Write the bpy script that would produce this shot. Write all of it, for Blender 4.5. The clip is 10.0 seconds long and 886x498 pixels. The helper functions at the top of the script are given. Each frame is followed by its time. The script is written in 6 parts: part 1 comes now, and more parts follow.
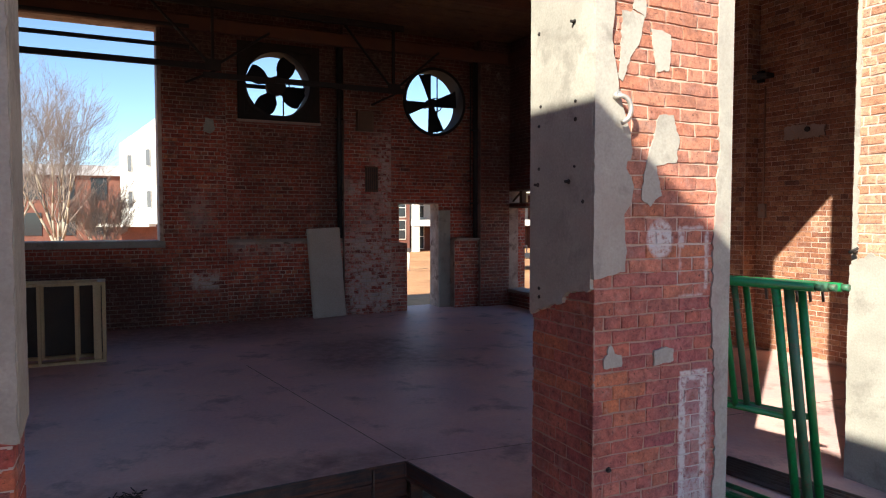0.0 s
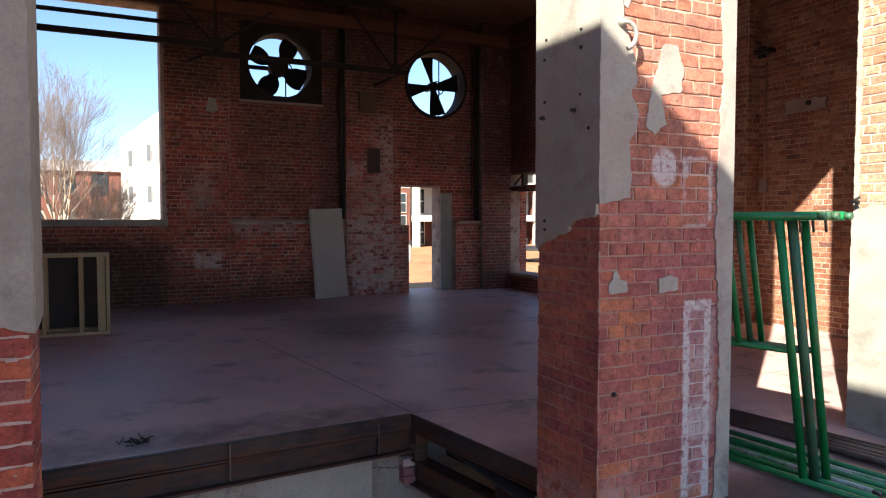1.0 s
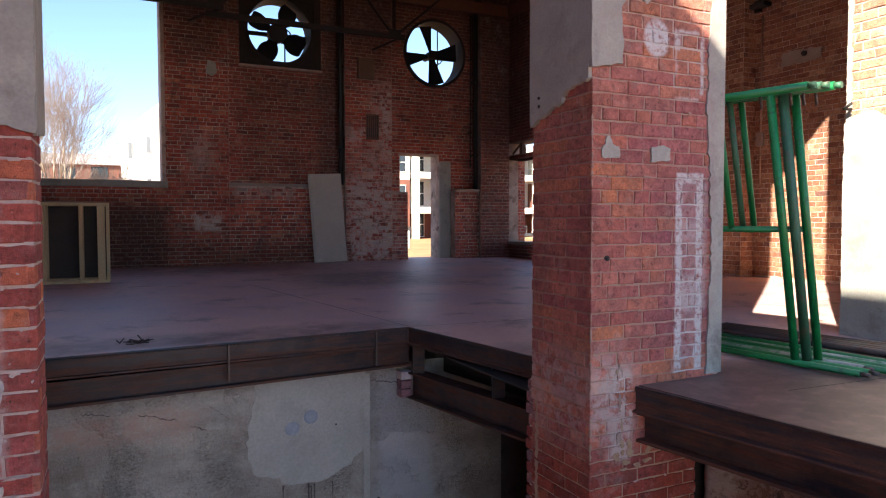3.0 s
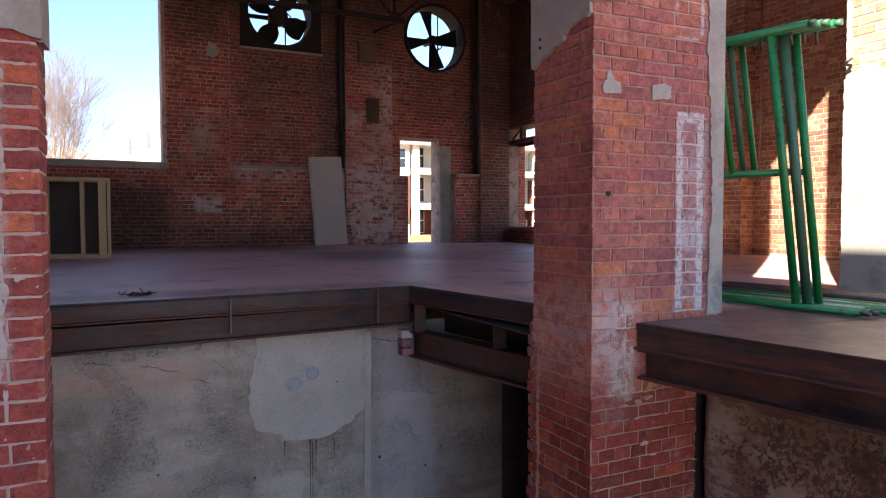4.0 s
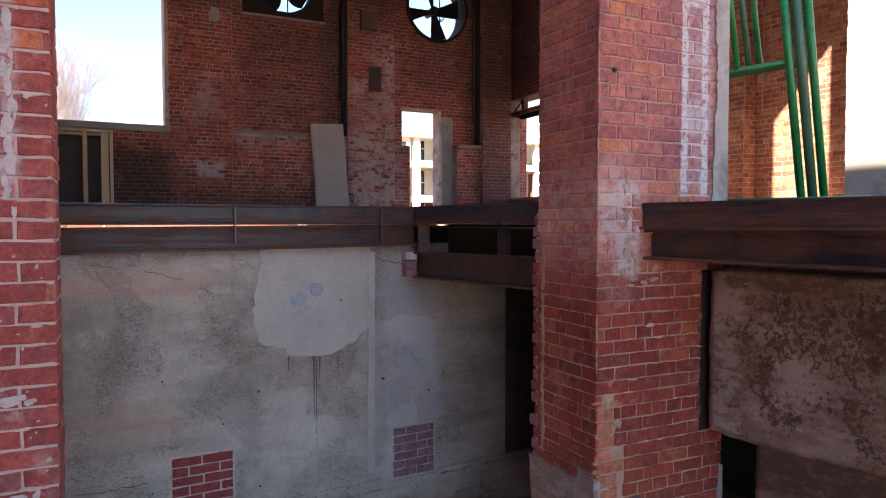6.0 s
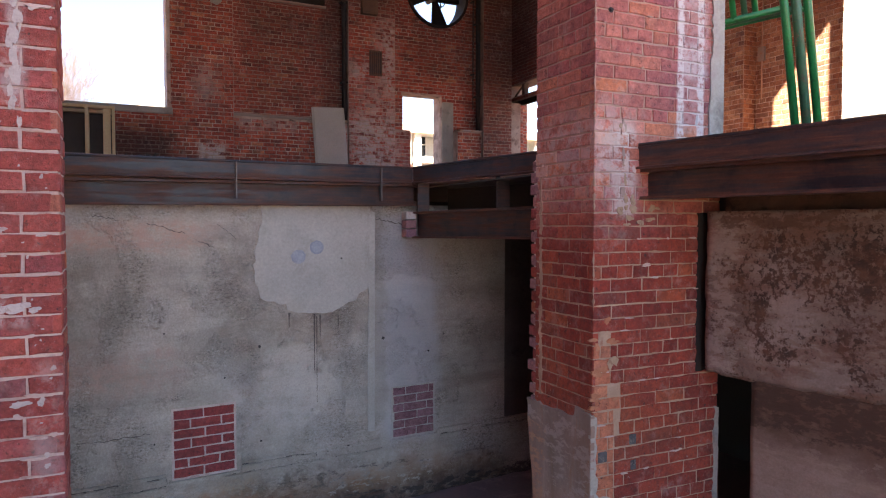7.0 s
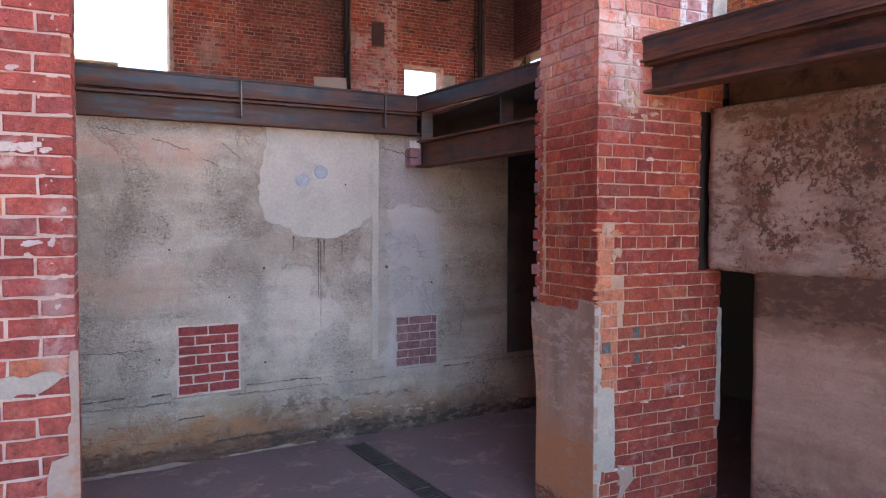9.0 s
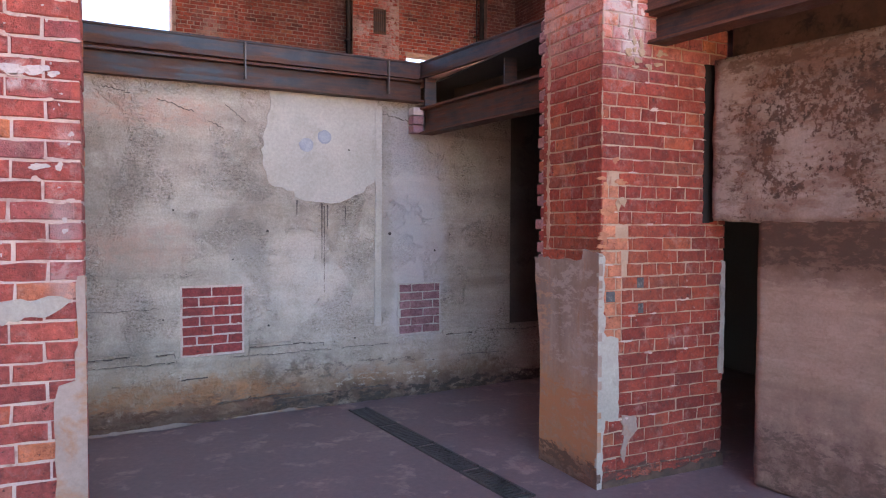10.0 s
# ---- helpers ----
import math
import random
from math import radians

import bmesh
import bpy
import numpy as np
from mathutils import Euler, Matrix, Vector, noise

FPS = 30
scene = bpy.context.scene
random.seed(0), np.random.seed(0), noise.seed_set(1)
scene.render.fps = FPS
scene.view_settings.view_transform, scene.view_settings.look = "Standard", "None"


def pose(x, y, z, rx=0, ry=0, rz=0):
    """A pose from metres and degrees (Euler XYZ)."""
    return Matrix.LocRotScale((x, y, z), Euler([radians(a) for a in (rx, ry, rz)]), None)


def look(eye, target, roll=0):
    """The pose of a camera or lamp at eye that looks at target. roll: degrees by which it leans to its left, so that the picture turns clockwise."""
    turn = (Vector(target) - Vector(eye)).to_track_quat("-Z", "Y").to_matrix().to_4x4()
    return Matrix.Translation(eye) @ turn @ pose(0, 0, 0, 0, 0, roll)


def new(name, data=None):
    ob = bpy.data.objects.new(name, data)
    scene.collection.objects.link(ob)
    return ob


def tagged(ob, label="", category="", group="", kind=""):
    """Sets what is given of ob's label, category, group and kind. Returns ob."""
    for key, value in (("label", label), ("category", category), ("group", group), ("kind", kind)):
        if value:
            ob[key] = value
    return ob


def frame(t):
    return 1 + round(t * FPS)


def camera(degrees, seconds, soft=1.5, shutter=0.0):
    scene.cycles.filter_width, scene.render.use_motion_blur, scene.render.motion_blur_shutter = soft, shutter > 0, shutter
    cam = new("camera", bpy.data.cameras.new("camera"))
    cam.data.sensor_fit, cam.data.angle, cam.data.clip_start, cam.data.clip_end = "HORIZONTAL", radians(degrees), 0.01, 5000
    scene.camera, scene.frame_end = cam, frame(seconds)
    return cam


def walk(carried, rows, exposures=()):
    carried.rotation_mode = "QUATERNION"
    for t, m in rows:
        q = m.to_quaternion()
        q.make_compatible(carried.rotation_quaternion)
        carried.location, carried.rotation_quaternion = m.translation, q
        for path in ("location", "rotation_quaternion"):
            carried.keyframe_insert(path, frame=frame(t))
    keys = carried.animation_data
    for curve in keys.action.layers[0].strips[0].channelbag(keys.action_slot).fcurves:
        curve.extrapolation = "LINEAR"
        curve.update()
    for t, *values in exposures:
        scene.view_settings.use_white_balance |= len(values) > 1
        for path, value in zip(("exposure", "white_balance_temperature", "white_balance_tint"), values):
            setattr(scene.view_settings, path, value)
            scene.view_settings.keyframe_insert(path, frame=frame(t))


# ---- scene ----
cam = camera(66.2, 10.0, 1.15)
PATH = [
    (0, (-1.991, -4.81, 1.841), (-1.126, -3.009, 1.751), -0.0),
    (0.5, (-2.023, -4.821, 1.653), (-1.158, -3.021, 1.564), -0.0),
    (1, (-2.044, -4.84, 1.475), (-1.179, -3.039, 1.387), -0.0),
    (1.5, (-2.059, -4.866, 1.301), (-1.193, -3.065, 1.214), -0.1),
    (2, (-2.059, -4.889, 1.134), (-1.193, -3.088, 1.048), -0.1),
    (3.5, (-2.057, -4.93, 0.622), (-1.192, -3.129, 0.541), -0.1),
    (4, (-2.079, -4.938, 0.459), (-1.213, -3.137, 0.379), -0.1),
    (4.5, (-2.09, -4.942, 0.293), (-1.224, -3.141, 0.215), -0.0),
    (5, (-2.104, -4.944, 0.133), (-1.239, -3.142, 0.056), -0.0),
    (5.5, (-2.113, -4.935, -0.026), (-1.247, -3.134, -0.101), 0.0),
    (7, (-2.126, -5.0, -0.5), (-1.264, -3.197, -0.573), -0.0),
    (7.5, (-2.147, -5.015, -0.67), (-1.284, -3.213, -0.741), 0.1),
    (8, (-2.159, -5.02, -0.814), (-1.296, -3.217, -0.884), 0.1),
    (8.5, (-2.16, -5.027, -0.95), (-1.299, -3.223, -1.019), 0.1),
    (9, (-2.165, -5.028, -1.074), (-1.304, -3.224, -1.145), 0.1),
    (9.5, (-2.183, -5.024, -1.199), (-1.321, -3.221, -1.269), 0.2),
    (10, (-2.191, -5.032, -1.354), (-1.331, -3.228, -1.42), 0.2),
]
EXPOSURES = [(0, 1.06, 6400, 5), (1, 1.32, 6450, 6), (2, 1.48, 6500, 7), (3.5, 1.78, 6650, 10), (5.5, 2.14, 6900, 13), (7, 2.52, 7150, 14), (8.5, 3.06, 7400, 15), (10, 3.40, 7500, 16)]
walk(cam, [(t, look(eye, target, roll)) for t, eye, target, roll in PATH], EXPOSURES)

# ---- world and sun ----
SUN_DIR = Vector((1.0, 0.739, -0.787)).normalized()
world = bpy.data.worlds.new("sky")
scene.world = world
world.use_nodes = True
wn = world.node_tree.nodes
sky = wn.new("ShaderNodeTexSky")
sky.sky_type = "NISHITA"
sky.sun_disc = False
sky.sun_elevation = math.asin(-SUN_DIR.z)
sky.sun_rotation = math.atan2(-SUN_DIR.x, -SUN_DIR.y)
sky.altitude, sky.air_density, sky.dust_density, sky.ozone_density = 3000, 1.0, 0.0, 2.2
wn["Background"].inputs["Strength"].default_value = 0.12
world.node_tree.links.new(sky.outputs[0], wn["Background"].inputs["Color"])
sun = new("sun", bpy.data.lights.new("sun", "SUN"))
sun.data.energy, sun.data.angle, sun.data.color = 6.4, radians(0.5), (1.0, 0.92, 0.80)
sun.matrix_world = look((-30, -25, 40), Vector((-30, -25, 40)) + SUN_DIR)


# ---- materials ----
def tree_of(name):
    m = bpy.data.materials.new(name)
    m.use_nodes = True
    t = m.node_tree
    return m, t, t.nodes["Principled BSDF"]


def node(t, kind, **inputs):
    n = t.nodes.new(kind)
    for key, value in inputs.items():
        key = key.replace("_", " ")
        if isinstance(value, bpy.types.NodeSocket):
            t.links.new(value, n.inputs[key])
        else:
            n.inputs[key].default_value = value
    return n


def noise_of(t, vec, scale, detail=4.0, rough=0.55, distort=0.0):
    return node(t, "ShaderNodeTexNoise", Vector=vec, Scale=scale, Detail=detail, Roughness=rough, Distortion=distort).outputs["Fac"]


def ramp(t, fac, stops):
    n = t.nodes.new("ShaderNodeValToRGB")
    t.links.new(fac, n.inputs[0])
    e = n.color_ramp.elements
    while len(e) < len(stops):
        e.new(0.5)
    for el, (p, c) in zip(e, stops):
        el.position = p
        el.color = (*c, 1) if isinstance(c, tuple) else (c, c, c, 1)
    return n.outputs["Color"]


def mix(t, fac, a, b, blend="MIX"):
    n = t.nodes.new("ShaderNodeMix")
    n.data_type, n.blend_type = "RGBA", blend
    for sock, v in ((n.inputs[0], fac), (n.inputs[6], a), (n.inputs[7], b)):
        if isinstance(v, bpy.types.NodeSocket):
            t.links.new(v, sock)
        elif isinstance(v, tuple):
            sock.default_value = (*v, 1)
        else:
            sock.default_value = v
    return n.outputs[2]


def math_of(t, op, a, b=0.0, c=0.0):
    n = t.nodes.new("ShaderNodeMath")
    n.operation = op
    for sock, v in zip(n.inputs, (a, b, c)):
        if isinstance(v, bpy.types.NodeSocket):
            t.links.new(v, sock)
        else:
            sock.default_value = v
    return n.outputs[0]


def place(t):
    return t.nodes.new("ShaderNodeNewGeometry").outputs["Position"]


def bump(t, b, height, strength, dist=0.01):
    n = node(t, "ShaderNodeBump", Height=height, Strength=strength, Distance=dist)
    t.links.new(n.outputs[0], b.inputs["Normal"])


def in_box(t, vec, lo, hi, soft):
    """1 inside a box of world places, with soft uneven edges."""
    sep = node(t, "ShaderNodeSeparateXYZ", Vector=vec)
    out = None
    for i in range(3):
        if lo[i] is None:
            continue
        for s, edge in ((1, lo[i]), (-1, hi[i])):
            d = math_of(t, "MULTIPLY_ADD", sep.outputs[i], s / soft, -s * edge / soft + 0.5)
            d = node(t, "ShaderNodeClamp", Value=d).outputs[0]
            out = d if out is None else math_of(t, "MULTIPLY", out, d)
    return out


def warped(t, vec, scale, amount):
    n = node(t, "ShaderNodeTexNoise", Vector=vec, Scale=scale, Detail=4.0)
    off = node(t, "ShaderNodeVectorMath", Vector=n.outputs["Color"])
    off.operation = "SUBTRACT"
    off.inputs[1].default_value = (0.5, 0.5, 0.5)
    sc = node(t, "ShaderNodeVectorMath", Vector=off.outputs[0])
    sc.operation = "SCALE"
    sc.inputs["Scale"].default_value = amount
    ad = node(t, "ShaderNodeVectorMath", Vector=vec)
    ad.operation = "ADD"
    t.links.new(sc.outputs[0], ad.inputs[1])
    return ad.outputs[0]


def in_disc(t, vec, c, r):
    """1 inside an upright ellipse of half-widths r round c (x, z)."""
    sep = node(t, "ShaderNodeSeparateXYZ", Vector=vec)
    a = math_of(t, "POWER", math_of(t, "MULTIPLY_ADD", sep.outputs[0], 1 / r[0], -c[0] / r[0]), 2.0)
    b = math_of(t, "POWER", math_of(t, "MULTIPLY_ADD", sep.outputs[2], 1 / r[1], -c[1] / r[1]), 2.0)
    d = math_of(t, "SUBTRACT", 1.6, math_of(t, "ADD", a, b))
    return node(t, "ShaderNodeClamp", Value=math_of(t, "MULTIPLY", d, 1.6)).outputs[0]


def paint_mask(t, p, boxes, discs, cut=(0.34, 0.52)):
    """Old limewash marks, worn through in flecks."""
    wear = ramp(t, noise_of(t, p, 34, 6, 0.72), [(cut[0], 0.0), (cut[1], 1.0)])
    wp = warped(t, p, 22, 0.022)
    out = None
    for lo, hi, soft, amount in boxes:
        f = math_of(t, "MULTIPLY", in_box(t, wp, lo, hi, soft), amount)
        out = f if out is None else math_of(t, "MAXIMUM", out, f)
    for c, r, amount in discs:
        f = math_of(t, "MULTIPLY", in_disc(t, wp, c, r), amount)
        out = f if out is None else math_of(t, "MAXIMUM", out, f)
    return math_of(t, "MULTIPLY", out, wear)


def brick_material(name, stops, white=0.5, white_boxes=(), dark=0.5, rough=0.85, paint=None, tints=()):
    """Fired clay: each brick its own shade, sooty bloom, lime and paint remains."""
    m, t, b = tree_of(name)
    p = place(t)
    r1 = t.nodes.new("ShaderNodeObjectInfo").outputs["Random"]
    r2 = t.nodes.new("ShaderNodeNewGeometry").outputs["Random Per Island"]
    r = math_of(t, "FRACT", math_of(t, "ADD", math_of(t, "MULTIPLY", r1, 7.31), r2))
    col = ramp(t, r, stops)
    grain = noise_of(t, p, 60, 5, 0.65)
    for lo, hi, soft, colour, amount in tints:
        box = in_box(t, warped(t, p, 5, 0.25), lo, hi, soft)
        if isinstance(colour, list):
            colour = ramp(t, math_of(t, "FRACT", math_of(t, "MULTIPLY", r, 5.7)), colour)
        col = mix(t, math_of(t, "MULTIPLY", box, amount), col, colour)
    mottle = noise_of(t, warped(t, p, 25, 0.04), 17, 7, 0.75)
    col = mix(t, 0.85, col, ramp(t, mottle, [(0.28, (0.50, 0.44, 0.46)), (0.5, (0.98, 0.98, 0.98)), (0.74, (1.38, 1.34, 1.30))]), "MULTIPLY")
    col = mix(t, 0.65, col, ramp(t, grain, [(0.25, 0.30), (0.75, 0.70)]), "OVERLAY")
    blot = noise_of(t, p, 5.5, 5, 0.6, 0.4)
    col = mix(t, ramp(t, blot, [(0.45, 0.0), (0.75, dark)]), col, (0.055, 0.028, 0.025))
    grime = noise_of(t, warped(t, p, 30, 0.03), 24, 6, 0.7)
    col = mix(t, ramp(t, grime, [(0.48, 0.0), (0.72, 0.55)]), col, (0.085, 0.030, 0.027))
    pock = noise_of(t, warped(t, p, 30, 0.02), 44, 5, 0.72)
    col = mix(t, ramp(t, pock, [(0.34, 0.8), (0.41, 0.0)]), col, (0.055, 0.030, 0.027))
    bloom = noise_of(t, warped(t, p, 18, 0.05), 11, 7, 0.74)
    col = mix(t, ramp(t, bloom, [(0.53, 0.0), (0.66, 0.55 * white)]), col, (0.47, 0.30, 0.26))
    lime = noise_of(t, warped(t, p, 9, 0.12), 3.2, 7, 0.7)
    fac = ramp(t, lime, [(0.645 - 0.1 * white, 0.0), (0.76, 0.75 * white)])
    speck = ramp(t, noise_of(t, p, 110, 3, 0.6), [(0.66, 0.0), (0.74, 0.7 * white)])
    fac = math_of(t, "MAXIMUM", fac, speck)
    chip = ramp(t, noise_of(t, warped(t, p, 40, 0.03), 33, 5, 0.7), [(0.64, 0.0), (0.72, 0.8 * white)])
    fac = math_of(t, "MAXIMUM", fac, chip)
    for lo, hi, soft, amount in white_boxes:
        box = in_box(t, warped(t, p, 14, 0.07), lo, hi, soft)
        gr = math_of(t, "MULTIPLY_ADD", r, 0.14, math_of(t, "MULTIPLY", noise_of(t, warped(t, p, 24, 0.05), 13, 7, 0.76), 0.92))
        gr = ramp(t, gr, [(0.45, 0.0), (0.56, 1.0)])
        fac = math_of(t, "MAXIMUM", fac, math_of(t, "MULTIPLY", math_of(t, "MULTIPLY", box, gr), amount))
    col = mix(t, fac, col, (0.56, 0.50, 0.47))
    if paint:
        col = mix(t, paint_mask(t, p, *paint), col, (0.62, 0.58, 0.57))
    t.links.new(col, b.inputs["Base Color"])
    b.inputs["Roughness"].default_value = rough
    bump(t, b, math_of(t, "ADD", math_of(t, "MULTIPLY_ADD", mottle, 1.8, grain), noise_of(t, p, 220, 3)), 0.75, 0.007)
    return m


def speckled(name, c1, c2, c3=None, scale=3.0, fine=45.0, rough=(0.7, 0.95), metal=0.0, relief=0.3, dist=0.006, spread=(0.35, 0.7), vertical=False):
    """Mottled stuff in two or three tones at two scales."""
    m, t, b = tree_of(name)
    p = place(t)
    if vertical:
        mp = node(t, "ShaderNodeMapping", Vector=p)
        mp.inputs["Scale"].default_value = (1, 1, 0.16)
        p2 = mp.outputs[0]
    else:
        p2 = p
    big = noise_of(t, p2, scale, 7, 0.62, 0.3)
    small = noise_of(t, p, fine, 5, 0.65)
    col = ramp(t, big, [(spread[0], c1), (spread[1], c2)])
    if c3:
        third = noise_of(t, warped(t, p2, scale * 2, 0.2), scale * 1.7, 8, 0.68)
        col = mix(t, ramp(t, third, [(0.54, 0.0), (0.66, 0.85)]), col, c3)
    col = mix(t, 0.5, col, ramp(t, small, [(0.25, 0.36), (0.75, 0.64)]), "OVERLAY")
    t.links.new(col, b.inputs["Base Color"])
    t.links.new(ramp(t, big, [(0.3, rough[0]), (0.7, rough[1])]), b.inputs["Roughness"])
    b.inputs["Metallic"].default_value = metal
    bump(t, b, math_of(t, "ADD", small, math_of(t, "MULTIPLY", big, 0.6)), relief, dist)
    return m


N = None
RED = [(0.0, (0.20, 0.028, 0.019)), (0.3, (0.265, 0.037, 0.023)), (0.6, (0.315, 0.047, 0.028)), (0.88, (0.355, 0.060, 0.032)), (0.95, (0.44, 0.115, 0.048)), (1.0, (0.15, 0.030, 0.030))]
SOOT = [(0.0, (0.283, 0.053, 0.035)), (0.2, (0.437, 0.078, 0.045)), (0.45, (0.507, 0.094, 0.050)), (0.7, (0.590, 0.130, 0.065)), (0.86, (0.448, 0.106, 0.071)), (0.94, (0.661, 0.236, 0.118)), (1.0, (0.212, 0.053, 0.042))]
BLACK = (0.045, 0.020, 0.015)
# soot, with the shade of recess, corner and upper wall painted in too
SOOT_SHADE = [((-9.0, 7.0, -0.2), (-1.2, 7.9, 1.15), 0.45, BLACK, 0.88), ((-1.2, 7.0, -0.2), (1.9, 7.9, 0.50), 0.6, BLACK, 0.65), ((0.0, 7.5, 1.5), (1.7, 7.9, 3.3), 0.5, BLACK, 0.55), ((1.45, 7.5, 0.0), (1.9, 7.9, 5.0), 0.3, BLACK, 0.65),
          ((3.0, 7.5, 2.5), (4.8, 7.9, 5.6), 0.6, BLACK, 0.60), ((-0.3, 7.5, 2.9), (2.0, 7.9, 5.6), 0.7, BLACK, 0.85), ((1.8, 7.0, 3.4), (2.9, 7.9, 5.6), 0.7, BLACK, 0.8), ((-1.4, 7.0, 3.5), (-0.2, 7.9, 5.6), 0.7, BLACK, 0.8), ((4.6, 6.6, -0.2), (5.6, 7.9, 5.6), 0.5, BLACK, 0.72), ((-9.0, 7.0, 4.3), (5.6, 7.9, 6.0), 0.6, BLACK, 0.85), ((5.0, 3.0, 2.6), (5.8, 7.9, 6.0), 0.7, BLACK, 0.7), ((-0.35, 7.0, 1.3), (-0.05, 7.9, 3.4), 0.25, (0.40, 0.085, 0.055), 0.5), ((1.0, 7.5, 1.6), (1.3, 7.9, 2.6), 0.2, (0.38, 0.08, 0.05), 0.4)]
PAINT = ([((0.636, N, -0.02), (0.684, N, 1.03), 0.014, 1.0), ((0.780, N, -0.02), (0.832, N, 1.03), 0.014, 1.0), ((0.636, N, 0.99), (0.832, N, 1.045), 0.012, 1.0), ((0.66, N, 0.0), (0.81, N, 1.03), 0.02, 0.22),
          ((0.66, N, 0.30), (0.80, N, 0.50), 0.06, 0.65), ((0.66, N, 0.68), (0.80, N, 0.80), 0.05, 0.45), ((0.80, N, 0.3), (0.86, N, 1.0), 0.03, 0.4), ((0.612, N, 1.69), (0.655, N, 1.79), 0.014, 0.8), ((0.62, N, 1.785), (0.79, N, 1.80), 0.012, 0.8), ((0.802, N, 1.47), (0.825, N, 1.77), 0.012, 0.9), ((0.62, N, 1.43), (0.79, N, 1.447), 0.012, 0.7), ((0.62, N, 1.55), (0.635, N, 1.70), 0.012, 0.5)],
         [((0.492, 1.735), (0.075, 0.085), 1.0)])
MARKS = ([((0.20, N, -0.46), (0.35, N, 0.03), 0.06, 0.8), ((0.64, N, -0.05), (0.84, N, 1.04), 0.02, 0.9), ((0.60, N, 1.43), (0.83, N, 1.80), 0.03, 0.35)], [((0.492, 1.735), (0.075, 0.085), 0.9)])
WASH = [(0.0, (0.469, 0.145, 0.131)), (0.16, (0.593, 0.228, 0.186)), (0.32, (0.414, 0.117, 0.131)), (0.48, (0.621, 0.207, 0.131)), (0.60, (0.497, 0.172, 0.159)), (0.74, (0.700, 0.255, 0.117)), (0.86, (0.649, 0.248, 0.186)), (1.0, (0.317, 0.097, 0.110))]
SUNNY = [(0.0, (0.42, 0.18, 0.115)), (0.35, (0.50, 0.23, 0.14)), (0.7, (0.44, 0.17, 0.10)), (1.0, (0.53, 0.28, 0.18))]
M_BRICK = brick_material("pillar brick", RED, 0.55, [((0.05, N, -0.35), (0.33, N, 0.10), 0.2, 0.7), ((0.20, N, -0.46), (0.35, N, 0.02), 0.06, 0.8)], 0.40, paint=PAINT,
                         tints=[((-0.5, N, -0.45), (1.5, N, 6.0), 0.35, WASH, 0.80), ((-0.5, N, 1.75), (1.5, N, 6.0), 0.9, SUNNY, 0.8), ((0.40, N, 0.15), (1.0, N, 1.25), 0.45, (0.30, 0.10, 0.13), 0.45),
                                ((0.0, N, -0.2), (0.45, N, 1.45), 0.3, (0.50, 0.15, 0.068), 0.20), ((0.05, N, -1.75), (0.40, N, -1.35), 0.2, (0.42, 0.11, 0.045), 0.5), ((0.35, N, -1.75), (0.8, N, -1.5), 0.25, (0.33, 0.075, 0.035), 0.6)])
PINKISH = [(0.0, (0.305, 0.061, 0.051)), (0.3, (0.403, 0.085, 0.067)), (0.55, (0.464, 0.104, 0.076)), (0.75, (0.366, 0.085, 0.085)), (0.88, (0.537, 0.140, 0.076)), (0.95, (0.634, 0.207, 0.091)), (1.0, (0.293, 0.091, 0.104))]
M_BRICK_L = brick_material("left pillar brick", PINKISH, 0.48, [((-3.0, N, -0.86), (-2.42, N, -0.77), 0.03, 0.7), ((-2.475, N, -0.10), (-2.425, N, 1.0), 0.04, 0.7), ((-2.42, N, -1.65), (-2.33, N, -1.0), 0.06, 0.35)], 0.35)
M_BRICK_F = brick_material("hall brick", SOOT, 0.45, [((1.80, 7.0, -0.1), (2.95, 7.55, 1.65), 0.5, 0.95), ((2.1, 7.0, 0.2), (2.95, 7.55, 2.2), 0.5, 0.6), ((2.45, 7.0, 1.9), (2.85, 7.6, 3.4), 0.4, 0.75), ((1.84, 7.0, 2.2), (2.3, 7.6, 2.6), 0.25, 0.55), ((-0.85, 7.0, 0.62), (-0.40, 7.6, 0.92), 0.12, 0.8), ((-0.9, 7.0, 1.6), (-0.55, 7.6, 2.3), 0.4, 0.45), ((-0.2, 7.0, 1.2), (0.9, 7.9, 1.45), 0.2, 0.4)], 0.85, tints=SOOT_SHADE)
TAN = [(0.0, (0.26, 0.095, 0.050)), (0.35, (0.36, 0.15, 0.078)), (0.7, (0.44, 0.205, 0.11)), (0.9, (0.50, 0.28, 0.16)), (1.0, (0.17, 0.07, 0.05))]
# tan brick paled: the sun on the far pier is put into its colour
M_BRICK_S = brick_material("brick paled for sunlight", [(0.0, (0.42, 0.20, 0.115)), (0.4, (0.54, 0.30, 0.18)), (0.8, (0.60, 0.37, 0.24)), (1.0, (0.46, 0.24, 0.15))], 0.7, (), 0.2)
M_BRICK_R = brick_material("side wall brick", TAN, 0.4, (), 0.5)
M_BRICK_P = brick_material("infill brick", [(0.0, (0.27, 0.042, 0.040)), (0.5, (0.34, 0.058, 0.052)), (1.0, (0.30, 0.050, 0.052))], 0.12, (), 0.2)
M_BRICK_PALE = brick_material("washed brick", [(0.0, (0.27, 0.135, 0.145)), (0.6, (0.32, 0.165, 0.19)), (1.0, (0.25, 0.12, 0.135))], 0.35, (), 0.1)
M_BRICK_O = brick_material("orange brick", [(0.0, (0.46, 0.145, 0.075)), (1.0, (0.55, 0.22, 0.125))], 0.3, (), 0.1)
M_MORTAR = speckled("mortar", (0.46, 0.34, 0.295), (0.62, 0.51, 0.45), (0.36, 0.20, 0.165), 5, 90)
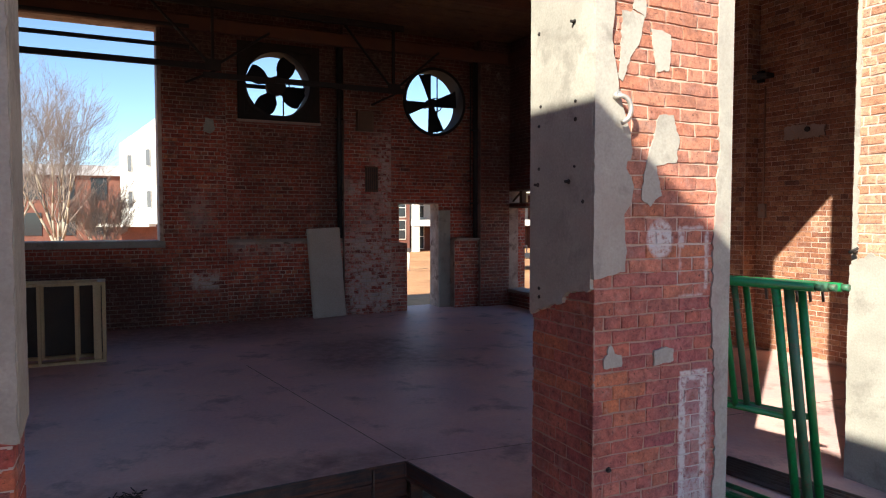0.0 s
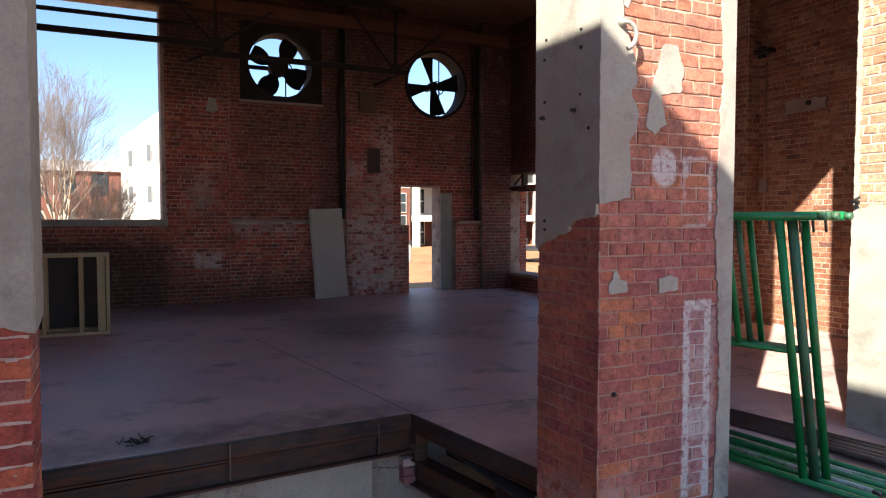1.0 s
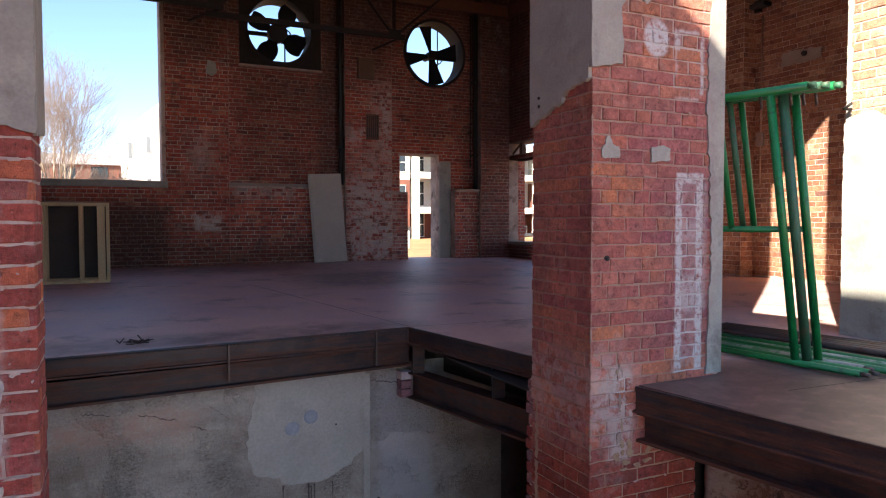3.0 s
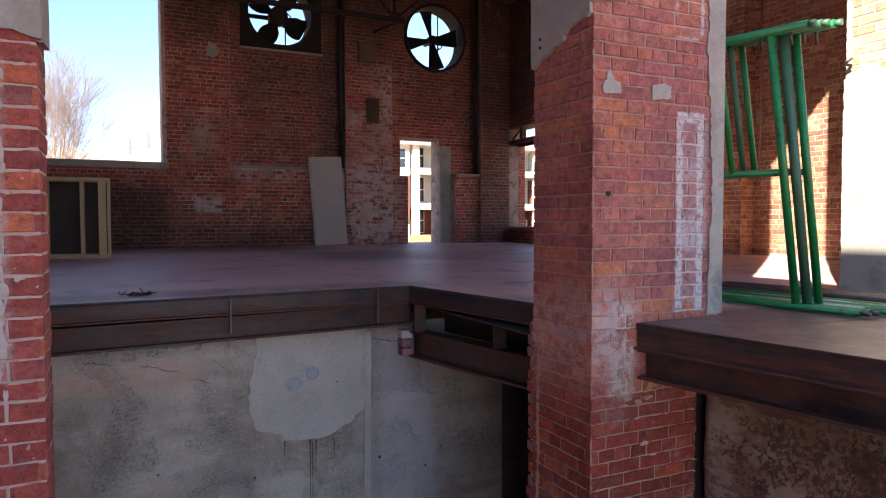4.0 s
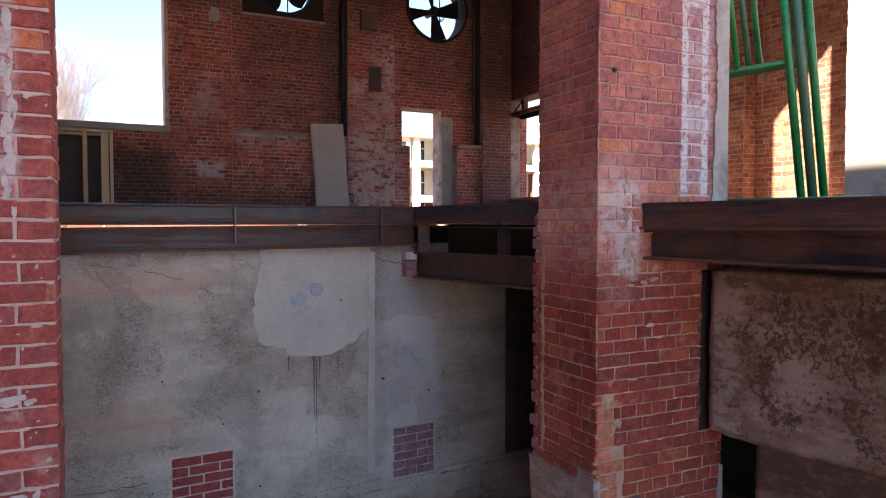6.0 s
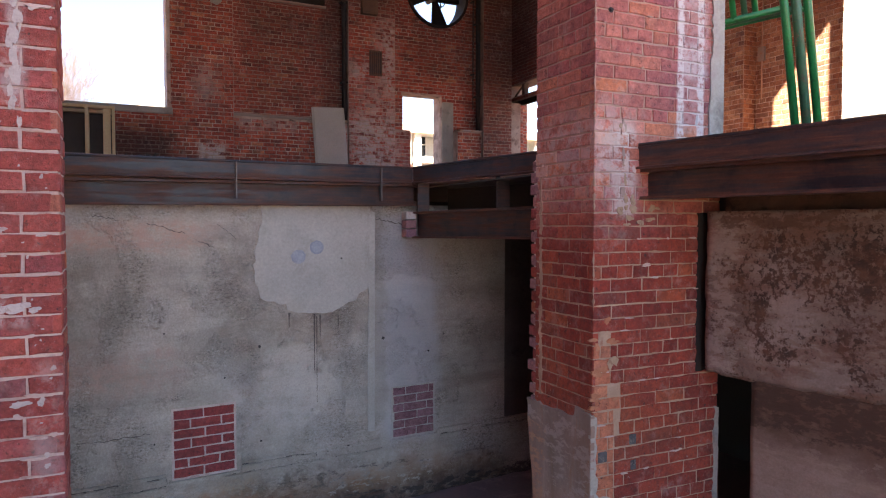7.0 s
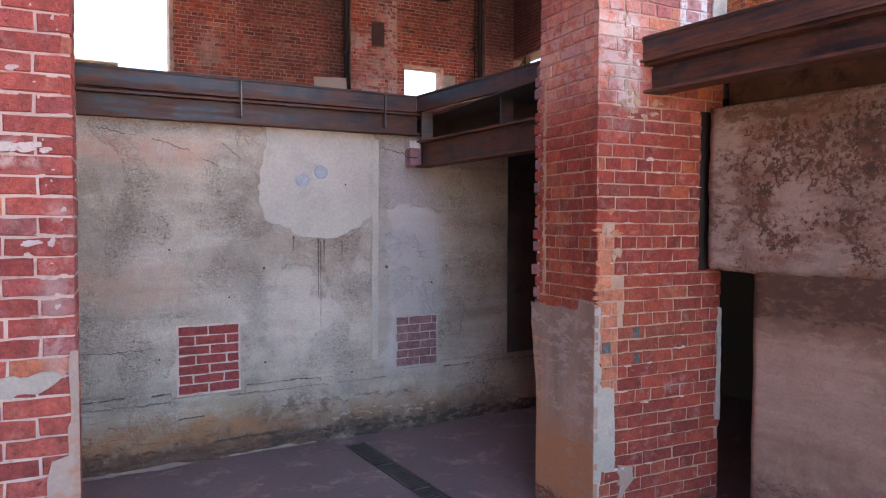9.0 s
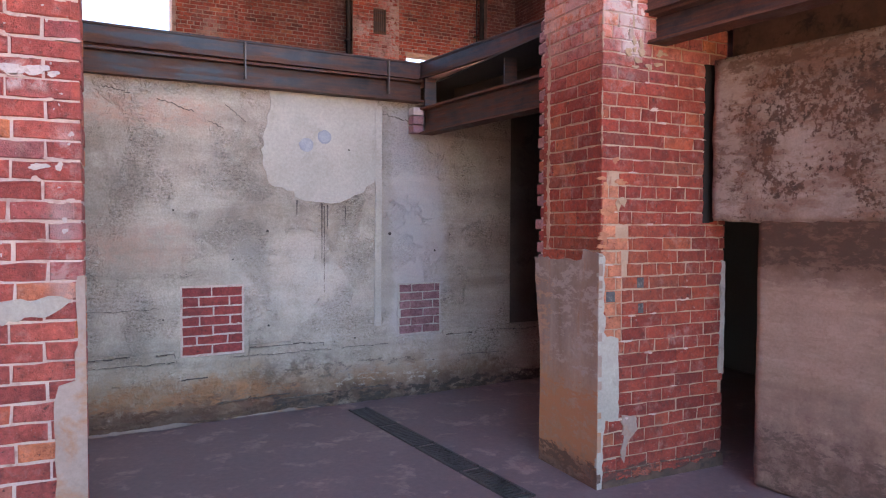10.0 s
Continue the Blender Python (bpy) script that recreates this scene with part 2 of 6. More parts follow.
M_MORTAR_D = speckled("mortar with soot and painted shade", (0.33, 0.21, 0.165), (0.68, 0.52, 0.42), (0.13, 0.07, 0.054), 2.6, 90)


def zoned(m, zones, cut=((0.36, 0.95), (0.62, 0.15))):
    """Adds zones of colour with uneven edges to a mottled material."""
    t, b = m.node_tree, m.node_tree.nodes["Principled BSDF"]
    old = b.inputs["Base Color"].links[0].from_socket
    p = place(t)
    wash = ramp(t, noise_of(t, warped(t, p, 9, 0.1), 7, 6, 0.7), list(cut))
    for lo, hi, soft, colour, amount in zones:
        f = math_of(t, "MULTIPLY", math_of(t, "MULTIPLY", in_box(t, warped(t, p, 5, 0.25), lo, hi, soft), wash), amount)
        old = mix(t, f, old, colour)
    t.links.new(old, b.inputs["Base Color"])
    return m


def marked(m, paint):
    """Adds the limewash marks to a mottled material."""
    t, b = m.node_tree, m.node_tree.nodes["Principled BSDF"]
    old = b.inputs["Base Color"].links[0].from_socket
    t.links.new(mix(t, paint_mask(t, place(t), *paint, (0.15, 0.32)), old, (0.62, 0.58, 0.56)), b.inputs["Base Color"])
    return m


M_MORTAR_P = marked(zoned(speckled("marked mortar", (0.35, 0.225, 0.155), (0.50, 0.36, 0.26), (0.28, 0.13, 0.09), 5, 90),
                          [((-0.5, N, -0.25), (1.5, N, 1.9), 0.4, (0.44, 0.24, 0.205), 0.85), ((-0.5, N, 1.6), (1.5, N, 6), 0.6, (0.64, 0.49, 0.40), 0.9)]), MARKS)
# same soot and painted shade over the mortar
zoned(M_MORTAR_D, [(lo, hi, soft, (0.075, 0.042, 0.034) if colour == BLACK else (0.42, 0.22, 0.17), amount) for lo, hi, soft, colour, amount in SOOT_SHADE], ((0.36, 1.0), (0.70, 0.6)))
M_TANCEM = speckled("tan stained cement", (0.34, 0.24, 0.155), (0.47, 0.36, 0.25), (0.24, 0.13, 0.085), 8, 70)
M_ORCEM = speckled("orange stained cement", (0.38, 0.145, 0.075), (0.50, 0.235, 0.135), (0.34, 0.10, 0.05), 14, 60, relief=0.4)
M_LIME = speckled("white lime", (0.43, 0.385, 0.365), (0.56, 0.51, 0.48), (0.36, 0.25, 0.22), 12, 90)
M_PLASTER = speckled("grey plaster", (0.315, 0.295, 0.255), (0.43, 0.405, 0.35), (0.245, 0.225, 0.195), 2.5, 70, relief=0.25)
zoned(M_PLASTER, [((0.80, -2.3, -0.2), (1.1, -2.0, 0.25), 0.2, (0.11, 0.092, 0.08), 0.8), ((0.80, -2.3, 0.1), (0.90, -2.0, 1.9), 0.06, (0.30, 0.20, 0.19), 0.6), ((-3.5, -2.3, 1.0), (-2.2, -1.8, 1.75), 0.35, (0.21, 0.185, 0.16), 0.6), ((-0.1, -2.15, 1.2), (0.1, -1.5, 2.1), 0.4, (0.23, 0.205, 0.175), 0.55), ((0.05, -2.3, 1.5), (0.30, -2.1, 2.0), 0.2, (0.33, 0.25, 0.20), 0.5)])
M_PLASTER_D = speckled("weathered plaster", (0.28, 0.21, 0.175), (0.40, 0.32, 0.275), (0.38, 0.17, 0.075), 2.2, 60, relief=0.2)


def stained_concrete(name, c1, c2, stain, boxes, rough_relief=0.8, board=0.5, lumps=True, stain_cut=(0.50, 0.62), grain=0.12, fleck=0.15, grit=0.6):
    """Old cast concrete: board courses, exposed aggregate, stains with shapes of their own."""
    m, t, b = tree_of(name)
    p = place(t)
    mp = node(t, "ShaderNodeMapping", Vector=p)
    mp.inputs["Scale"].default_value = (0.35, 0.35, 2.6)
    layers = noise_of(t, mp.outputs[0], 2.2, 5, 0.6, 0.3)
    big = noise_of(t, p, 1.9, 7, 0.62, 0.4)
    fine = noise_of(t, p, 75, 5, 0.7)
    mid = noise_of(t, warped(t, p, 12, 0.08), 16, 6, 0.7)
    col = ramp(t, math_of(t, "MULTIPLY_ADD", layers, board, math_of(t, "MULTIPLY", big, 1 - board)), [(0.36, c1), (0.62, c2)])
    col = mix(t, grit, col, ramp(t, fine, [(0.25, 0.28), (0.75, 0.72)]), "OVERLAY")
    col = mix(t, ramp(t, mid, [(0.54, 0.0), (0.74, 0.40)]), col, stain)
    seams = noise_of(t, mp.outputs[0], 9, 6, 0.7, 0.2)
    col = mix(t, ramp(t, seams, [(0.56, 0.0), (0.70, 0.26)]), col, stain)
    patchy = ramp(t, noise_of(t, warped(t, p, 4, 0.2), 2.6, 6, 0.68), [(0.50, 0.0), (0.58, 1.0)])
    if lumps:
        mq = node(t, "ShaderNodeMapping", Vector=warped(t, p, 20, 0.03))
        mq.inputs["Scale"].default_value = (1, 1, 1.7)
        pock = noise_of(t, mq.outputs[0], 46, 5, 0.7)
        col = mix(t, math_of(t, "MULTIPLY", patchy, ramp(t, pock, [(0.40, 0.62), (0.47, 0.0)])), col, (0.12, 0.10, 0.08))
        col = mix(t, math_of(t, "MULTIPLY", patchy, ramp(t, pock, [(0.545, 0.0), (0.62, 0.6)])), col, (0.60, 0.56, 0.49))
        dots = ramp(t, noise_of(t, p, 31, 2, 0.4), [(0.775, 0.0), (0.80, 0.85)])
        col = mix(t, dots, col, (0.07, 0.06, 0.05))
    wp = warped(t, warped(t, p, 3, 0.35), 16, 0.09)
    for lo, hi, soft, colour, amount in boxes:
        gr = ramp(t, math_of(t, "MULTIPLY_ADD", noise_of(t, p, 55, 5, 0.75), fleck, math_of(t, "MULTIPLY", noise_of(t, warped(t, p, 30, 0.05), 12, 8, 0.78), 1 - fleck)), [(stain_cut[0] - grain, 0.0), (stain_cut[1], 1.0)])
        fac = math_of(t, "MULTIPLY", math_of(t, "MULTIPLY", in_box(t, wp, lo, hi, soft), gr), amount)
        col = mix(t, fac, col, colour)
    t.links.new(col, b.inputs["Base Color"])
    b.inputs["Roughness"].default_value = 0.9
    pits = math_of(t, "MULTIPLY", patchy, pock if lumps else fine)
    pits = math_of(t, "MULTIPLY_ADD", pits, 2.6, math_of(t, "MULTIPLY", layers, 0.8))
    h = math_of(t, "ADD", math_of(t, "MULTIPLY", mid, 0.8), math_of(t, "ADD", math_of(t, "MULTIPLY", fine, 0.5), pits if lumps else math_of(t, "MULTIPLY", layers, 1.2)))
    bump(t, b, h, rough_relief, 0.012)
    return m


M_CONC = stained_concrete("pit concrete", (0.292, 0.250, 0.200), (0.515, 0.460, 0.388), (0.18, 0.146, 0.112), [
    ((-2.5, N, -0.66), (-1.55, N, -0.48), 0.12, (0.50, 0.32, 0.24), 0.9), ((-2.6, N, -1.62), (-1.75, N, -1.36), 0.15, (0.48, 0.31, 0.24), 0.8),
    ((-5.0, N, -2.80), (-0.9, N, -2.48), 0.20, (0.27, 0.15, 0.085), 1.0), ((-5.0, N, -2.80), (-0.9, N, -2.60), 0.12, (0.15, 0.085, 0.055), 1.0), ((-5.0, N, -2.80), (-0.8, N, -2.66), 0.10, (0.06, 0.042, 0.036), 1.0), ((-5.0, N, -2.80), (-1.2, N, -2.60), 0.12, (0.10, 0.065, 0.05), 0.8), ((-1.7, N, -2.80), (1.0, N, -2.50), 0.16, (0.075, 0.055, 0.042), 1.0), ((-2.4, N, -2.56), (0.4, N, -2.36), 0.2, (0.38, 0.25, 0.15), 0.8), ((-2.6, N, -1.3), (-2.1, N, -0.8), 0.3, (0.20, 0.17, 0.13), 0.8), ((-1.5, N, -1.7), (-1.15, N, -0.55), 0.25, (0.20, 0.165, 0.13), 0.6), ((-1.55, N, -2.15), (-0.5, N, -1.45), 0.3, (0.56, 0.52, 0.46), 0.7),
    ((-1.2, N, -2.5), (0.3, N, -2.28), 0.2, (0.52, 0.48, 0.42), 0.9), ((-0.83, N, -1.62), (-0.76, N, -1.16), 0.05, (0.13, 0.11, 0.09), 0.8), ((-1.02, N, -1.40), (-0.94, N, -1.16), 0.06, (0.16, 0.135, 0.11), 0.7), ((-0.98, N, -1.55), (-0.55, N, -1.25), 0.25, (0.33, 0.25, 0.17), 0.7)])
M_CONC_PATCH = speckled("smooth concrete", (0.40, 0.375, 0.325), (0.49, 0.463, 0.405), (0.365, 0.34, 0.29), 2.6, 50, relief=0.15)
def peeling_concrete(name):
    """Mauve-grey cast concrete with the crusts of a dark brown coating left on it."""
    m, t, b = tree_of(name)
    p = place(t)
    big = noise_of(t, p, 2.4, 6, 0.62, 0.4)
    fine = noise_of(t, p, 80, 5, 0.7)
    col = ramp(t, big, [(0.30, (0.105, 0.064, 0.047)), (0.46, (0.17, 0.118, 0.095)), (0.64, (0.27, 0.208, 0.178))])
    mp = node(t, "ShaderNodeMapping", Vector=warped(t, p, 6, 0.08))
    mp.inputs["Scale"].default_value = (0.7, 0.7, 2.4)
    col = mix(t, ramp(t, noise_of(t, mp.outputs[0], 5.5, 6, 0.7), [(0.47, 0.0), (0.62, 0.75)]), col, (0.165, 0.085, 0.055))
    crust = noise_of(t, warped(t, p, 40, 0.025), 38, 7, 0.72)
    field = noise_of(t, warped(t, p, 5, 0.15), 5.2, 4, 0.55, 0.3)
    band = in_box(t, warped(t, p, 3, 0.25), (0.3, -5.0, -0.88), (2.2, -2.38, -0.50), 0.16)
    spot = in_box(t, warped(t, p, 3, 0.25), (0.3, -2.75, -1.22), (2.2, -2.36, -0.95), 0.16)
    low = in_box(t, warped(t, p, 3, 0.25), (0.3, -5.0, -1.18), (2.2, -2.80, -0.70), 0.25)
    f = math_of(t, "MULTIPLY_ADD", crust, 0.62, math_of(t, "MULTIPLY", field, 0.38))
    f = math_of(t, "MULTIPLY_ADD", band, 0.065, math_of(t, "MULTIPLY_ADD", spot, 0.05, math_of(t, "MULTIPLY_ADD", low, 0.05, f)))
    f = ramp(t, f, [(0.560, 0.0), (0.592, 1.0)])
    dark = ramp(t, noise_of(t, p, 9, 5, 0.7), [(0.35, (0.030, 0.015, 0.010)), (0.55, (0.085, 0.038, 0.022)), (0.75, (0.17, 0.075, 0.040))])
    col = mix(t, math_of(t, "MULTIPLY", f, 0.9), col, dark)
    col = mix(t, 0.6, col, ramp(t, fine, [(0.25, 0.32), (0.75, 0.68)]), "OVERLAY")
    t.links.new(col, b.inputs["Base Color"])
    b.inputs["Roughness"].default_value = 0.9
    bump(t, b, math_of(t, "ADD", math_of(t, "MULTIPLY", f, 1.2), math_of(t, "ADD", fine, crust)), 0.5, 0.008)
    return m


M_CONC_R = peeling_concrete("peeling coated concrete")
# brown concrete, darker towards its top and its foot
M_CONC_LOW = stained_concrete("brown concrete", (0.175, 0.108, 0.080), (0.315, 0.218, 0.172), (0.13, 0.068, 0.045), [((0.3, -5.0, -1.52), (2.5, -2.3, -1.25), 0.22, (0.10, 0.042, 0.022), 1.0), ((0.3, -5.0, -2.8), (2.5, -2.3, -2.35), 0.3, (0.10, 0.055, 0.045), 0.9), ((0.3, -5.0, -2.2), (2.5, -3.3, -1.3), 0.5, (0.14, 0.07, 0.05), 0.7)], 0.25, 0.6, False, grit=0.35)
# concrete darkened to carry the shade at the pit wall's end
M_CONC_SHADE = speckled("concrete with painted shade", (0.09, 0.078, 0.065), (0.16, 0.135, 0.115), (0.06, 0.05, 0.044), 3, 50)
M_CONC_DARK = speckled("dark brown concrete", (0.06, 0.036, 0.027), (0.14, 0.085, 0.062), (0.025, 0.018, 0.015), 5, 50)
M_RENDER = zoned(speckled("stained cement render", (0.195, 0.148, 0.125), (0.40, 0.335, 0.295), (0.34, 0.185, 0.105), 4.5, 45, relief=0.3, vertical=True),
                 [((-0.2, -2.3, -2.85), (1.0, -1.5, -2.15), 0.5, (0.36, 0.165, 0.075), 0.9), ((-0.2, -2.3, -2.0), (1.0, -2.05, -1.5), 0.3, (0.33, 0.18, 0.11), 0.5), ((-0.2, -2.3, -1.9), (1.0, -1.4, -1.5), 0.25, (0.19, 0.135, 0.11), 0.5), ((-0.2, -2.3, -2.85), (1.0, -1.4, -2.62), 0.12, (0.085, 0.052, 0.040), 0.9)], ((0.40, 1.0), (0.72, 0.45)))
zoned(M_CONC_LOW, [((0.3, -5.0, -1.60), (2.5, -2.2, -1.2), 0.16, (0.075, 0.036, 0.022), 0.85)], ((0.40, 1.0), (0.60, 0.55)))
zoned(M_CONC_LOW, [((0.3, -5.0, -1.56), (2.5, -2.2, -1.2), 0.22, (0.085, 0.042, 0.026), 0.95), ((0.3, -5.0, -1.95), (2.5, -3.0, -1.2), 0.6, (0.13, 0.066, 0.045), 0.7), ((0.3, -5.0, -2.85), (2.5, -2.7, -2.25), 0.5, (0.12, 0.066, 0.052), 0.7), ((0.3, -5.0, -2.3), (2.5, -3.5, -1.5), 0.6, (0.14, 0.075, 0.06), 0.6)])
zoned(M_CONC, [((-0.22, N, -2.26), (0.27, N, -0.40), 0.10, (0.47, 0.462, 0.465), 0.7), ((-0.36, N, -2.1), (-0.20, N, -0.40), 0.04, (0.33, 0.305, 0.265), 0.6)], ((0.15, 1.0), (0.85, 0.6)))
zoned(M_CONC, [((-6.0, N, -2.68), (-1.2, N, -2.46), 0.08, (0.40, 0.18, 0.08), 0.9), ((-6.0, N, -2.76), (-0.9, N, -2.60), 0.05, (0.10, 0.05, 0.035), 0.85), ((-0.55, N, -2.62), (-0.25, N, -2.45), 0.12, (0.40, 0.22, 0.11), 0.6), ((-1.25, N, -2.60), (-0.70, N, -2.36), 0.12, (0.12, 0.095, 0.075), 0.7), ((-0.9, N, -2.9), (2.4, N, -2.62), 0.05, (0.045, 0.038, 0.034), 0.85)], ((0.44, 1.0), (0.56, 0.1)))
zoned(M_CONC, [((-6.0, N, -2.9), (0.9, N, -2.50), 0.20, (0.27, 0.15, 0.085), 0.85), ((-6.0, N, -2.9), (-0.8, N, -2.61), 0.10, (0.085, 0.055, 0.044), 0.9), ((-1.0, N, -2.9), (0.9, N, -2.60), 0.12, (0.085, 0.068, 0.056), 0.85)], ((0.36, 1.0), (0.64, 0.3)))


def crusted(m, zones):
    """Adds flaking crusts with hard ragged edges: a lower level covers more."""
    t, b = m.node_tree, m.node_tree.nodes["Principled BSDF"]
    old = b.inputs["Base Color"].links[0].from_socket
    p = place(t)
    mp = node(t, "ShaderNodeMapping", Vector=warped(t, p, 16, 0.05))
    mp.inputs["Scale"].default_value = (1.0, 1.0, 2.6)
    grain = noise_of(t, mp.outputs[0], 9, 9, 0.74)
    for lo, hi, soft, colour, level, amount in zones:
        f = math_of(t, "MULTIPLY_ADD", in_box(t, warped(t, p, 4, 0.12), lo, hi, soft), 0.4, grain)
        old = mix(t, math_of(t, "MULTIPLY", ramp(t, f, [(level + 0.38, 0.0), (level + 0.44, 1.0)]), amount), old, colour)
    t.links.new(old, b.inputs["Base Color"])
    return m


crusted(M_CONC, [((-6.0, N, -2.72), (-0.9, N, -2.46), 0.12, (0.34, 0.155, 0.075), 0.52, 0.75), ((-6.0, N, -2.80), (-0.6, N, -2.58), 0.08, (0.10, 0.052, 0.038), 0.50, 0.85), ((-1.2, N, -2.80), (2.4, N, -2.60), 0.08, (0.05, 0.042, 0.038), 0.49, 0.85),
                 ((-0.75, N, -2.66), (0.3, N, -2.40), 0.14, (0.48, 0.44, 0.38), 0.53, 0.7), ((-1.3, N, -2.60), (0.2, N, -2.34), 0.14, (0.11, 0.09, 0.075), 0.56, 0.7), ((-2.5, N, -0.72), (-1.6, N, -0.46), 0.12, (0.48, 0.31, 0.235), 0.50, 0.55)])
crusted(M_RENDER, [((-0.2, -2.3, -2.85), (1.0, -1.4, -2.12), 0.30, (0.40, 0.165, 0.075), 0.47, 0.75), ((-0.2, -2.3, -2.85), (1.0, -1.4, -2.56), 0.16, (0.07, 0.045, 0.036), 0.48, 0.85), ((-0.2, -2.3, -2.2), (1.0, -1.4, -1.5), 0.2, (0.40, 0.33, 0.30), 0.53, 0.6), ((-0.2, -1.8, -2.4), (1.0, -1.4, -1.6), 0.12, (0.40, 0.21, 0.11), 0.50, 0.6)])
crusted(M_CONC_R, [((0.3, -2.50, -1.4), (2.2, -2.0, -0.4), 0.22, (0.38, 0.315, 0.27), 0.47, 0.45), ((0.3, -5.0, -1.4), (2.2, -2.75, -0.4), 0.4, (0.12, 0.06, 0.04), 0.51, 0.55), ((0.3, -5.0, -0.56), (2.2, -2.3, -0.4), 0.10, (0.10, 0.05, 0.032), 0.47, 0.8)])
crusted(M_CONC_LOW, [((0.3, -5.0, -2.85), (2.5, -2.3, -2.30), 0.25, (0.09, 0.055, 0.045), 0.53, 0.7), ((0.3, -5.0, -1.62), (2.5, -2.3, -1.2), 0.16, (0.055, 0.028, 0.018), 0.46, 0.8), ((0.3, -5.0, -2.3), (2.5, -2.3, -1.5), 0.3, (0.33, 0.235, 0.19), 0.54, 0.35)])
crusted(M_BRICK, [((-0.2, N, -2.9), (1.2, N, -2.58), 0.12, (0.055, 0.036, 0.030), 0.49, 0.8)])
crusted(M_MORTAR_P, [((-0.2, N, -2.9), (1.2, N, -2.58), 0.12, (0.075, 0.050, 0.040), 0.47, 0.85)])
M_SLAB = speckled("slab concrete", (0.61, 0.395, 0.405), (0.84, 0.55, 0.47), (0.33, 0.21, 0.205), 0.9, 30, rough=(0.40, 0.60), relief=0.12)
M_PITFLOOR = speckled("pit floor", (0.17, 0.115, 0.112), (0.235, 0.160, 0.150), (0.36, 0.25, 0.21), 2.6, 32, rough=(0.5, 0.8), relief=0.2)
# darker zones: landing, edge over the pit, far wall foot, pier foot
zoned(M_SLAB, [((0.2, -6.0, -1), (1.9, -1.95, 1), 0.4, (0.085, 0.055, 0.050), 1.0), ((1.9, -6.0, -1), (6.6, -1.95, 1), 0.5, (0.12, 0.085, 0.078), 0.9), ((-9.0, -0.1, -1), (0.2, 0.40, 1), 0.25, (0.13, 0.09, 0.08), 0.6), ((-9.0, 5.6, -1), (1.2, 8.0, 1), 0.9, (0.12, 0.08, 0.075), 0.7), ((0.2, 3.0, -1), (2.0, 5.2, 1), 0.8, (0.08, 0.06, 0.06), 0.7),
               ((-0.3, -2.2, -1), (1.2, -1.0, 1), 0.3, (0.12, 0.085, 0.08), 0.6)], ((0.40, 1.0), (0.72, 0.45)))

# landing darkened once more, evenly
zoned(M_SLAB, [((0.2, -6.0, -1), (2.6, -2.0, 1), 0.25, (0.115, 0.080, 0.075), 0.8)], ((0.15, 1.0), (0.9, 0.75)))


def weathered_steel(name, bias=0.0, zones=()):
    """Mill-scale steel, blue-black, with rust drawn out along the rolled sections."""
    m, t, b = tree_of(name)
    p = place(t)
    mp = node(t, "ShaderNodeMapping", Vector=p)
    mp.inputs["Scale"].default_value = (0.5, 0.5, 7.0)
    along = noise_of(t, mp.outputs[0], 5, 6, 0.62, 0.2)
    blot = noise_of(t, p, 4, 6, 0.65, 0.3)
    fine = noise_of(t, p, 90, 4, 0.65)
    col = ramp(t, blot, [(0.35, (0.014, 0.016, 0.022)), (0.65, (0.040, 0.039, 0.046))])
    rust = math_of(t, "MULTIPLY_ADD", along, 0.6, math_of(t, "MULTIPLY", blot, 0.4))
    rust = math_of(t, "ADD", rust, bias)
    for lo, hi, soft, amount in zones:
        rust = math_of(t, "MULTIPLY_ADD", in_box(t, warped(t, p, 6, 0.05), lo, hi, soft), amount, rust)
    shade = ramp(t, noise_of(t, mp.outputs[0], 11, 6, 0.7), [(0.30, (0.060, 0.028, 0.020)), (0.55, (0.11, 0.048, 0.032)), (0.75, (0.20, 0.080, 0.045))])
    col = mix(t, ramp(t, rust, [(0.43, 0.0), (0.60, 0.92)]), col, shade)
    col = mix(t, 0.5, col, ramp(t, fine, [(0.25, 0.32), (0.75, 0.66)]), "OVERLAY")
    t.links.new(col, b.inputs["Base Color"])
    t.links.new(ramp(t, rust, [(0.45, 0.36), (0.60, 0.75)]), b.inputs["Roughness"])
    b.inputs["Metallic"].default_value = 0.1
    b.inputs["Specular IOR Level"].default_value = 0.35
    bump(t, b, math_of(t, "ADD", fine, blot), 0.2, 0.004)
    return m


M_STEEL = weathered_steel("rusty steel", 0.012)
M_FLANGE = weathered_steel("rusted flange steel", 0.09)
M_BAND = weathered_steel("blue mill-scale steel", -0.02, [((N, N, -0.26), (N, N, -0.145), 0.03, 0.10)])
# near-black so the space under the slab reads as deep shade
M_UNDERSHADE = speckled("near-black concrete for shade", (0.025, 0.021, 0.019), (0.045, 0.038, 0.034), None, 1.5, 40)
M_IRON = speckled("black iron", (0.022, 0.020, 0.020), (0.045, 0.036, 0.032), None, 6, 60, rough=(0.5, 0.8), metal=0.3, relief=0.2)
M_BLACKIRON = speckled("sooty black iron", (0.012, 0.010, 0.010), (0.026, 0.020, 0.018), None, 6, 60, rough=(0.8, 0.95), relief=0.2)
M_GALV = speckled("galvanised steel", (0.38, 0.36, 0.33), (0.52, 0.50, 0.46), (0.26, 0.18, 0.13), 9, 60, rough=(0.4, 0.6), metal=0.5, relief=0.1)
M_GRATE = speckled("worn cast iron", (0.055, 0.048, 0.046), (0.11, 0.092, 0.085), (0.04, 0.034, 0.032), 8, 60, rough=(0.45, 0.7), metal=0.2, relief=0.2)
M_PLATE = speckled("matt black board", (0.010, 0.008, 0.007), (0.024, 0.017, 0.014), None, 4, 60, rough=(0.85, 0.95))
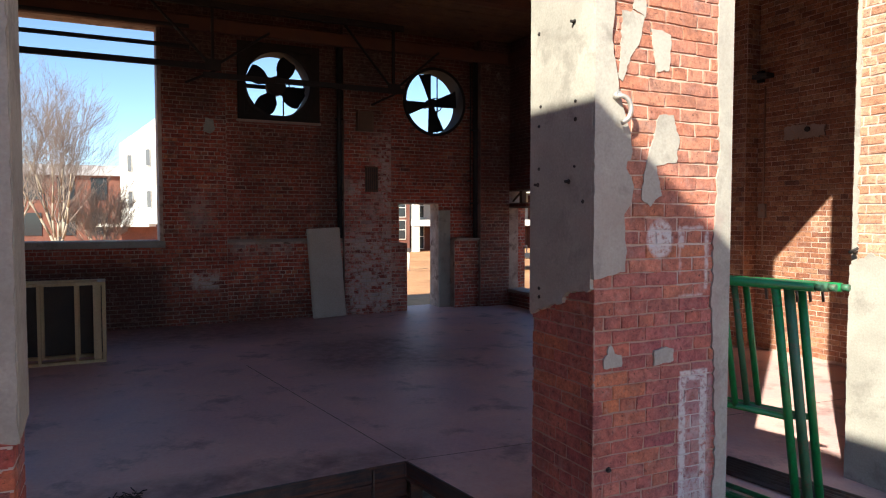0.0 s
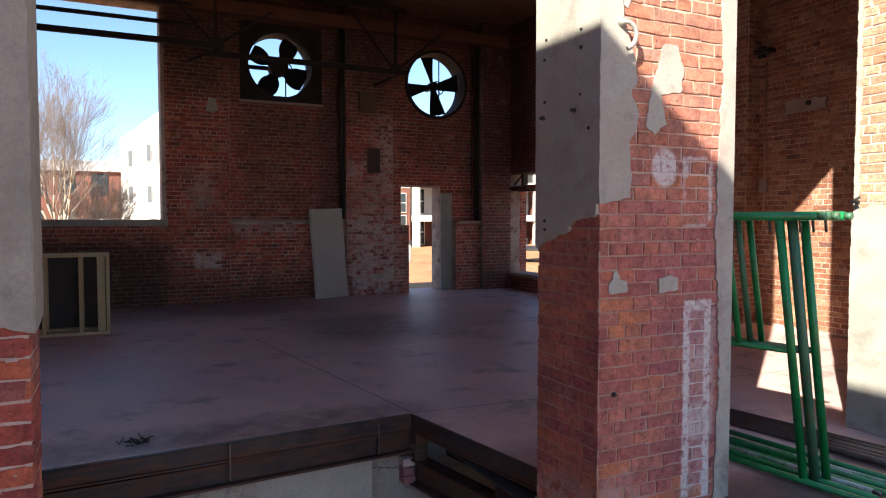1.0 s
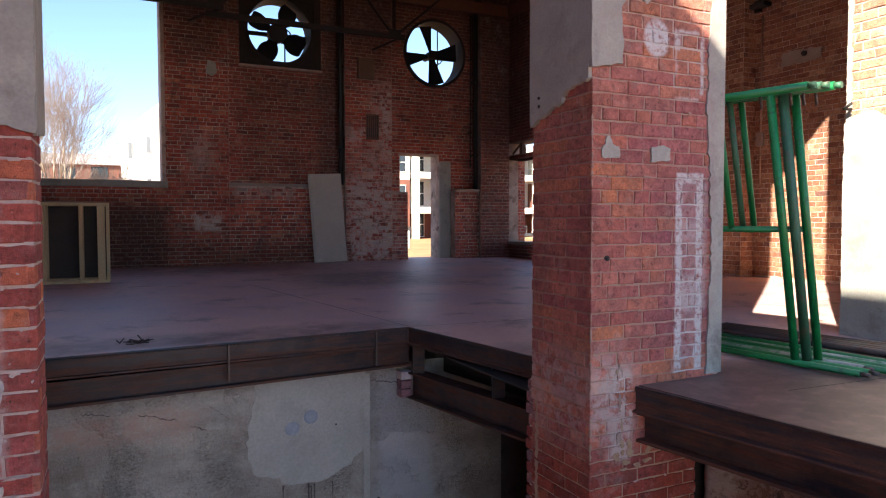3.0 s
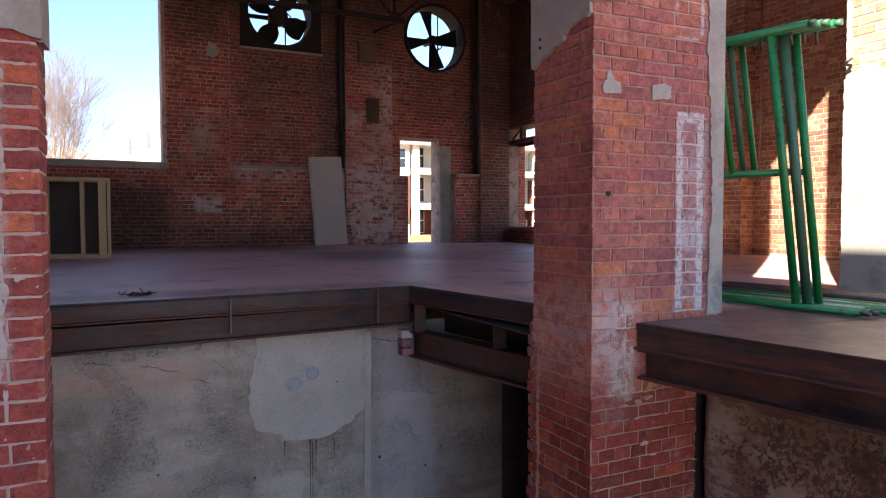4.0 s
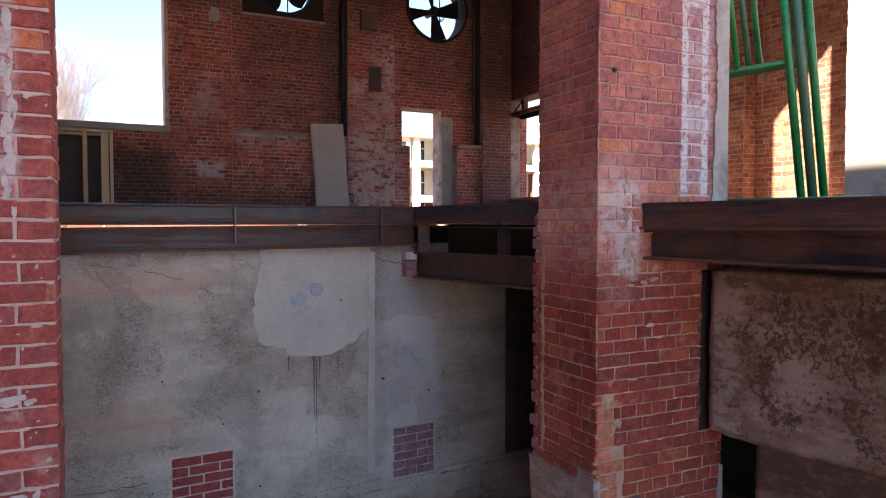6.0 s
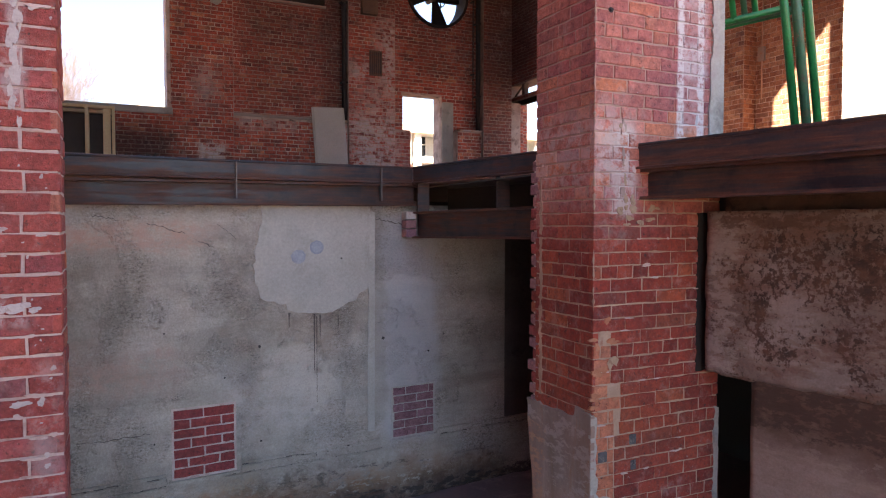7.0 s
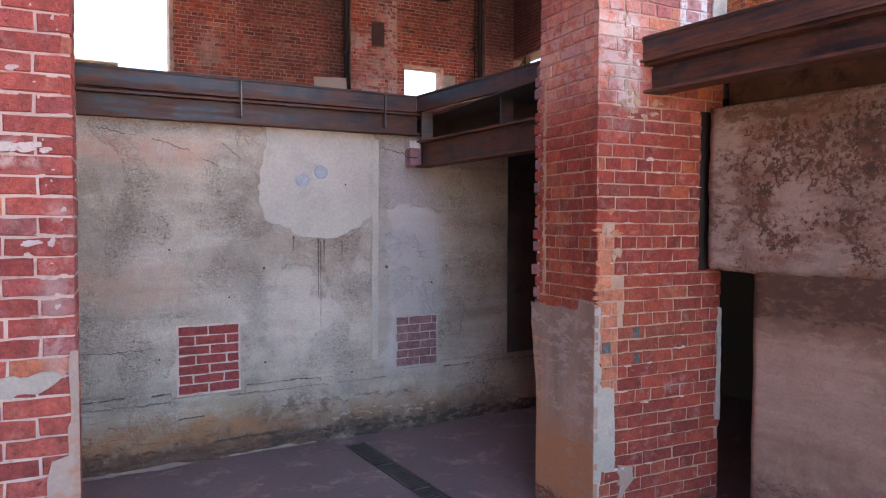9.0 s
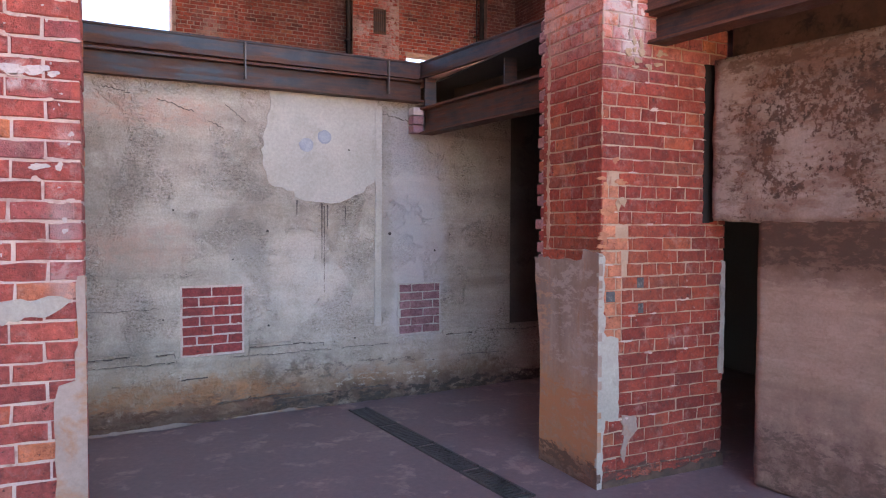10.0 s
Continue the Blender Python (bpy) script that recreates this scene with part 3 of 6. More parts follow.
M_ROOFWOOD = speckled("roof deck wood", (0.11, 0.060, 0.034), (0.20, 0.115, 0.062), (0.06, 0.034, 0.022), 2.5, 50)
M_ROOFBEAM = speckled("painted roof beam", (0.085, 0.034, 0.023), (0.13, 0.055, 0.034), None, 3, 50)
M_LUMBER = speckled("fresh lumber", (0.46, 0.33, 0.17), (0.60, 0.46, 0.27), (0.36, 0.24, 0.12), 3, 60, vertical=True)
M_PANEL = speckled("dark sheathing", (0.045, 0.035, 0.03), (0.075, 0.058, 0.048), None, 3, 60)
M_BOARD = speckled("gypsum board", (0.43, 0.375, 0.315), (0.48, 0.42, 0.36), None, 2, 50, relief=0.05)
M_GREEN = speckled("green enamel", (0.006, 0.155, 0.042), (0.010, 0.24, 0.066), (0.02, 0.085, 0.035), 5, 70, rough=(0.28, 0.5), relief=0.05)
M_GREEN_W = speckled("worn green enamel", (0.030, 0.12, 0.060), (0.060, 0.16, 0.09), (0.14, 0.105, 0.075), 7, 70, rough=(0.4, 0.6), relief=0.08)
M_GREEN_P = speckled("green paint worn to steel", (0.05, 0.22, 0.10), (0.34, 0.38, 0.33), (0.02, 0.16, 0.06), 6, 60, rough=(0.4, 0.6), relief=0.1, spread=(0.42, 0.56))
M_PIPE = speckled("dull steel pipe", (0.10, 0.085, 0.08), (0.17, 0.15, 0.14), (0.14, 0.07, 0.045), 5, 60, rough=(0.4, 0.6), metal=0.6, relief=0.1)
M_WHITEPAINT = speckled("cream white siding", (0.55, 0.53, 0.48), (0.62, 0.60, 0.55), None, 0.6, 8, relief=0.05)
M_FARBRICK = speckled("far red brick", (0.15, 0.055, 0.036), (0.20, 0.08, 0.055), (0.12, 0.045, 0.035), 0.8, 9)
M_DIRT = speckled("orange clay ground", (0.36, 0.165, 0.068), (0.50, 0.27, 0.125), (0.27, 0.105, 0.04), 0.25, 4, relief=0.6, dist=0.05)
M_BARK = speckled("pale grey-tan bark", (0.22, 0.175, 0.13), (0.40, 0.33, 0.25), None, 3, 20)
M_TWIG = speckled("grey-brown twigs", (0.12, 0.09, 0.078), (0.20, 0.152, 0.125), None, 2, 20)
M_BLUE = speckled("faded blue paint", (0.27, 0.29, 0.34), (0.36, 0.375, 0.40), None, 9, 60)
M_BLUE_P = speckled("pale blue paint", (0.30, 0.325, 0.385), (0.39, 0.41, 0.44), None, 14, 60)
M_CRACK = speckled("dark grime", (0.035, 0.030, 0.028), (0.07, 0.06, 0.055), None, 6, 60)
M_SEAM = speckled("dirt-filled seam", (0.06, 0.05, 0.044), (0.16, 0.13, 0.11), None, 18, 60)
M_DUSTY = speckled("dusty painted conduit", (0.30, 0.17, 0.115), (0.42, 0.27, 0.20), None, 6, 60)
M_PANELW = speckled("old dark timber", (0.10, 0.055, 0.036), (0.17, 0.10, 0.065), None, 4, 60)
M_ROOFGREY_D = speckled("dark grey brick", (0.05, 0.055, 0.058), (0.11, 0.11, 0.11), (0.25, 0.23, 0.21), 12, 70)
M_ROOFGREY = speckled("grey roofing", (0.35, 0.34, 0.35), (0.45, 0.44, 0.45), None, 0.5, 8)
M_GLASSDARK, _t, _b = tree_of("dark window glass")
_b.inputs["Base Color"].default_value, _b.inputs["Roughness"].default_value = (0.03, 0.035, 0.04, 1), 0.08

# raised base colour stands for the sky reflected in the panes
M_GLASSPALE, _t, _b = tree_of("sky-lit window glass")
_b.inputs["Base Color"].default_value, _b.inputs["Roughness"].default_value = (0.13, 0.135, 0.14, 1), 0.1


# ---- mesh helpers ----
def part(name, bm, material, parent=None, label=""):
    me = bpy.data.meshes.new(name)
    bm.to_mesh(me)
    bm.free()
    me.materials.append(material)
    ob = new(name, me)
    ob.parent = parent
    if label:
        ob["label"] = label
    return ob


def holder(name, at=(0, 0, 0), rz=0.0, **tags):
    ob = new(name)
    ob.empty_display_size = 0.1
    ob.matrix_world = pose(*at, 0, 0, rz)
    return tagged(ob, **tags)


def add_box(bm, lo, hi, bevel=0.0, m=None):
    vs = [bm.verts.new((x, y, z)) for z in (lo[2], hi[2]) for x, y in ((lo[0], lo[1]), (hi[0], lo[1]), (hi[0], hi[1]), (lo[0], hi[1]))]
    fs = [bm.faces.new([vs[i] for i in q]) for q in ((3, 2, 1, 0), (4, 5, 6, 7), (0, 1, 5, 4), (1, 2, 6, 5), (2, 3, 7, 6), (3, 0, 4, 7))]
    if bevel > 0:
        es = list({e for f in fs for e in f.edges})
        out = bmesh.ops.bevel(bm, geom=es, offset=bevel, segments=1, affect="EDGES")
        vs = list({v for f in out["faces"] for v in f.verts} | {v for v in vs if v.is_valid})
    if m is not None:
        for v in vs:
            v.co = m @ v.co
    return bm


def box(lo, hi, bevel=0.0, m=None):
    return add_box(bmesh.new(), lo, hi, bevel, m)


def add_tube(bm, a, b, r, n=10, r2=None):
    a, b = Vector(a), Vector(b)
    d = (b - a).normalized()
    s = d.orthogonal().normalized()
    c = d.cross(s)
    r2 = r if r2 is None else r2
    rings = [[bm.verts.new(p + (s * math.cos(2 * math.pi * i / n) + c * math.sin(2 * math.pi * i / n)) * q) for i in range(n)] for p, q in ((a, r), (b, r2))]
    for i in range(n):
        f = bm.faces.new((rings[0][i], rings[0][(i + 1) % n], rings[1][(i + 1) % n], rings[1][i]))
        f.smooth = True
    bm.faces.new(rings[0][::-1])
    bm.faces.new(rings[1])
    return bm


def tube(a, b, r, n=12):
    return add_tube(bmesh.new(), a, b, r, n)


def swept(path, r, n=10):
    """A round tube along a bent path."""
    path = [Vector(p) for p in path]
    bm = bmesh.new()
    rings = []
    side = None
    for i, p in enumerate(path):
        d = (path[min(i + 1, len(path) - 1)] - path[max(i - 1, 0)]).normalized()
        side = d.orthogonal().normalized() if side is None else (side - d * side.dot(d)).normalized()
        c = d.cross(side)
        rings.append([bm.verts.new(p + (side * math.cos(2 * math.pi * k / n) + c * math.sin(2 * math.pi * k / n)) * r) for k in range(n)])
    for a, b in zip(rings, rings[1:]):
        for k in range(n):
            bm.faces.new((a[k], a[(k + 1) % n], b[(k + 1) % n], b[k])).smooth = True
    bm.faces.new(rings[0][::-1])
    bm.faces.new(rings[-1])
    bmesh.ops.recalc_face_normals(bm, faces=bm.faces)
    return bm


def prism(profile, a, b, up=(0, 0, 1)):
    """A profile (across, up) swept from a to b."""
    a, b, up = Vector(a), Vector(b), Vector(up)
    d = (b - a).normalized()
    side = d.cross(up).normalized()
    bm = bmesh.new()
    rings = [[bm.verts.new(p + side * x + up * z) for x, z in profile] for p in (a, b)]
    n = len(profile)
    for i in range(n):
        bm.faces.new((rings[0][i], rings[0][(i + 1) % n], rings[1][(i + 1) % n], rings[1][i]))
    bm.faces.new(rings[0][::-1])
    bm.faces.new(rings[1])
    bmesh.ops.recalc_face_normals(bm, faces=bm.faces)
    return bm


def ragged(points, step, amount, seed):
    """An outline subdivided and roughened."""
    rng = random.Random(seed)
    out = []
    for i, (x, y, k) in enumerate(points):
        x2, y2, _ = points[(i + 1) % len(points)]
        n = max(1, int(math.hypot(x2 - x, y2 - y) / step))
        for j in range(n):
            f = j / n
            a = amount * k
            out.append((x + (x2 - x) * f + rng.uniform(-a, a), y + (y2 - y) * f + rng.uniform(-a, a)))
    return out


def sheet(outline, origin, u, n, thick):
    """A flat patch of plaster on a face: outline in (along u, up), standing thick proud of it."""
    o, u, n = Vector(origin), Vector(u), Vector(n)
    bm = bmesh.new()
    lo = [bm.verts.new(o + u * a + Vector((0, 0, z)) - n * 0.004) for a, z in outline]
    hi = [bm.verts.new(o + u * a + Vector((0, 0, z)) + n * thick) for a, z in outline]
    k = len(lo)
    top = bm.faces.new(hi)
    top.normal_update()
    for i in range(k):
        bm.faces.new((lo[i], lo[(i + 1) % k], hi[(i + 1) % k], hi[i]))
    bmesh.ops.triangulate(bm, faces=[top])
    bmesh.ops.recalc_face_normals(bm, faces=bm.faces)
    return bm


def wall(name, origin, u, n, width, z0, z1, thick, material, rects=(), circles=(), label="", category="wall", circle_n=64):
    """A wall of thickness thick behind its face: openings go right through it."""
    o, u, n = Vector(origin), Vector(u), Vector(n)
    us = sorted({0.0, width} | {c for r in rects for c in (r[0], r[1])} | {c for q in circles for c in (q[0] - q[2] - 0.05, q[0] + q[2] + 0.05)})
    zs = sorted({z0, z1} | {c for r in rects for c in (r[2], r[3])} | {c for q in circles for c in (q[1] - q[2] - 0.05, q[1] + q[2] + 0.05)})
    us = [a for a in us if -1e-6 <= a <= width + 1e-6]
    zs = [z for z in zs if z0 - 1e-6 <= z <= z1 + 1e-6]
    bm = bmesh.new()

    def at(a, z, d):
        return o + u * a + Vector((0, 0, z)) - n * d

    for a, b in zip(us, us[1:]):
        for c, d in zip(zs, zs[1:]):
            mu, mz = (a + b) / 2, (c + d) / 2
            if any(r[0] < mu < r[1] and r[2] < mz < r[3] for r in rects):
                continue
            if any(abs(mu - q[0]) < q[2] + 0.05 and abs(mz - q[1]) < q[2] + 0.05 for q in circles):
                continue
            vs = [bm.verts.new(at(x, z, e)) for e in (0, thick) for x, z in ((a, c), (b, c), (b, d), (a, d))]
            for f in ((0, 1, 2, 3), (7, 6, 5, 4), (0, 4, 5, 1), (1, 5, 6, 2), (2, 6, 7, 3), (3, 7, 4, 0)):
                bm.faces.new([vs[i] for i in f])
    for cu, cz, r in circles:
        h = r + 0.05
        rings = []
        for e in (0, thick):
            inner, outer = [], []
            for i in range(circle_n):
                w = 2 * math.pi * i / circle_n
                x, z = math.cos(w), math.sin(w)
                k = h / max(abs(x), abs(z))
                inner.append(bm.verts.new(at(cu + r * x, cz + r * z, e)))
                outer.append(bm.verts.new(at(cu + k * x, cz + k * z, e)))
            rings.append((inner, outer))
        for i in range(circle_n):
            j = (i + 1) % circle_n
            (i0, o0), (i1, o1) = rings
            bm.faces.new((i0[i], o0[i], o0[j], i0[j]))
            bm.faces.new((i1[j], o1[j], o1[i], i1[i]))
            bm.faces.new((i0[i], i0[j], i1[j], i1[i]))
            bm.faces.new((o0[j], o0[i], o1[i], o1[j]))
    bmesh.ops.recalc_face_normals(bm, faces=bm.faces)
    ob = part(name, bm, material)
    return tagged(ob, label, category, kind="structure")


COURSE, JOINT, BRICK = 0.0693, 0.0095, 0.212
BRICK_MESHES = {}


def brick_verts(length, height, depth, proud, ch=0.004):
    """A brick with chamfered face edges: along x from 0, up z from 0, its face towards -y at -proud."""
    r = []
    for i, y in ((ch, -proud), (0.0, -proud + ch), (0.0, depth)):
        w = length - 2 * i
        r += [(i + w * f, y, i) for f in (0, 0.34, 0.69, 1)] + [(i + w * f, y, height - i) for f in (1, 0.63, 0.31, 0)]
    return r


BRICK_FACES = [tuple(range(8))]
for _a, _b2 in ((0, 8), (8, 16)):
    BRICK_FACES += [(_a + (i + 1) % 8, _a + i, _b2 + i, _b2 + (i + 1) % 8) for i in range(8)]


def brick_mesh(kind, variant, material, course, joint):
    key = (kind, variant, material.name, course, joint)
    if key not in BRICK_MESHES:
        rng = random.Random(hash(key[1]) + (0 if kind == "stretcher" else 50))
        length = (BRICK if kind == "stretcher" else BRICK / 2) - joint
        vs = brick_verts(length, course - joint, 0.05, 0.0, 0.0035)
        jit = [(rng.uniform(-0.0034, 0.0034), rng.uniform(-0.0012, 0.0012), rng.uniform(-0.0034, 0.0034)) for _ in range(8)]
        vs = [(x + jit[k % 8][0], y + jit[k % 8][1], z + jit[k % 8][2] + rng.uniform(-0.0006, 0.0006)) for k, (x, y, z) in enumerate(vs)]
        me = bpy.data.meshes.new("brick")
        me.from_pydata(vs, [], BRICK_FACES)
        me.materials.append(material)
        BRICK_MESHES[key] = me
    return BRICK_MESHES[key]


def bricks(parent, origin, u, n, width, z0, z1, material, rects=(), circles=(), near=None, loose=300, proud=0.006, seed=1, shift=0.0, headers=6, missing=None, course=COURSE, phase=0.0, joint=JOINT, lap=0.0):
    """Brickwork on a wall's face: the pieces nearest to a place are objects, the rest is joined."""
    rng = random.Random(seed)
    o, u, n = Vector(origin), Vector(u), Vector(n)
    m = Matrix((u.to_4d(), (-n).to_4d(), Vector((0, 0, 1, 0)), Vector((0, 0, 0, 1)))).transposed()
    m[0][3] = m[1][3] = m[2][3] = 0
    m[3][0] = m[3][1] = m[3][2] = 0
    items = []
    i0, i1 = round((z0 - phase) / course), round((z1 - phase) / course)
    for i in range(i0, i1):
        z = i * course + phase
        zc = z + course / 2
        spans = [(0.0, width)]
        cuts = [(r[0], r[1]) for r in rects if r[2] - 0.02 < zc < r[3] + 0.02]
        for cu, cz, cr in circles:
            if abs(zc - cz) < cr:
                h = math.sqrt(cr * cr - (zc - cz) ** 2)
                cuts.append((cu - h, cu + h))
        for a, b in cuts:
            spans = [q for s in spans for q in ((s[0], min(s[1], a)), (max(s[0], b), s[1])) if q[1] - q[0] > 0.025]
        head = headers and i % headers == 0
        step = BRICK / 2 if head else BRICK
        off = shift + (BRICK / 4 if head else (BRICK / 2 if i % 2 else 0.0)) + rng.uniform(-0.012, 0.012)
        for a, b in spans:
            k = math.floor((a - off) / step)
            while off + k * step < b:
                s, e = max(a, off + k * step), min(b, off + (k + 1) * step)
                k += 1
                if e - s < 0.03:
                    continue
                if missing and missing((s + e) / 2, zc):
                    continue
                ends = (s < lap, e > width - lap)
                if ends[0]:
                    s = -lap
                if ends[1]:
                    e = width + lap
                full = abs(e - s - step) < 1e-6
                items.append((s, e, z, "header" if head else "stretcher", full, ends))
    if near is not None:
        near = Vector(near)
        items.sort(key=lambda q: (not q[4], (o + u * ((q[0] + q[1]) / 2) + Vector((0, 0, q[2])) - near).length))
    vs, fs = [], []
    for idx, (s, e, z, kind, full, ends) in enumerate(items):
        pr = proud + rng.uniform(-0.0022, 0.0022)
        if near is not None and full and idx < loose:
            ob = new("brick", brick_mesh(kind, rng.randrange(10), material, course, joint))
            ob.parent = parent
            ob.matrix_world = Matrix.Translation(o + u * (s + joint / 2) + Vector((0, 0, z + joint / 2)) + n * pr) @ m @ pose(0, 0, 0, rng.uniform(-0.5, 0.5), rng.uniform(-0.45, 0.45), rng.uniform(-0.5, 0.5))
        else:
            base = len(vs)
            jt = joint / 2
            sa, ea = s + (0 if lap and ends[0] else jt), e - (0 if lap and ends[1] else jt)
            jit = [(rng.uniform(-0.0025, 0.0025), rng.uniform(-0.003, 0.003)) for _ in range(8)]
            for k2, (x, y, zz) in enumerate(brick_verts(ea - sa, course - joint, 0.03, pr, 0.0035)):
                q = o + u * (sa + x + jit[k2 % 8][0]) + Vector((0, 0, z + jt + zz + jit[k2 % 8][1])) - n * y
                vs.append(q[:])
            fs += [tuple(base + k2 for k2 in f) for f in BRICK_FACES]
    if vs:
        me = bpy.data.meshes.new("brickwork")
        me.from_pydata(vs, [], fs)
        me.materials.append(material)
        ob = new("brickwork", me)
        ob.parent = parent
        tagged(ob, kind="stuff")


# ---- plan ----
PIT_Z = -2.74
FRONT_Y = -2.178      # outer face of the front piers
PIER_X0, PIER_X1 = 0.085, 0.965
PIER_BACK = -1.65
LEFT_X = -2.318       # inner edge of the other pier
PITWALL_Y = 0.055
SKEW = 0.0495         # the slab edge over the pit nears the yard to the west
PIT_TURN = Matrix.Translation((-0.849, 0.055, 0)) @ Matrix.Rotation(math.atan(0.073), 4, "Z") @ Matrix.Translation((0.849, -0.055, 0))
FAR_Y, REC_Y = 7.42, 7.72
SIDE_X = 6.30         # side wall beyond the pier
CORNER_X = 5.42       # side wall near the far corner
ROOF_Z = 5.48


def floor_z(y):
    return -0.047 + 0.010 * y


# ---- floor slab ----
def slab():
    pts = [(-9.0, 0.024 - 9.0 * SKEW), (0.012, 0.024), (0.36, -2.0), (0.39, FRONT_Y), (0.82, -4.75), (6.6, -4.75), (6.6, 8.15), (-9.0, 8.15)]
    bm = bmesh.new()
    top = [bm.verts.new((x, y, floor_z(y))) for x, y in pts]
    low = [bm.verts.new((x, y, floor_z(y) - 0.13)) for x, y in pts]
    fs = [bm.faces.new(top[::-1]), bm.faces.new(low)]
    for f in fs:
        f.normal_update()
    for i in range(len(pts)):
        j = (i + 1) % len(pts)
        bm.faces.new((top[j], top[i], low[i], low[j]))
    bmesh.ops.triangulate(bm, faces=fs)
    bmesh.ops.recalc_face_normals(bm, faces=bm.faces)
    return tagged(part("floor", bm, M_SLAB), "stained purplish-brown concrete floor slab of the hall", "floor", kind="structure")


slab()
# added sheet: the darkness under the slab is put into its colour
tagged(part("slab_soffit", box((0.10, -1.6, floor_z(0) - 0.165), (6.4, 2.9, floor_z(0) - 0.155)), M_UNDERSHADE), "near-black sheet added under the floor slab, shade in its colour", "soffit", kind="structure")
tagged(part("floor_pit", box((-9, -10, PIT_Z - 0.01), (7, 4, PIT_Z)), M_PITFLOOR), "dark concrete with painted shade floor of the pit", "floor", kind="structure")

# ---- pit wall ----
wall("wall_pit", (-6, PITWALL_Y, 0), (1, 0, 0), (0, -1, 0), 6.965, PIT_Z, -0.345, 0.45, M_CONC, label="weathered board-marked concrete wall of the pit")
wall("wall_under_back", (0.5, 3.0, 0), (1, 0, 0), (0, -1, 0), 6, PIT_Z, -0.2, 0.3, M_UNDERSHADE, label="closing wall under the slab, its shade in the colour")
wall("wall_under_side", (3.2, -4.8, 0), (0, 1, 0), (-1, 0, 0), 7.8, PIT_Z, -0.2, 0.3, M_UNDERSHADE, label="closing wall under the slab, its shade in the colour")

# ---- piers ----
WALL_TOP = 5.75
pier = wall("wall_pier_right", (PIER_X0, FRONT_Y, 0), (1, 0, 0), (0, -1, 0), PIER_X1 - PIER_X0, PIT_Z, WALL_TOP, PIER_BACK - FRONT_Y, M_MORTAR_P, label="red brick pier with flaking grey plaster", category="pier")
# runs on out of view to x -9, to keep sun off the hall floor
pier_l = wall("wall_pier_left", (-9.0, FRONT_Y, 0), (1, 0, 0), (0, -1, 0), LEFT_X + 9.0, PIT_Z, WALL_TOP, 0.28, M_MORTAR, label="red brick wall end with grey plaster above", category="pier")
pier_far = wall("wall_pier_far", (2.82, FRONT_Y, 0), (1, 0, 0), (0, -1, 0), 3.7, -0.2, WALL_TOP, PIER_BACK - FRONT_Y, M_MORTAR, label="sunlit brick pier with plastered foot", category="pier")

# ---- far wall of the hall ----
fx = -9.0
FAN1, FAN2 = (0.70, 4.265, 0.60), (3.83, 4.18, 0.655)
win = (-6.6 - fx, -1.345 - fx, 1.465, 5.07)
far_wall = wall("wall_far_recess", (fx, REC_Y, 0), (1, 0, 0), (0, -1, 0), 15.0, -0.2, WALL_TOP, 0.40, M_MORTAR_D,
                [win, (3.06 - fx, 3.92 - fx, -0.05, 2.13)], [(FAN1[0] - fx, FAN1[1], FAN1[2]), (FAN2[0] - fx, FAN2[1], FAN2[2])], "red brick wall with fan openings, soot and shade in its colour")
CAP = WALL_TOP
pil_a = wall("wall_far_pilaster_1", (-9.0, FAR_Y, 0), (1, 0, 0), (0, -1, 0), 8.74, -0.2, CAP, REC_Y - FAR_Y, M_MORTAR_D, [win], label="brick pilaster beside the large window opening")
pil_b = wall("wall_far_pilaster_2", (1.84, FAR_Y, 0), (1, 0, 0), (0, -1, 0), 0.94, -0.2, CAP, REC_Y - FAR_Y, M_MORTAR_D, label="brick pilaster with lime bloom")
pil_c = wall("wall_far_pilaster_3", (4.74, FAR_Y, 0), (1, 0, 0), (0, -1, 0), 0.9, -0.2, CAP, REC_Y - FAR_Y, M_MORTAR_D, label="brick pilaster in the far corner")
dado_a = wall("wall_far_dado_1", (-0.26, FAR_Y + 0.08, 0), (1, 0, 0), (0, -1, 0), 2.10, -0.2, 1.42, REC_Y - FAR_Y - 0.08, M_MORTAR_D, label="brick dado under the recessed panel")
dado_b = wall("wall_far_dado_2", (4.18, FAR_Y + 0.08, 0), (1, 0, 0), (0, -1, 0), 0.56, -0.2, 1.40, REC_Y - FAR_Y - 0.08, M_MORTAR_D, label="brick dado beside the doorway")
dado_c = wall("wall_far_dado_3", (2.78, FAR_Y + 0.08, 0), (1, 0, 0), (0, -1, 0), 0.36, -0.2, 1.36, REC_Y - FAR_Y + 0.3, M_MORTAR_D, label="broken brick jamb of the doorway")

# ---- side walls ----
side_far = wall("wall_side_far", (CORNER_X, 3.2, 0), (0, 1, 0), (-1, 0, 0), 5.0, -0.2, WALL_TOP, 0.40, M_MORTAR_D, [(2.6, 4.40, 0.36, 2.06), (3.0, 4.28, 2.16, 2.40)], label="brick side wall with a low window opening")
side_near = wall("wall_side_near", (SIDE_X, -4.8, 0), (0, 1, 0), (-1, 0, 0), 8.0, -0.2, WALL_TOP, 0.40, M_MORTAR_D, label="brick side wall with worn lime spots")
wall("wall_side_return", (CORNER_X, 3.2, 0), (1, 0, 0), (0, -1, 0), 1.3, -0.2, WALL_TOP, 0.3, M_MORTAR_D, label="brick return of the side wall")
side_pil = wall("wall_side_pilaster", (SIDE_X - 0.25, 2.05, 0), (0, 1, 0), (-1, 0, 0), 1.0, -0.2, WALL_TOP, 0.25, M_MORTAR_D, label="brick pilaster on the side wall")
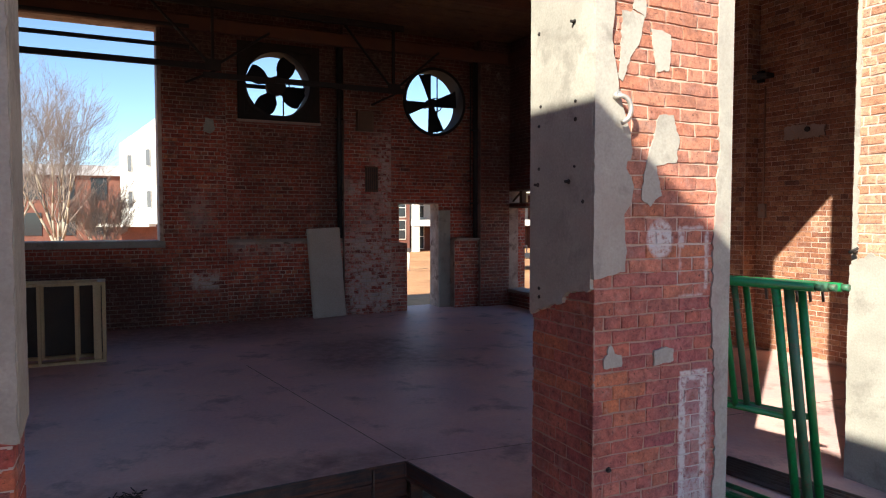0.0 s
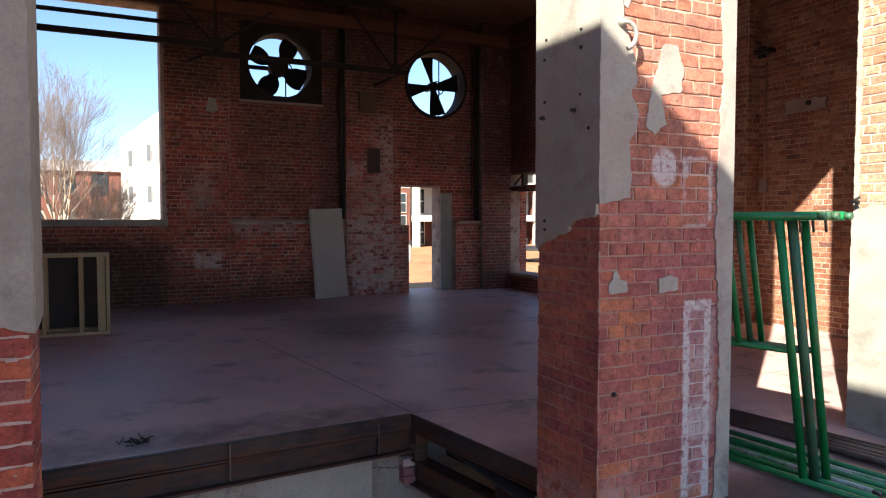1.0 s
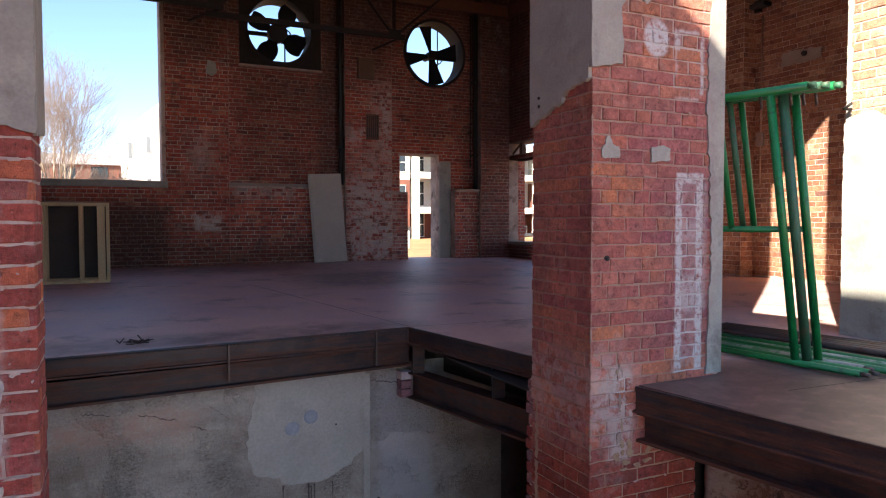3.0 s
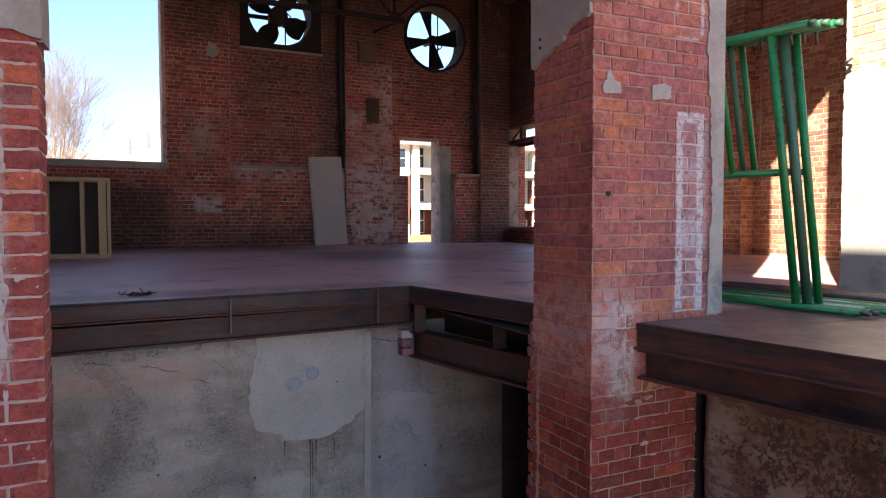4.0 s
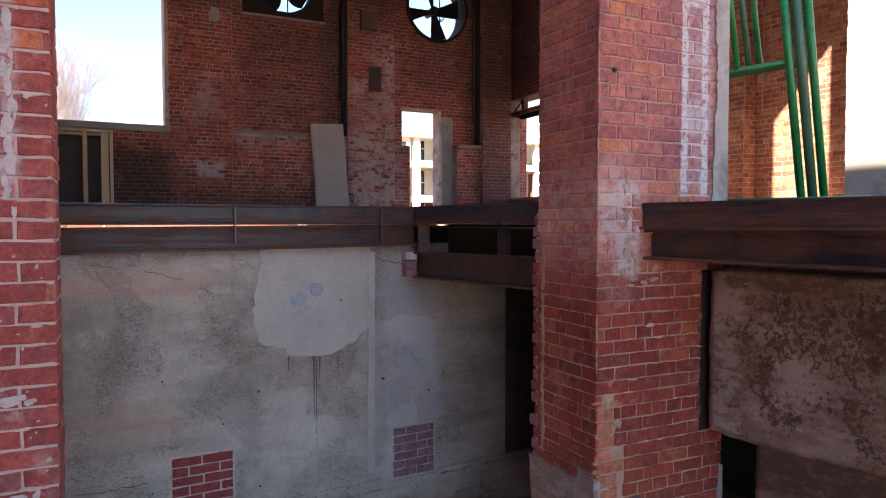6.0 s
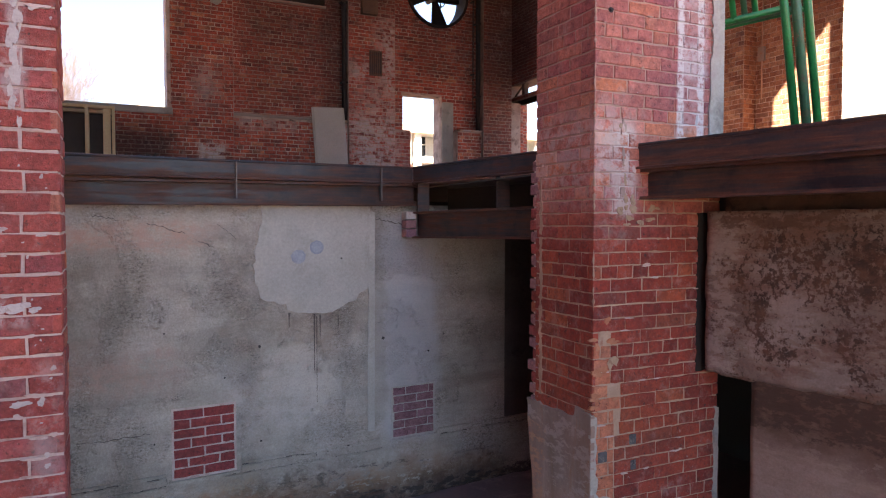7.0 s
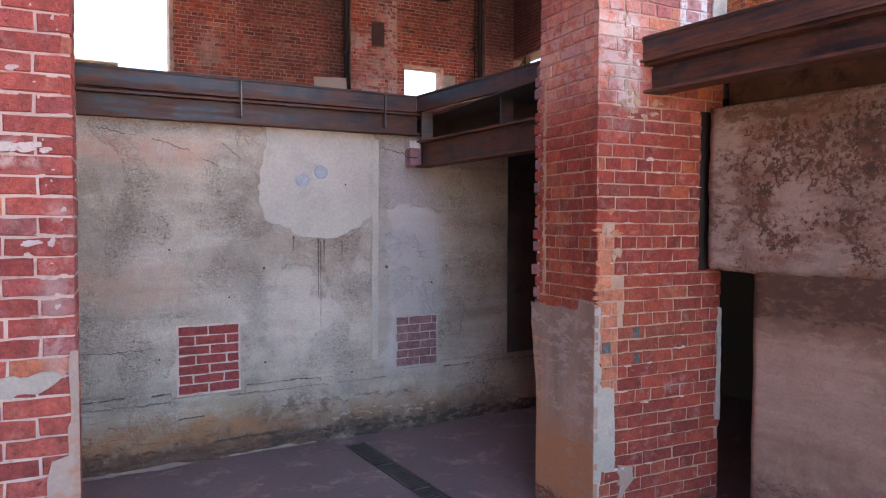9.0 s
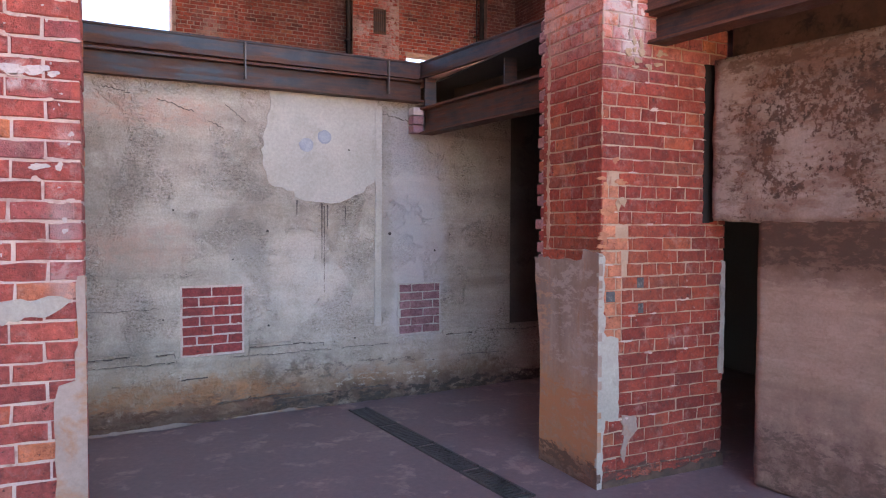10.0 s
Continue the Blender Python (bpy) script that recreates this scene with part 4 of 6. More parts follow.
wall("wall_west", (-9.0, -2.17, 0), (0, 1, 0), (1, 0, 0), 10.3, -0.2, WALL_TOP, 0.4, M_BRICK_F, label="brick wall closing the hall")
# unseen wing beside the yard, added to cast the shadow edge on the piers
wall("wall_wing", (-4.2, -8.6, 0), (0, 1, 0), (1, 0, 0), 6.4, PIT_Z, 5.77, 0.5, M_BRICK_L, label="unseen brick wing wall added to shade the yard")

# ---- roof ----
tagged(part("ceiling", box((-9.4, FRONT_Y - 0.05, ROOF_Z), (6.7, 8.2, ROOF_Z + 0.25)), M_ROOFWOOD), "dark wooden plank roof deck", "ceiling", kind="structure")

# ---- ground ----
def ground():
    """Lower in front of the building, risen behind it."""
    bm = bmesh.new()
    ys = [(-900, -2.76), (4.5, -2.76), (8.1, -0.45), (900, -0.45)]
    xs = [-900, -9.4, 7.0, 900]
    rows = [[bm.verts.new((x, y, z)) for x in xs] for y, z in ys]
    for a, b in zip(rows, rows[1:]):
        for k in range(3):
            bm.faces.new((a[k], a[k + 1], b[k + 1], b[k]))
    return tagged(part("ground", bm, M_DIRT), "orange clay building site ground", "ground", kind="structure")


ground()
# ---- steel edges and beams ----
EDGE = Vector((0.165, -1.0, 0)).normalized()          # the slab edge beside the pit runs a little askew
EDGE_N = Vector((-1.0, -0.165, 0)).normalized()


def clip_plate(at, parent):
    bm = box((-0.006, -0.022, -0.255), (0.006, 0.02, 0.0), 0.002)
    bmesh.ops.translate(bm, verts=bm.verts, vec=at)
    part("clip", bm, M_PIPE, parent, "weld-streaked steel clip")


def edge_angle(a, b, name_label):
    """The pour stop along a slab edge: a lipped steel band."""
    th = holder("slab_edge_band", label=name_label, category="steel edge")
    part("plate", prism([(0.0, 0.004), (0.016, 0.004), (0.018, -0.004), (0.016, -0.012), (0.010, -0.014), (0.010, -0.116), (0.0, -0.116)], a, b), M_BAND, th)
    part("lip", prism([(0.0, -0.1165), (0.010, -0.1165), (0.030, -0.121), (0.032, -0.131), (0.0, -0.132)], a, b), M_FLANGE, th, "rusted lower lip")
    return th


def steel_beam(a, b, w, h, label):
    th = holder("steel_beam", label=label, category="beam", group="steel beams round the pit")
    part("flange", prism([(-w / 2, 0), (w / 2, 0), (w / 2, -0.016), (-w / 2, -0.016)], a, b), M_FLANGE, th)
    part("web", prism([(-0.006, -0.0165), (0.006, -0.0165), (0.006, -h + 0.0165), (-0.006, -h + 0.0165)], a, b), M_STEEL, th)
    part("flange", prism([(-w / 2, -h + 0.016), (w / 2, -h + 0.016), (w / 2, -h), (-w / 2, -h)], a, b), M_FLANGE, th)
    return th


z_e = floor_z(0)
b1 = edge_angle((-5.0, 0.016 - 5.0 * SKEW, z_e - 0.016), (0.0, 0.016, z_e - 0.002), "rusty steel band along the slab edge over the pit")
for cx in (-1.375, -0.277):
    clip_plate((cx, SKEW * cx, z_e - 0.016), b1)
steel_beam((-5.0, 0.064 - 5.0 * SKEW, z_e - 0.180), (0.03, 0.066, z_e - 0.136), 0.13, 0.17, "rust-brown steel beam bearing on the pit wall")
p0 = Vector((0.0, 0.0, z_e))
p1 = p0 + EDGE * 1.78
edge_angle(p0 + EDGE_N * -0.012, p1 + EDGE_N * -0.012, "blue-grey steel band along the slab edge by the pier")
b2 = steel_beam(p0 + Vector((0.06, 0.03, -0.355)), p1 + Vector((0.06, 0.03, -0.335)), 0.13, 0.21, "rusty steel beam bracketed under the slab edge")
for s, t in ((0.07, 0.02), (1.05, 0.012)):
    q = p0 + EDGE * s - EDGE_N * 0.05
    bm = box((-0.045, -t, -0.36), (0.045, t, -0.13))
    bmesh.ops.rotate(bm, verts=bm.verts, cent=(0, 0, 0), matrix=Matrix.Rotation(-0.163, 3, "Z"))
    bmesh.ops.translate(bm, verts=bm.verts, vec=(q.x, q.y, z_e))
    part("stiffener", bm, M_STEEL, b2)
# added black backing, standing for the unlit void behind the beam
wall("wall_under_edge", p0 - EDGE_N * 0.34 + Vector((0, 0, -z_e)), EDGE, EDGE_N, 1.72, -0.44, -0.185, 0.06, M_PLATE, label="black plate added for the dark void behind the slab edge")
# stub of masonry that carries the beam's end
stub = holder("beam_bearing", label="white-painted brick bearing under the beam end", category="bearing")
for k in range(3):
    part("brick", box((-0.06, 0.0, -0.40 - 0.07 * (k + 1) + 0.008), (0.03, 0.10, -0.40 - 0.07 * k), 0.004), M_LIME if k == 0 else M_BRICK_PALE, stub)
q0 = Vector((0.365, FRONT_Y + 0.02, floor_z(FRONT_Y) - 0.008))
q1 = q0 + EDGE * 2.6
edge_angle(q0 + EDGE_N * -0.012, q1 + EDGE_N * -0.012, "black steel band along the landing edge")
steel_beam(q0 - EDGE_N * 0.075 + Vector((0, 0, -0.132)), q1 - EDGE_N * 0.075 + Vector((0, 0, -0.132)), 0.13, 0.16, "rusty steel beam under the landing edge")

# ---- concrete under the landing ----
pd = Vector((0.22, -1.0, 0)).normalized()
def rough_slab(name, origin, u, n, width, z0, z1, thick, material, label, amp=0.010, edge=0.022):
    """Cast concrete with an uneven face, its lower arris worn round and ragged."""
    o, u, n = Vector(origin), Vector(u), Vector(n)
    bm = bmesh.new()
    nu, nz = int(width / 0.025), int((z1 - z0) / 0.025)
    rows = []
    for i in range(nu + 1):
        a = width * i / nu
        sag = 0.014 * noise.noise(Vector((a * 4, 1.5, 0))) + 0.008 * noise.noise(Vector((a * 15, 3.5, 0)))
        col = [bm.verts.new(o + u * a + Vector((0, 0, z0 + sag + 0.004)) - n * thick), bm.verts.new(o + u * a + Vector((0, 0, z0 + sag)) - n * (edge * 2.2))]
        for k in range(nz + 1):
            z = z0 + (z1 - z0) * k / nz
            v = Vector((a * 3, 8.1, z * 3))
            d = amp * noise.noise(v) + amp * 0.4 * noise.noise(v * 4)
            e = max(0.0, 1 - k * 0.025 / edge / 1.6)
            side = max(0.0, 1 - a / edge / 1.4)
            d -= edge * (e * e + side * side) * (0.8 + 0.6 * noise.noise(Vector((a * 11, z * 11, 6))))
            col.append(bm.verts.new(o + u * a + Vector((0, 0, z + sag * max(0.0, 1 - k * 0.1))) + n * d))
        col.append(bm.verts.new(o + u * a + Vector((0, 0, z1)) - n * thick))
        rows.append(col)
    for p, q in zip(rows, rows[1:]):
        for k in range(len(p) - 1):
            bm.faces.new((p[k], q[k], q[k + 1], p[k + 1])).smooth = True
    bm.faces.new(rows[0])
    bm.faces.new(rows[-1][::-1])
    bmesh.ops.recalc_face_normals(bm, faces=bm.faces)
    return tagged(part(name, bm, material), label, "wall", kind="structure")


rough_slab("wall_spandrel", (0.79, -2.245, 0), pd, Vector((-1.0, -0.22, 0)).normalized(), 2.4, -1.325, -0.43, 0.35, M_CONC_R, "stained concrete spandrel with dark peeling coating")
wall("wall_spandrel_top", (0.95, -2.24, 0), pd, Vector((-1.0, -0.22, 0)).normalized(), 2.4, -0.55, -0.20, 0.2, M_CONC_DARK, label="dark brown concrete above the spandrel")
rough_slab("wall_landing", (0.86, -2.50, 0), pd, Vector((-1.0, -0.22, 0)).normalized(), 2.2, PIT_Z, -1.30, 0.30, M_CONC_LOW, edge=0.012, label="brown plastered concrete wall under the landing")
wall("wall_landing_end", (0.9, -4.8, 0), (1, 0, 0), (0, -1, 0), 2.6, PIT_Z, -0.2, 0.3, M_CONC_LOW, label="concrete end wall of the landing")


# ---- plaster on the piers ----
def plaster(parent, outline, face, thick, seed, material=M_PLASTER, step=0.03, amount=0.009, label="flaking grey plaster"):
    if face == "front":
        bm = sheet(ragged(outline, step, amount, seed), (0, FRONT_Y, 0), (1, 0, 0), (0, -1, 0), thick)
    elif face == "left":
        bm = sheet(ragged(outline, step, amount, seed), (PIER_X0, 0, 0), (0, 1, 0), (-1, 0, 0), thick)
    elif face == "jamb":
        bm = sheet(ragged(outline, step, amount, seed), (LEFT_X, 0, 0), (0, 1, 0), (1, 0, 0), thick)
    else:
        bm = sheet(ragged(outline, step, amount, seed), (2.82, 0, 0), (0, 1, 0), (-1, 0, 0), thick)
    return part("plaster", bm, material, parent, label)


def smear(parent, cx, cz, w, h, seed, material=M_MORTAR):
    """A small dab of mortar on a pier's front."""
    rng = random.Random(seed)
    out = []
    ph = [rng.uniform(0, 6.28) for _ in range(3)]
    for k in range(28):
        a = 2 * math.pi * k / 28
        f = 1 + 0.22 * math.sin(2 * a + ph[0]) + 0.16 * math.sin(3 * a + ph[1]) + 0.09 * math.sin(7 * a + ph[2]) + rng.uniform(-0.07, 0.07)
        out.append((cx + w * f * math.cos(a), cz + h * f * math.sin(a)))
    return part("mortar_smear", sheet(out, (0, FRONT_Y, 0), (1, 0, 0), (0, -1, 0), 0.0082 + 0.00003 * (seed % 97)), material, parent)


TOP = 5.72
plaster(pier, [(PIER_BACK, 1.31, 1), (-1.76, 1.36, 1), (-1.94, 1.41, 1.4), (-1.99, 1.47, 1.4), (FRONT_Y, 1.50, 0), (FRONT_Y - 0.024, TOP, 0), (PIER_BACK, TOP, 0)], "left", 0.028, 1)
plaster(pier, [(0.058, 1.545, 0.4), (0.14, 1.56, 1), (0.25, 1.585, 1), (0.254, 1.75, 1), (0.240, 1.86, 1), (0.288, 1.92, 1), (0.297, 2.0, 1), (0.245, 2.08, 1), (0.283, 2.165, 1), (0.275, 2.25, 1),
                (0.22, 2.38, 1), (0.195, 2.49, 1), (0.166, 2.6, 1), (0.157, 2.73, 1), (0.168, 2.89, 1), (0.20, 3.6, 1), (0.17, TOP, 0), (0.058, TOP, 0.3)], "front", 0.026, 2)
plaster(pier, [(0.231, 2.842, 1), (0.301, 2.851, 1), (0.365, 2.832, 1), (0.339, 2.706, 1), (0.27, 2.603, 1), (0.236, 2.505, 1), (0.208, 2.516, 1), (0.226, 2.734, 1)], "front", 0.0105, 3, step=0.02, amount=0.006)
plaster(pier, [(0.41, 2.783, 1), (0.543, 2.765, 1), (0.531, 2.586, 1), (0.45, 2.57, 1)], "front", 0.0105, 4, step=0.02, amount=0.006)
plaster(pier, [(0.472, 2.356, 1), (0.559, 2.362, 1), (0.607, 2.25, 1), (0.59, 2.12, 1), (0.458, 2.11, 1), (0.491, 1.96, 1), (0.425, 1.903, 1), (0.359, 1.93, 1), (0.385, 2.085, 1), (0.42, 2.199, 1)], "front", 0.0105, 5, step=0.02, amount=0.006)
plaster(pier, [(0.134, 1.105, 1), (0.25, 1.104, 1), (0.249, 1.165, 1), (0.20, 1.175, 1), (0.19, 1.215, 1), (0.165, 1.215, 1), (0.16, 1.175, 1), (0.144, 1.17, 1)], "front", 0.012, 6, step=0.02, amount=0.006)
plaster(pier, [(0.455, 1.098, 1), (0.586, 1.107, 1), (0.583, 1.165, 1), (0.53, 1.19, 1), (0.457, 1.168, 1)], "front", 0.016, 7, step=0.02, amount=0.006)
plaster(pier, [(0.30, 2.86, 1), (0.38, 2.83, 1), (0.36, 3.02, 1), (0.42, 3.25, 1), (0.30, 3.2, 1)], "front", 0.0105, 16, step=0.02, amount=0.006)
strip = [(PIER_X1 + 0.012, -0.055, 0), (PIER_X1 + 0.012, TOP, 0), (0.87, TOP, 0.5), (0.868, 2.7, 1), (0.885, 2.2, 1), (0.855, 1.72, 1), (0.846, 1.32, 1), (0.873, 1.07, 1), (0.89, 0.58, 1), (0.875, 0.2, 1), (0.86, -0.055, 0.5)]
plaster(pier, strip, "front", 0.014, 8)
# foot of the pier: cement render, repair strip
plaster(pier, [(PIER_BACK + 0.005, PIT_Z, 0), (-1.655, -2.1, 0.5), (-1.60, -1.7, 0.6), (-1.585, -1.535, 1), (-2.04, -1.535, 0.8), (-2.06, -1.47, 0.8), (FRONT_Y - 0.012, -1.50, 0.4), (FRONT_Y - 0.012, PIT_Z, 0)], "left", 0.022, 9, M_RENDER, label="brown-stained cement render")
plaster(pier, [(0.066, -1.49, 0.5), (0.102, -1.50, 1), (0.098, -1.75, 1), (0.115, -1.93, 1), (0.20, -1.945, 0.6), (0.206, -2.385, 0.6), (0.115, -2.38, 0.8), (0.10, -2.62, 0.8), (0.098, PIT_Z, 0), (0.066, PIT_Z, 0.4)], "front", 0.012, 10, label="pale grey cement repair strip")
plaster(pier, [(0.23, -2.36, 1), (0.34, -2.385, 1), (0.33, -2.46, 1), (0.28, -2.50, 1), (0.25, -2.62, 1), (0.22, -2.60, 1), (0.24, -2.48, 1)], "front", 0.010, 11, M_PLASTER_D, 0.02)
plaster(pier, [(PIER_X1 - 0.03, -2.2, 1), (PIER_X1 + 0.01, -2.2, 0.3), (PIER_X1 + 0.01, -1.55, 0.3), (PIER_X1 - 0.022, -1.55, 1), (PIER_X1 - 0.015, -1.9, 1)], "front", 0.012, 12, step=0.03)
# mortar smears round the landing beam
rng = random.Random(23)
for k in range(12):
    smear(pier, rng.choice((0.262, 0.268, 0.275, 0.335)) + rng.uniform(-0.012, 0.012), rng.uniform(-0.40, 0.02), rng.uniform(0.008, 0.016), rng.uniform(0.012, 0.040), 130 + k, rng.choice((M_MORTAR, M_PLASTER_D, M_TANCEM)))
for k in range(9):
    smear(pier, rng.uniform(0.24, 0.52), -0.44 + rng.uniform(-0.07, 0.03), rng.uniform(0.012, 0.030), rng.uniform(0.006, 0.018), 150 + k, M_TANCEM)
part("grime", sheet(ragged([(0.10, PIT_Z, 0), (PIER_X1 + 0.012, PIT_Z, 0), (PIER_X1 + 0.012, PIT_Z + 0.07, 1), (0.6, PIT_Z + 0.035, 1), (0.35, PIT_Z + 0.03, 1), (0.10, PIT_Z + 0.035, 1)], 0.02, 0.012, 88), (0, FRONT_Y, 0), (1, 0, 0), (0, -1, 0), 0.0145), M_CONC_DARK, pier, "dirt crust along the foot")
for bx, bz, bw in ((0.148, -1.7225, 0.058), (0.349, -1.653, 0.045), (0.352, -1.7918, 0.04)):
    part("brick", box((bx - bw / 2, FRONT_Y - 0.0105, bz - 0.028), (bx + bw / 2, FRONT_Y + 0.02, bz + 0.028), 0.004), M_ROOFGREY_D, pier, "dark grey brick end")
rng = random.Random(77)
for k in range(13):
    smear(pier, 0.075 + abs(rng.gauss(0, 0.085)), rng.uniform(-1.52, -0.98), rng.uniform(0.014, 0.034), rng.uniform(0.007, 0.020), 300 + k, M_ORCEM)
plaster(pier, [(0.17, -1.215, 1), (0.21, -1.19, 1), (0.245, -1.205, 1), (0.235, -1.245, 1), (0.205, -1.235, 1), (0.19, -1.27, 1)], "front", 0.0115, 52, M_TANCEM, 0.012, 0.005, "pale mortar dab")
rng = random.Random(61)
for z0, z1 in ((0.95, 1.34), (0.40, 0.80), (-0.10, 0.32), (-0.45, -0.22), (-0.95, -0.62)):
    bm = bmesh.new()
    rings = []
    n = int((z1 - z0) / 0.018)
    for k in range(n + 1):
        r = (0.0015 + 0.0085 * rng.random() ** 2) * (0.3 if k in (0, n) else 1.0)
        z = z0 + (z1 - z0) * k / n + rng.uniform(-0.005, 0.005)
        rings.append([bm.verts.new((PIER_X0 - 0.004 + r * math.cos(a) * rng.uniform(0.7, 1.3), FRONT_Y - 0.004 + r * math.sin(a) * rng.uniform(0.7, 1.3), z)) for a in [q * math.pi / 3 for q in range(6)]])
    for a, b in zip(rings, rings[1:]):
        for q in range(6):
            bm.faces.new((a[q], a[(q + 1) % 6], b[(q + 1) % 6], b[q]))
    part("arris_mortar", bm, M_MORTAR_P, pier, "crumbling cement down the arris")
# black strip drawn on the pier as the shadow line beside the spandrel
part("joint", sheet(ragged([(0.797, -1.325, 1), (0.87, -1.325, 1), (0.87, -0.44, 1), (0.80, -0.44, 1)], 0.03, 0.006, 91), (0, FRONT_Y, 0), (1, 0, 0), (0, -1, 0), 0.010), M_PLATE, pier, "black strip painted as the shadow gap beside the spandrel")
# broken brick toothing at the pier's back edge
rng = random.Random(11)
zt = -0.13
while zt > -1.52:
    d = rng.uniform(0.058, 0.082) + (0.03 if rng.random() < 0.2 else 0)
    part("brick", box((PIER_X0 + rng.uniform(-0.004, 0.01), PIER_BACK - 0.02, zt - 0.060), (PIER_X0 + 0.11, PIER_BACK + d, zt), 0.006), rng.choice((M_BRICK, M_BRICK_P, M_BRICK_PALE, M_BRICK_PALE)), pier)
    zt -= COURSE
part("mortar_bed", box((PIER_X0 + 0.012, PIER_BACK - 0.01, PIT_Z), (PIER_X0 + 0.20, PIER_BACK + 0.058, -0.12), 0.01), M_MORTAR, pier)
part("mortar_line", sheet(ragged([(-1.712, -1.52, 1), (-1.712, -0.12, 1), (-1.690, -0.12, 1), (-1.688, -1.52, 1)], 0.022, 0.009, 8), (PIER_X0, 0, 0), (0, 1, 0), (-1, 0, 0), 0.0075), M_MORTAR_P, pier)

# left pier: render above, patches below
plaster(pier_l, [(-5.2, 1.085, 0), (-2.9, 1.10, 1), (-2.6, 1.09, 1), (-2.42, 1.115, 1), (LEFT_X + 0.02, 1.09, 0.4), (LEFT_X + 0.02, TOP, 0), (-5.2, TOP, 0)], "front", 0.026, 21)
plaster(pier_l, [(FRONT_Y, 1.09, 0.4), (FRONT_Y + 0.28, 1.12, 1), (FRONT_Y + 0.28, TOP, 0), (FRONT_Y, TOP, 0)], "jamb", 0.022, 22)
plaster(pier_l, [(LEFT_X - 0.022, -1.55, 1), (LEFT_X + 0.012, -1.54, 0), (LEFT_X + 0.012, PIT_Z, 0), (-2.41, PIT_Z, 0.4), (-2.412, -2.0, 0.7), (-2.40, -1.945, 0.7), (-2.345, -1.93, 0.7), (-2.332, -1.7, 0.8)], "front", 0.014, 23, M_PLASTER_D, label="brownish-grey cement patch")
plaster(pier_l, [(-2.75, -1.715, 1), (-2.55, -1.705, 1), (-2.42, -1.68, 1), (-2.36, -1.64, 1), (-2.40, -1.605, 1), (-2.46, -1.63, 1), (-2.60, -1.62, 1), (-2.75, -1.64, 1)], "front", 0.013, 24, step=0.025)
for cx, cz, w, h in ((-2.46, -0.797, 0.05, 0.016), (-2.40, -0.806, 0.02, 0.010), (-2.53, -0.80, 0.05, 0.016), (-2.385, -1.14, 0.012, 0.016), (-2.45, -1.142, 0.030, 0.012), (-2.345, -1.02, 0.008, 0.010), (-2.37, -1.335, 0.009, 0.009), (-2.37, -1.375, 0.009, 0.009), (-2.455, 0.93, 0.020, 0.045),
                     (-2.44, 0.86, 0.018, 0.022), (-2.462, 0.66, 0.022, 0.030), (-2.44, 0.50, 0.012, 0.050), (-2.46, 0.42, 0.022, 0.018), (-2.445, 0.30, 0.012, 0.040), (-2.45, 0.16, 0.016, 0.046), (-2.435, 0.02, 0.012, 0.030), (-2.39, 0.26, 0.008, 0.008), (-2.37, -0.33, 0.006, 0.008), (-2.50, -0.52, 0.020, 0.010)):
    smear(pier_l, cx, cz, w, h, int(cz * 1000), M_LIME)
rng = random.Random(29)
for k in range(26):
    smear(pier_l, -2.447 + rng.gauss(0, 0.012), rng.uniform(-0.15, 1.02), rng.uniform(0.005, 0.014), rng.uniform(0.012, 0.040), 400 + k, rng.choice((M_LIME, M_MORTAR, M_LIME)))
for k in range(34):
    smear(pier_l, rng.uniform(-2.62, -2.33), rng.uniform(-1.5, 1.05), rng.uniform(0.0022, 0.0055), rng.uniform(0.0022, 0.006), 440 + k, M_LIME)
rng = random.Random(17)
for k in range(40):
    z = -0.3865 + 0.0733 * rng.randint(-16, 20)
    smear(pier_l, rng.uniform(-2.60, -2.34), z + rng.uniform(-0.006, 0.006), rng.uniform(0.01, 0.035), rng.uniform(0.005, 0.010), 60 + k)
rng = random.Random(19)
for k in range(60):
    z = 0.0446 + 0.0693 * rng.randint(-36, 24)
    smear(pier, rng.uniform(0.11, 0.84), z + rng.uniform(-0.005, 0.005), rng.uniform(0.008, 0.03), rng.uniform(0.003, 0.007), 200 + k, M_MORTAR if z < -0.45 else M_MORTAR_P)
# far pier: plastered foot
plaster(pier_far, [(PIER_BACK, -0.07, 0), (FRONT_Y, -0.07, 0), (FRONT_Y, 1.55, 0), (-1.95, 1.52, 1), (-1.80, 1.60, 1), (PIER_BACK, 1.50, 0.5)], "far", 0.02, 41)
plaster(pier_far, [(-1.70, 1.5, 1), (-1.66, 1.5, 0.5), (-1.66, TOP, 0.3), (-1.685, TOP, 0.8), (-1.69, 3.0, 1)], "far", 0.014, 42)


# ---- iron bits on the pier ----
def bolt(at, n, r, length, name, label, parent=None):
    n = Vector(n)
    at = Vector(at)
    th = holder(name, label=label, category="bolt", group="bolts on the pier")
    part("plate", tube(at, at + n * 0.004, r * 1.25, 8), M_IRON, th)
    part("stud", tube(at, at + n * length, r * 0.75, 8), M_IRON, th)


for y, z, r in ((-1.73, 2.82, 0.011), (-2.04, 2.806, 0.013), (-1.75, 2.434, 0.009), (-2.053, 2.417, 0.009), (-2.054, 2.329, 0.011), (-1.734, 2.331, 0.009), (-1.737, 2.105, 0.009),
                (-2.049, 2.098, 0.008), (-1.727, 2.02, 0.012), (-2.003, 2.025, 0.013), (-2.119, 1.923, 0.010), (-1.744, 1.465, 0.010), (-1.745, 1.419, 0.010)):
    bolt((PIER_X0 - 0.027, y, z), (-1, 0, 0), r * 0.8, 0.025 if r > 0.011 else 0.008, "anchor_bolt", "rusty anchor bolt in grey plaster")
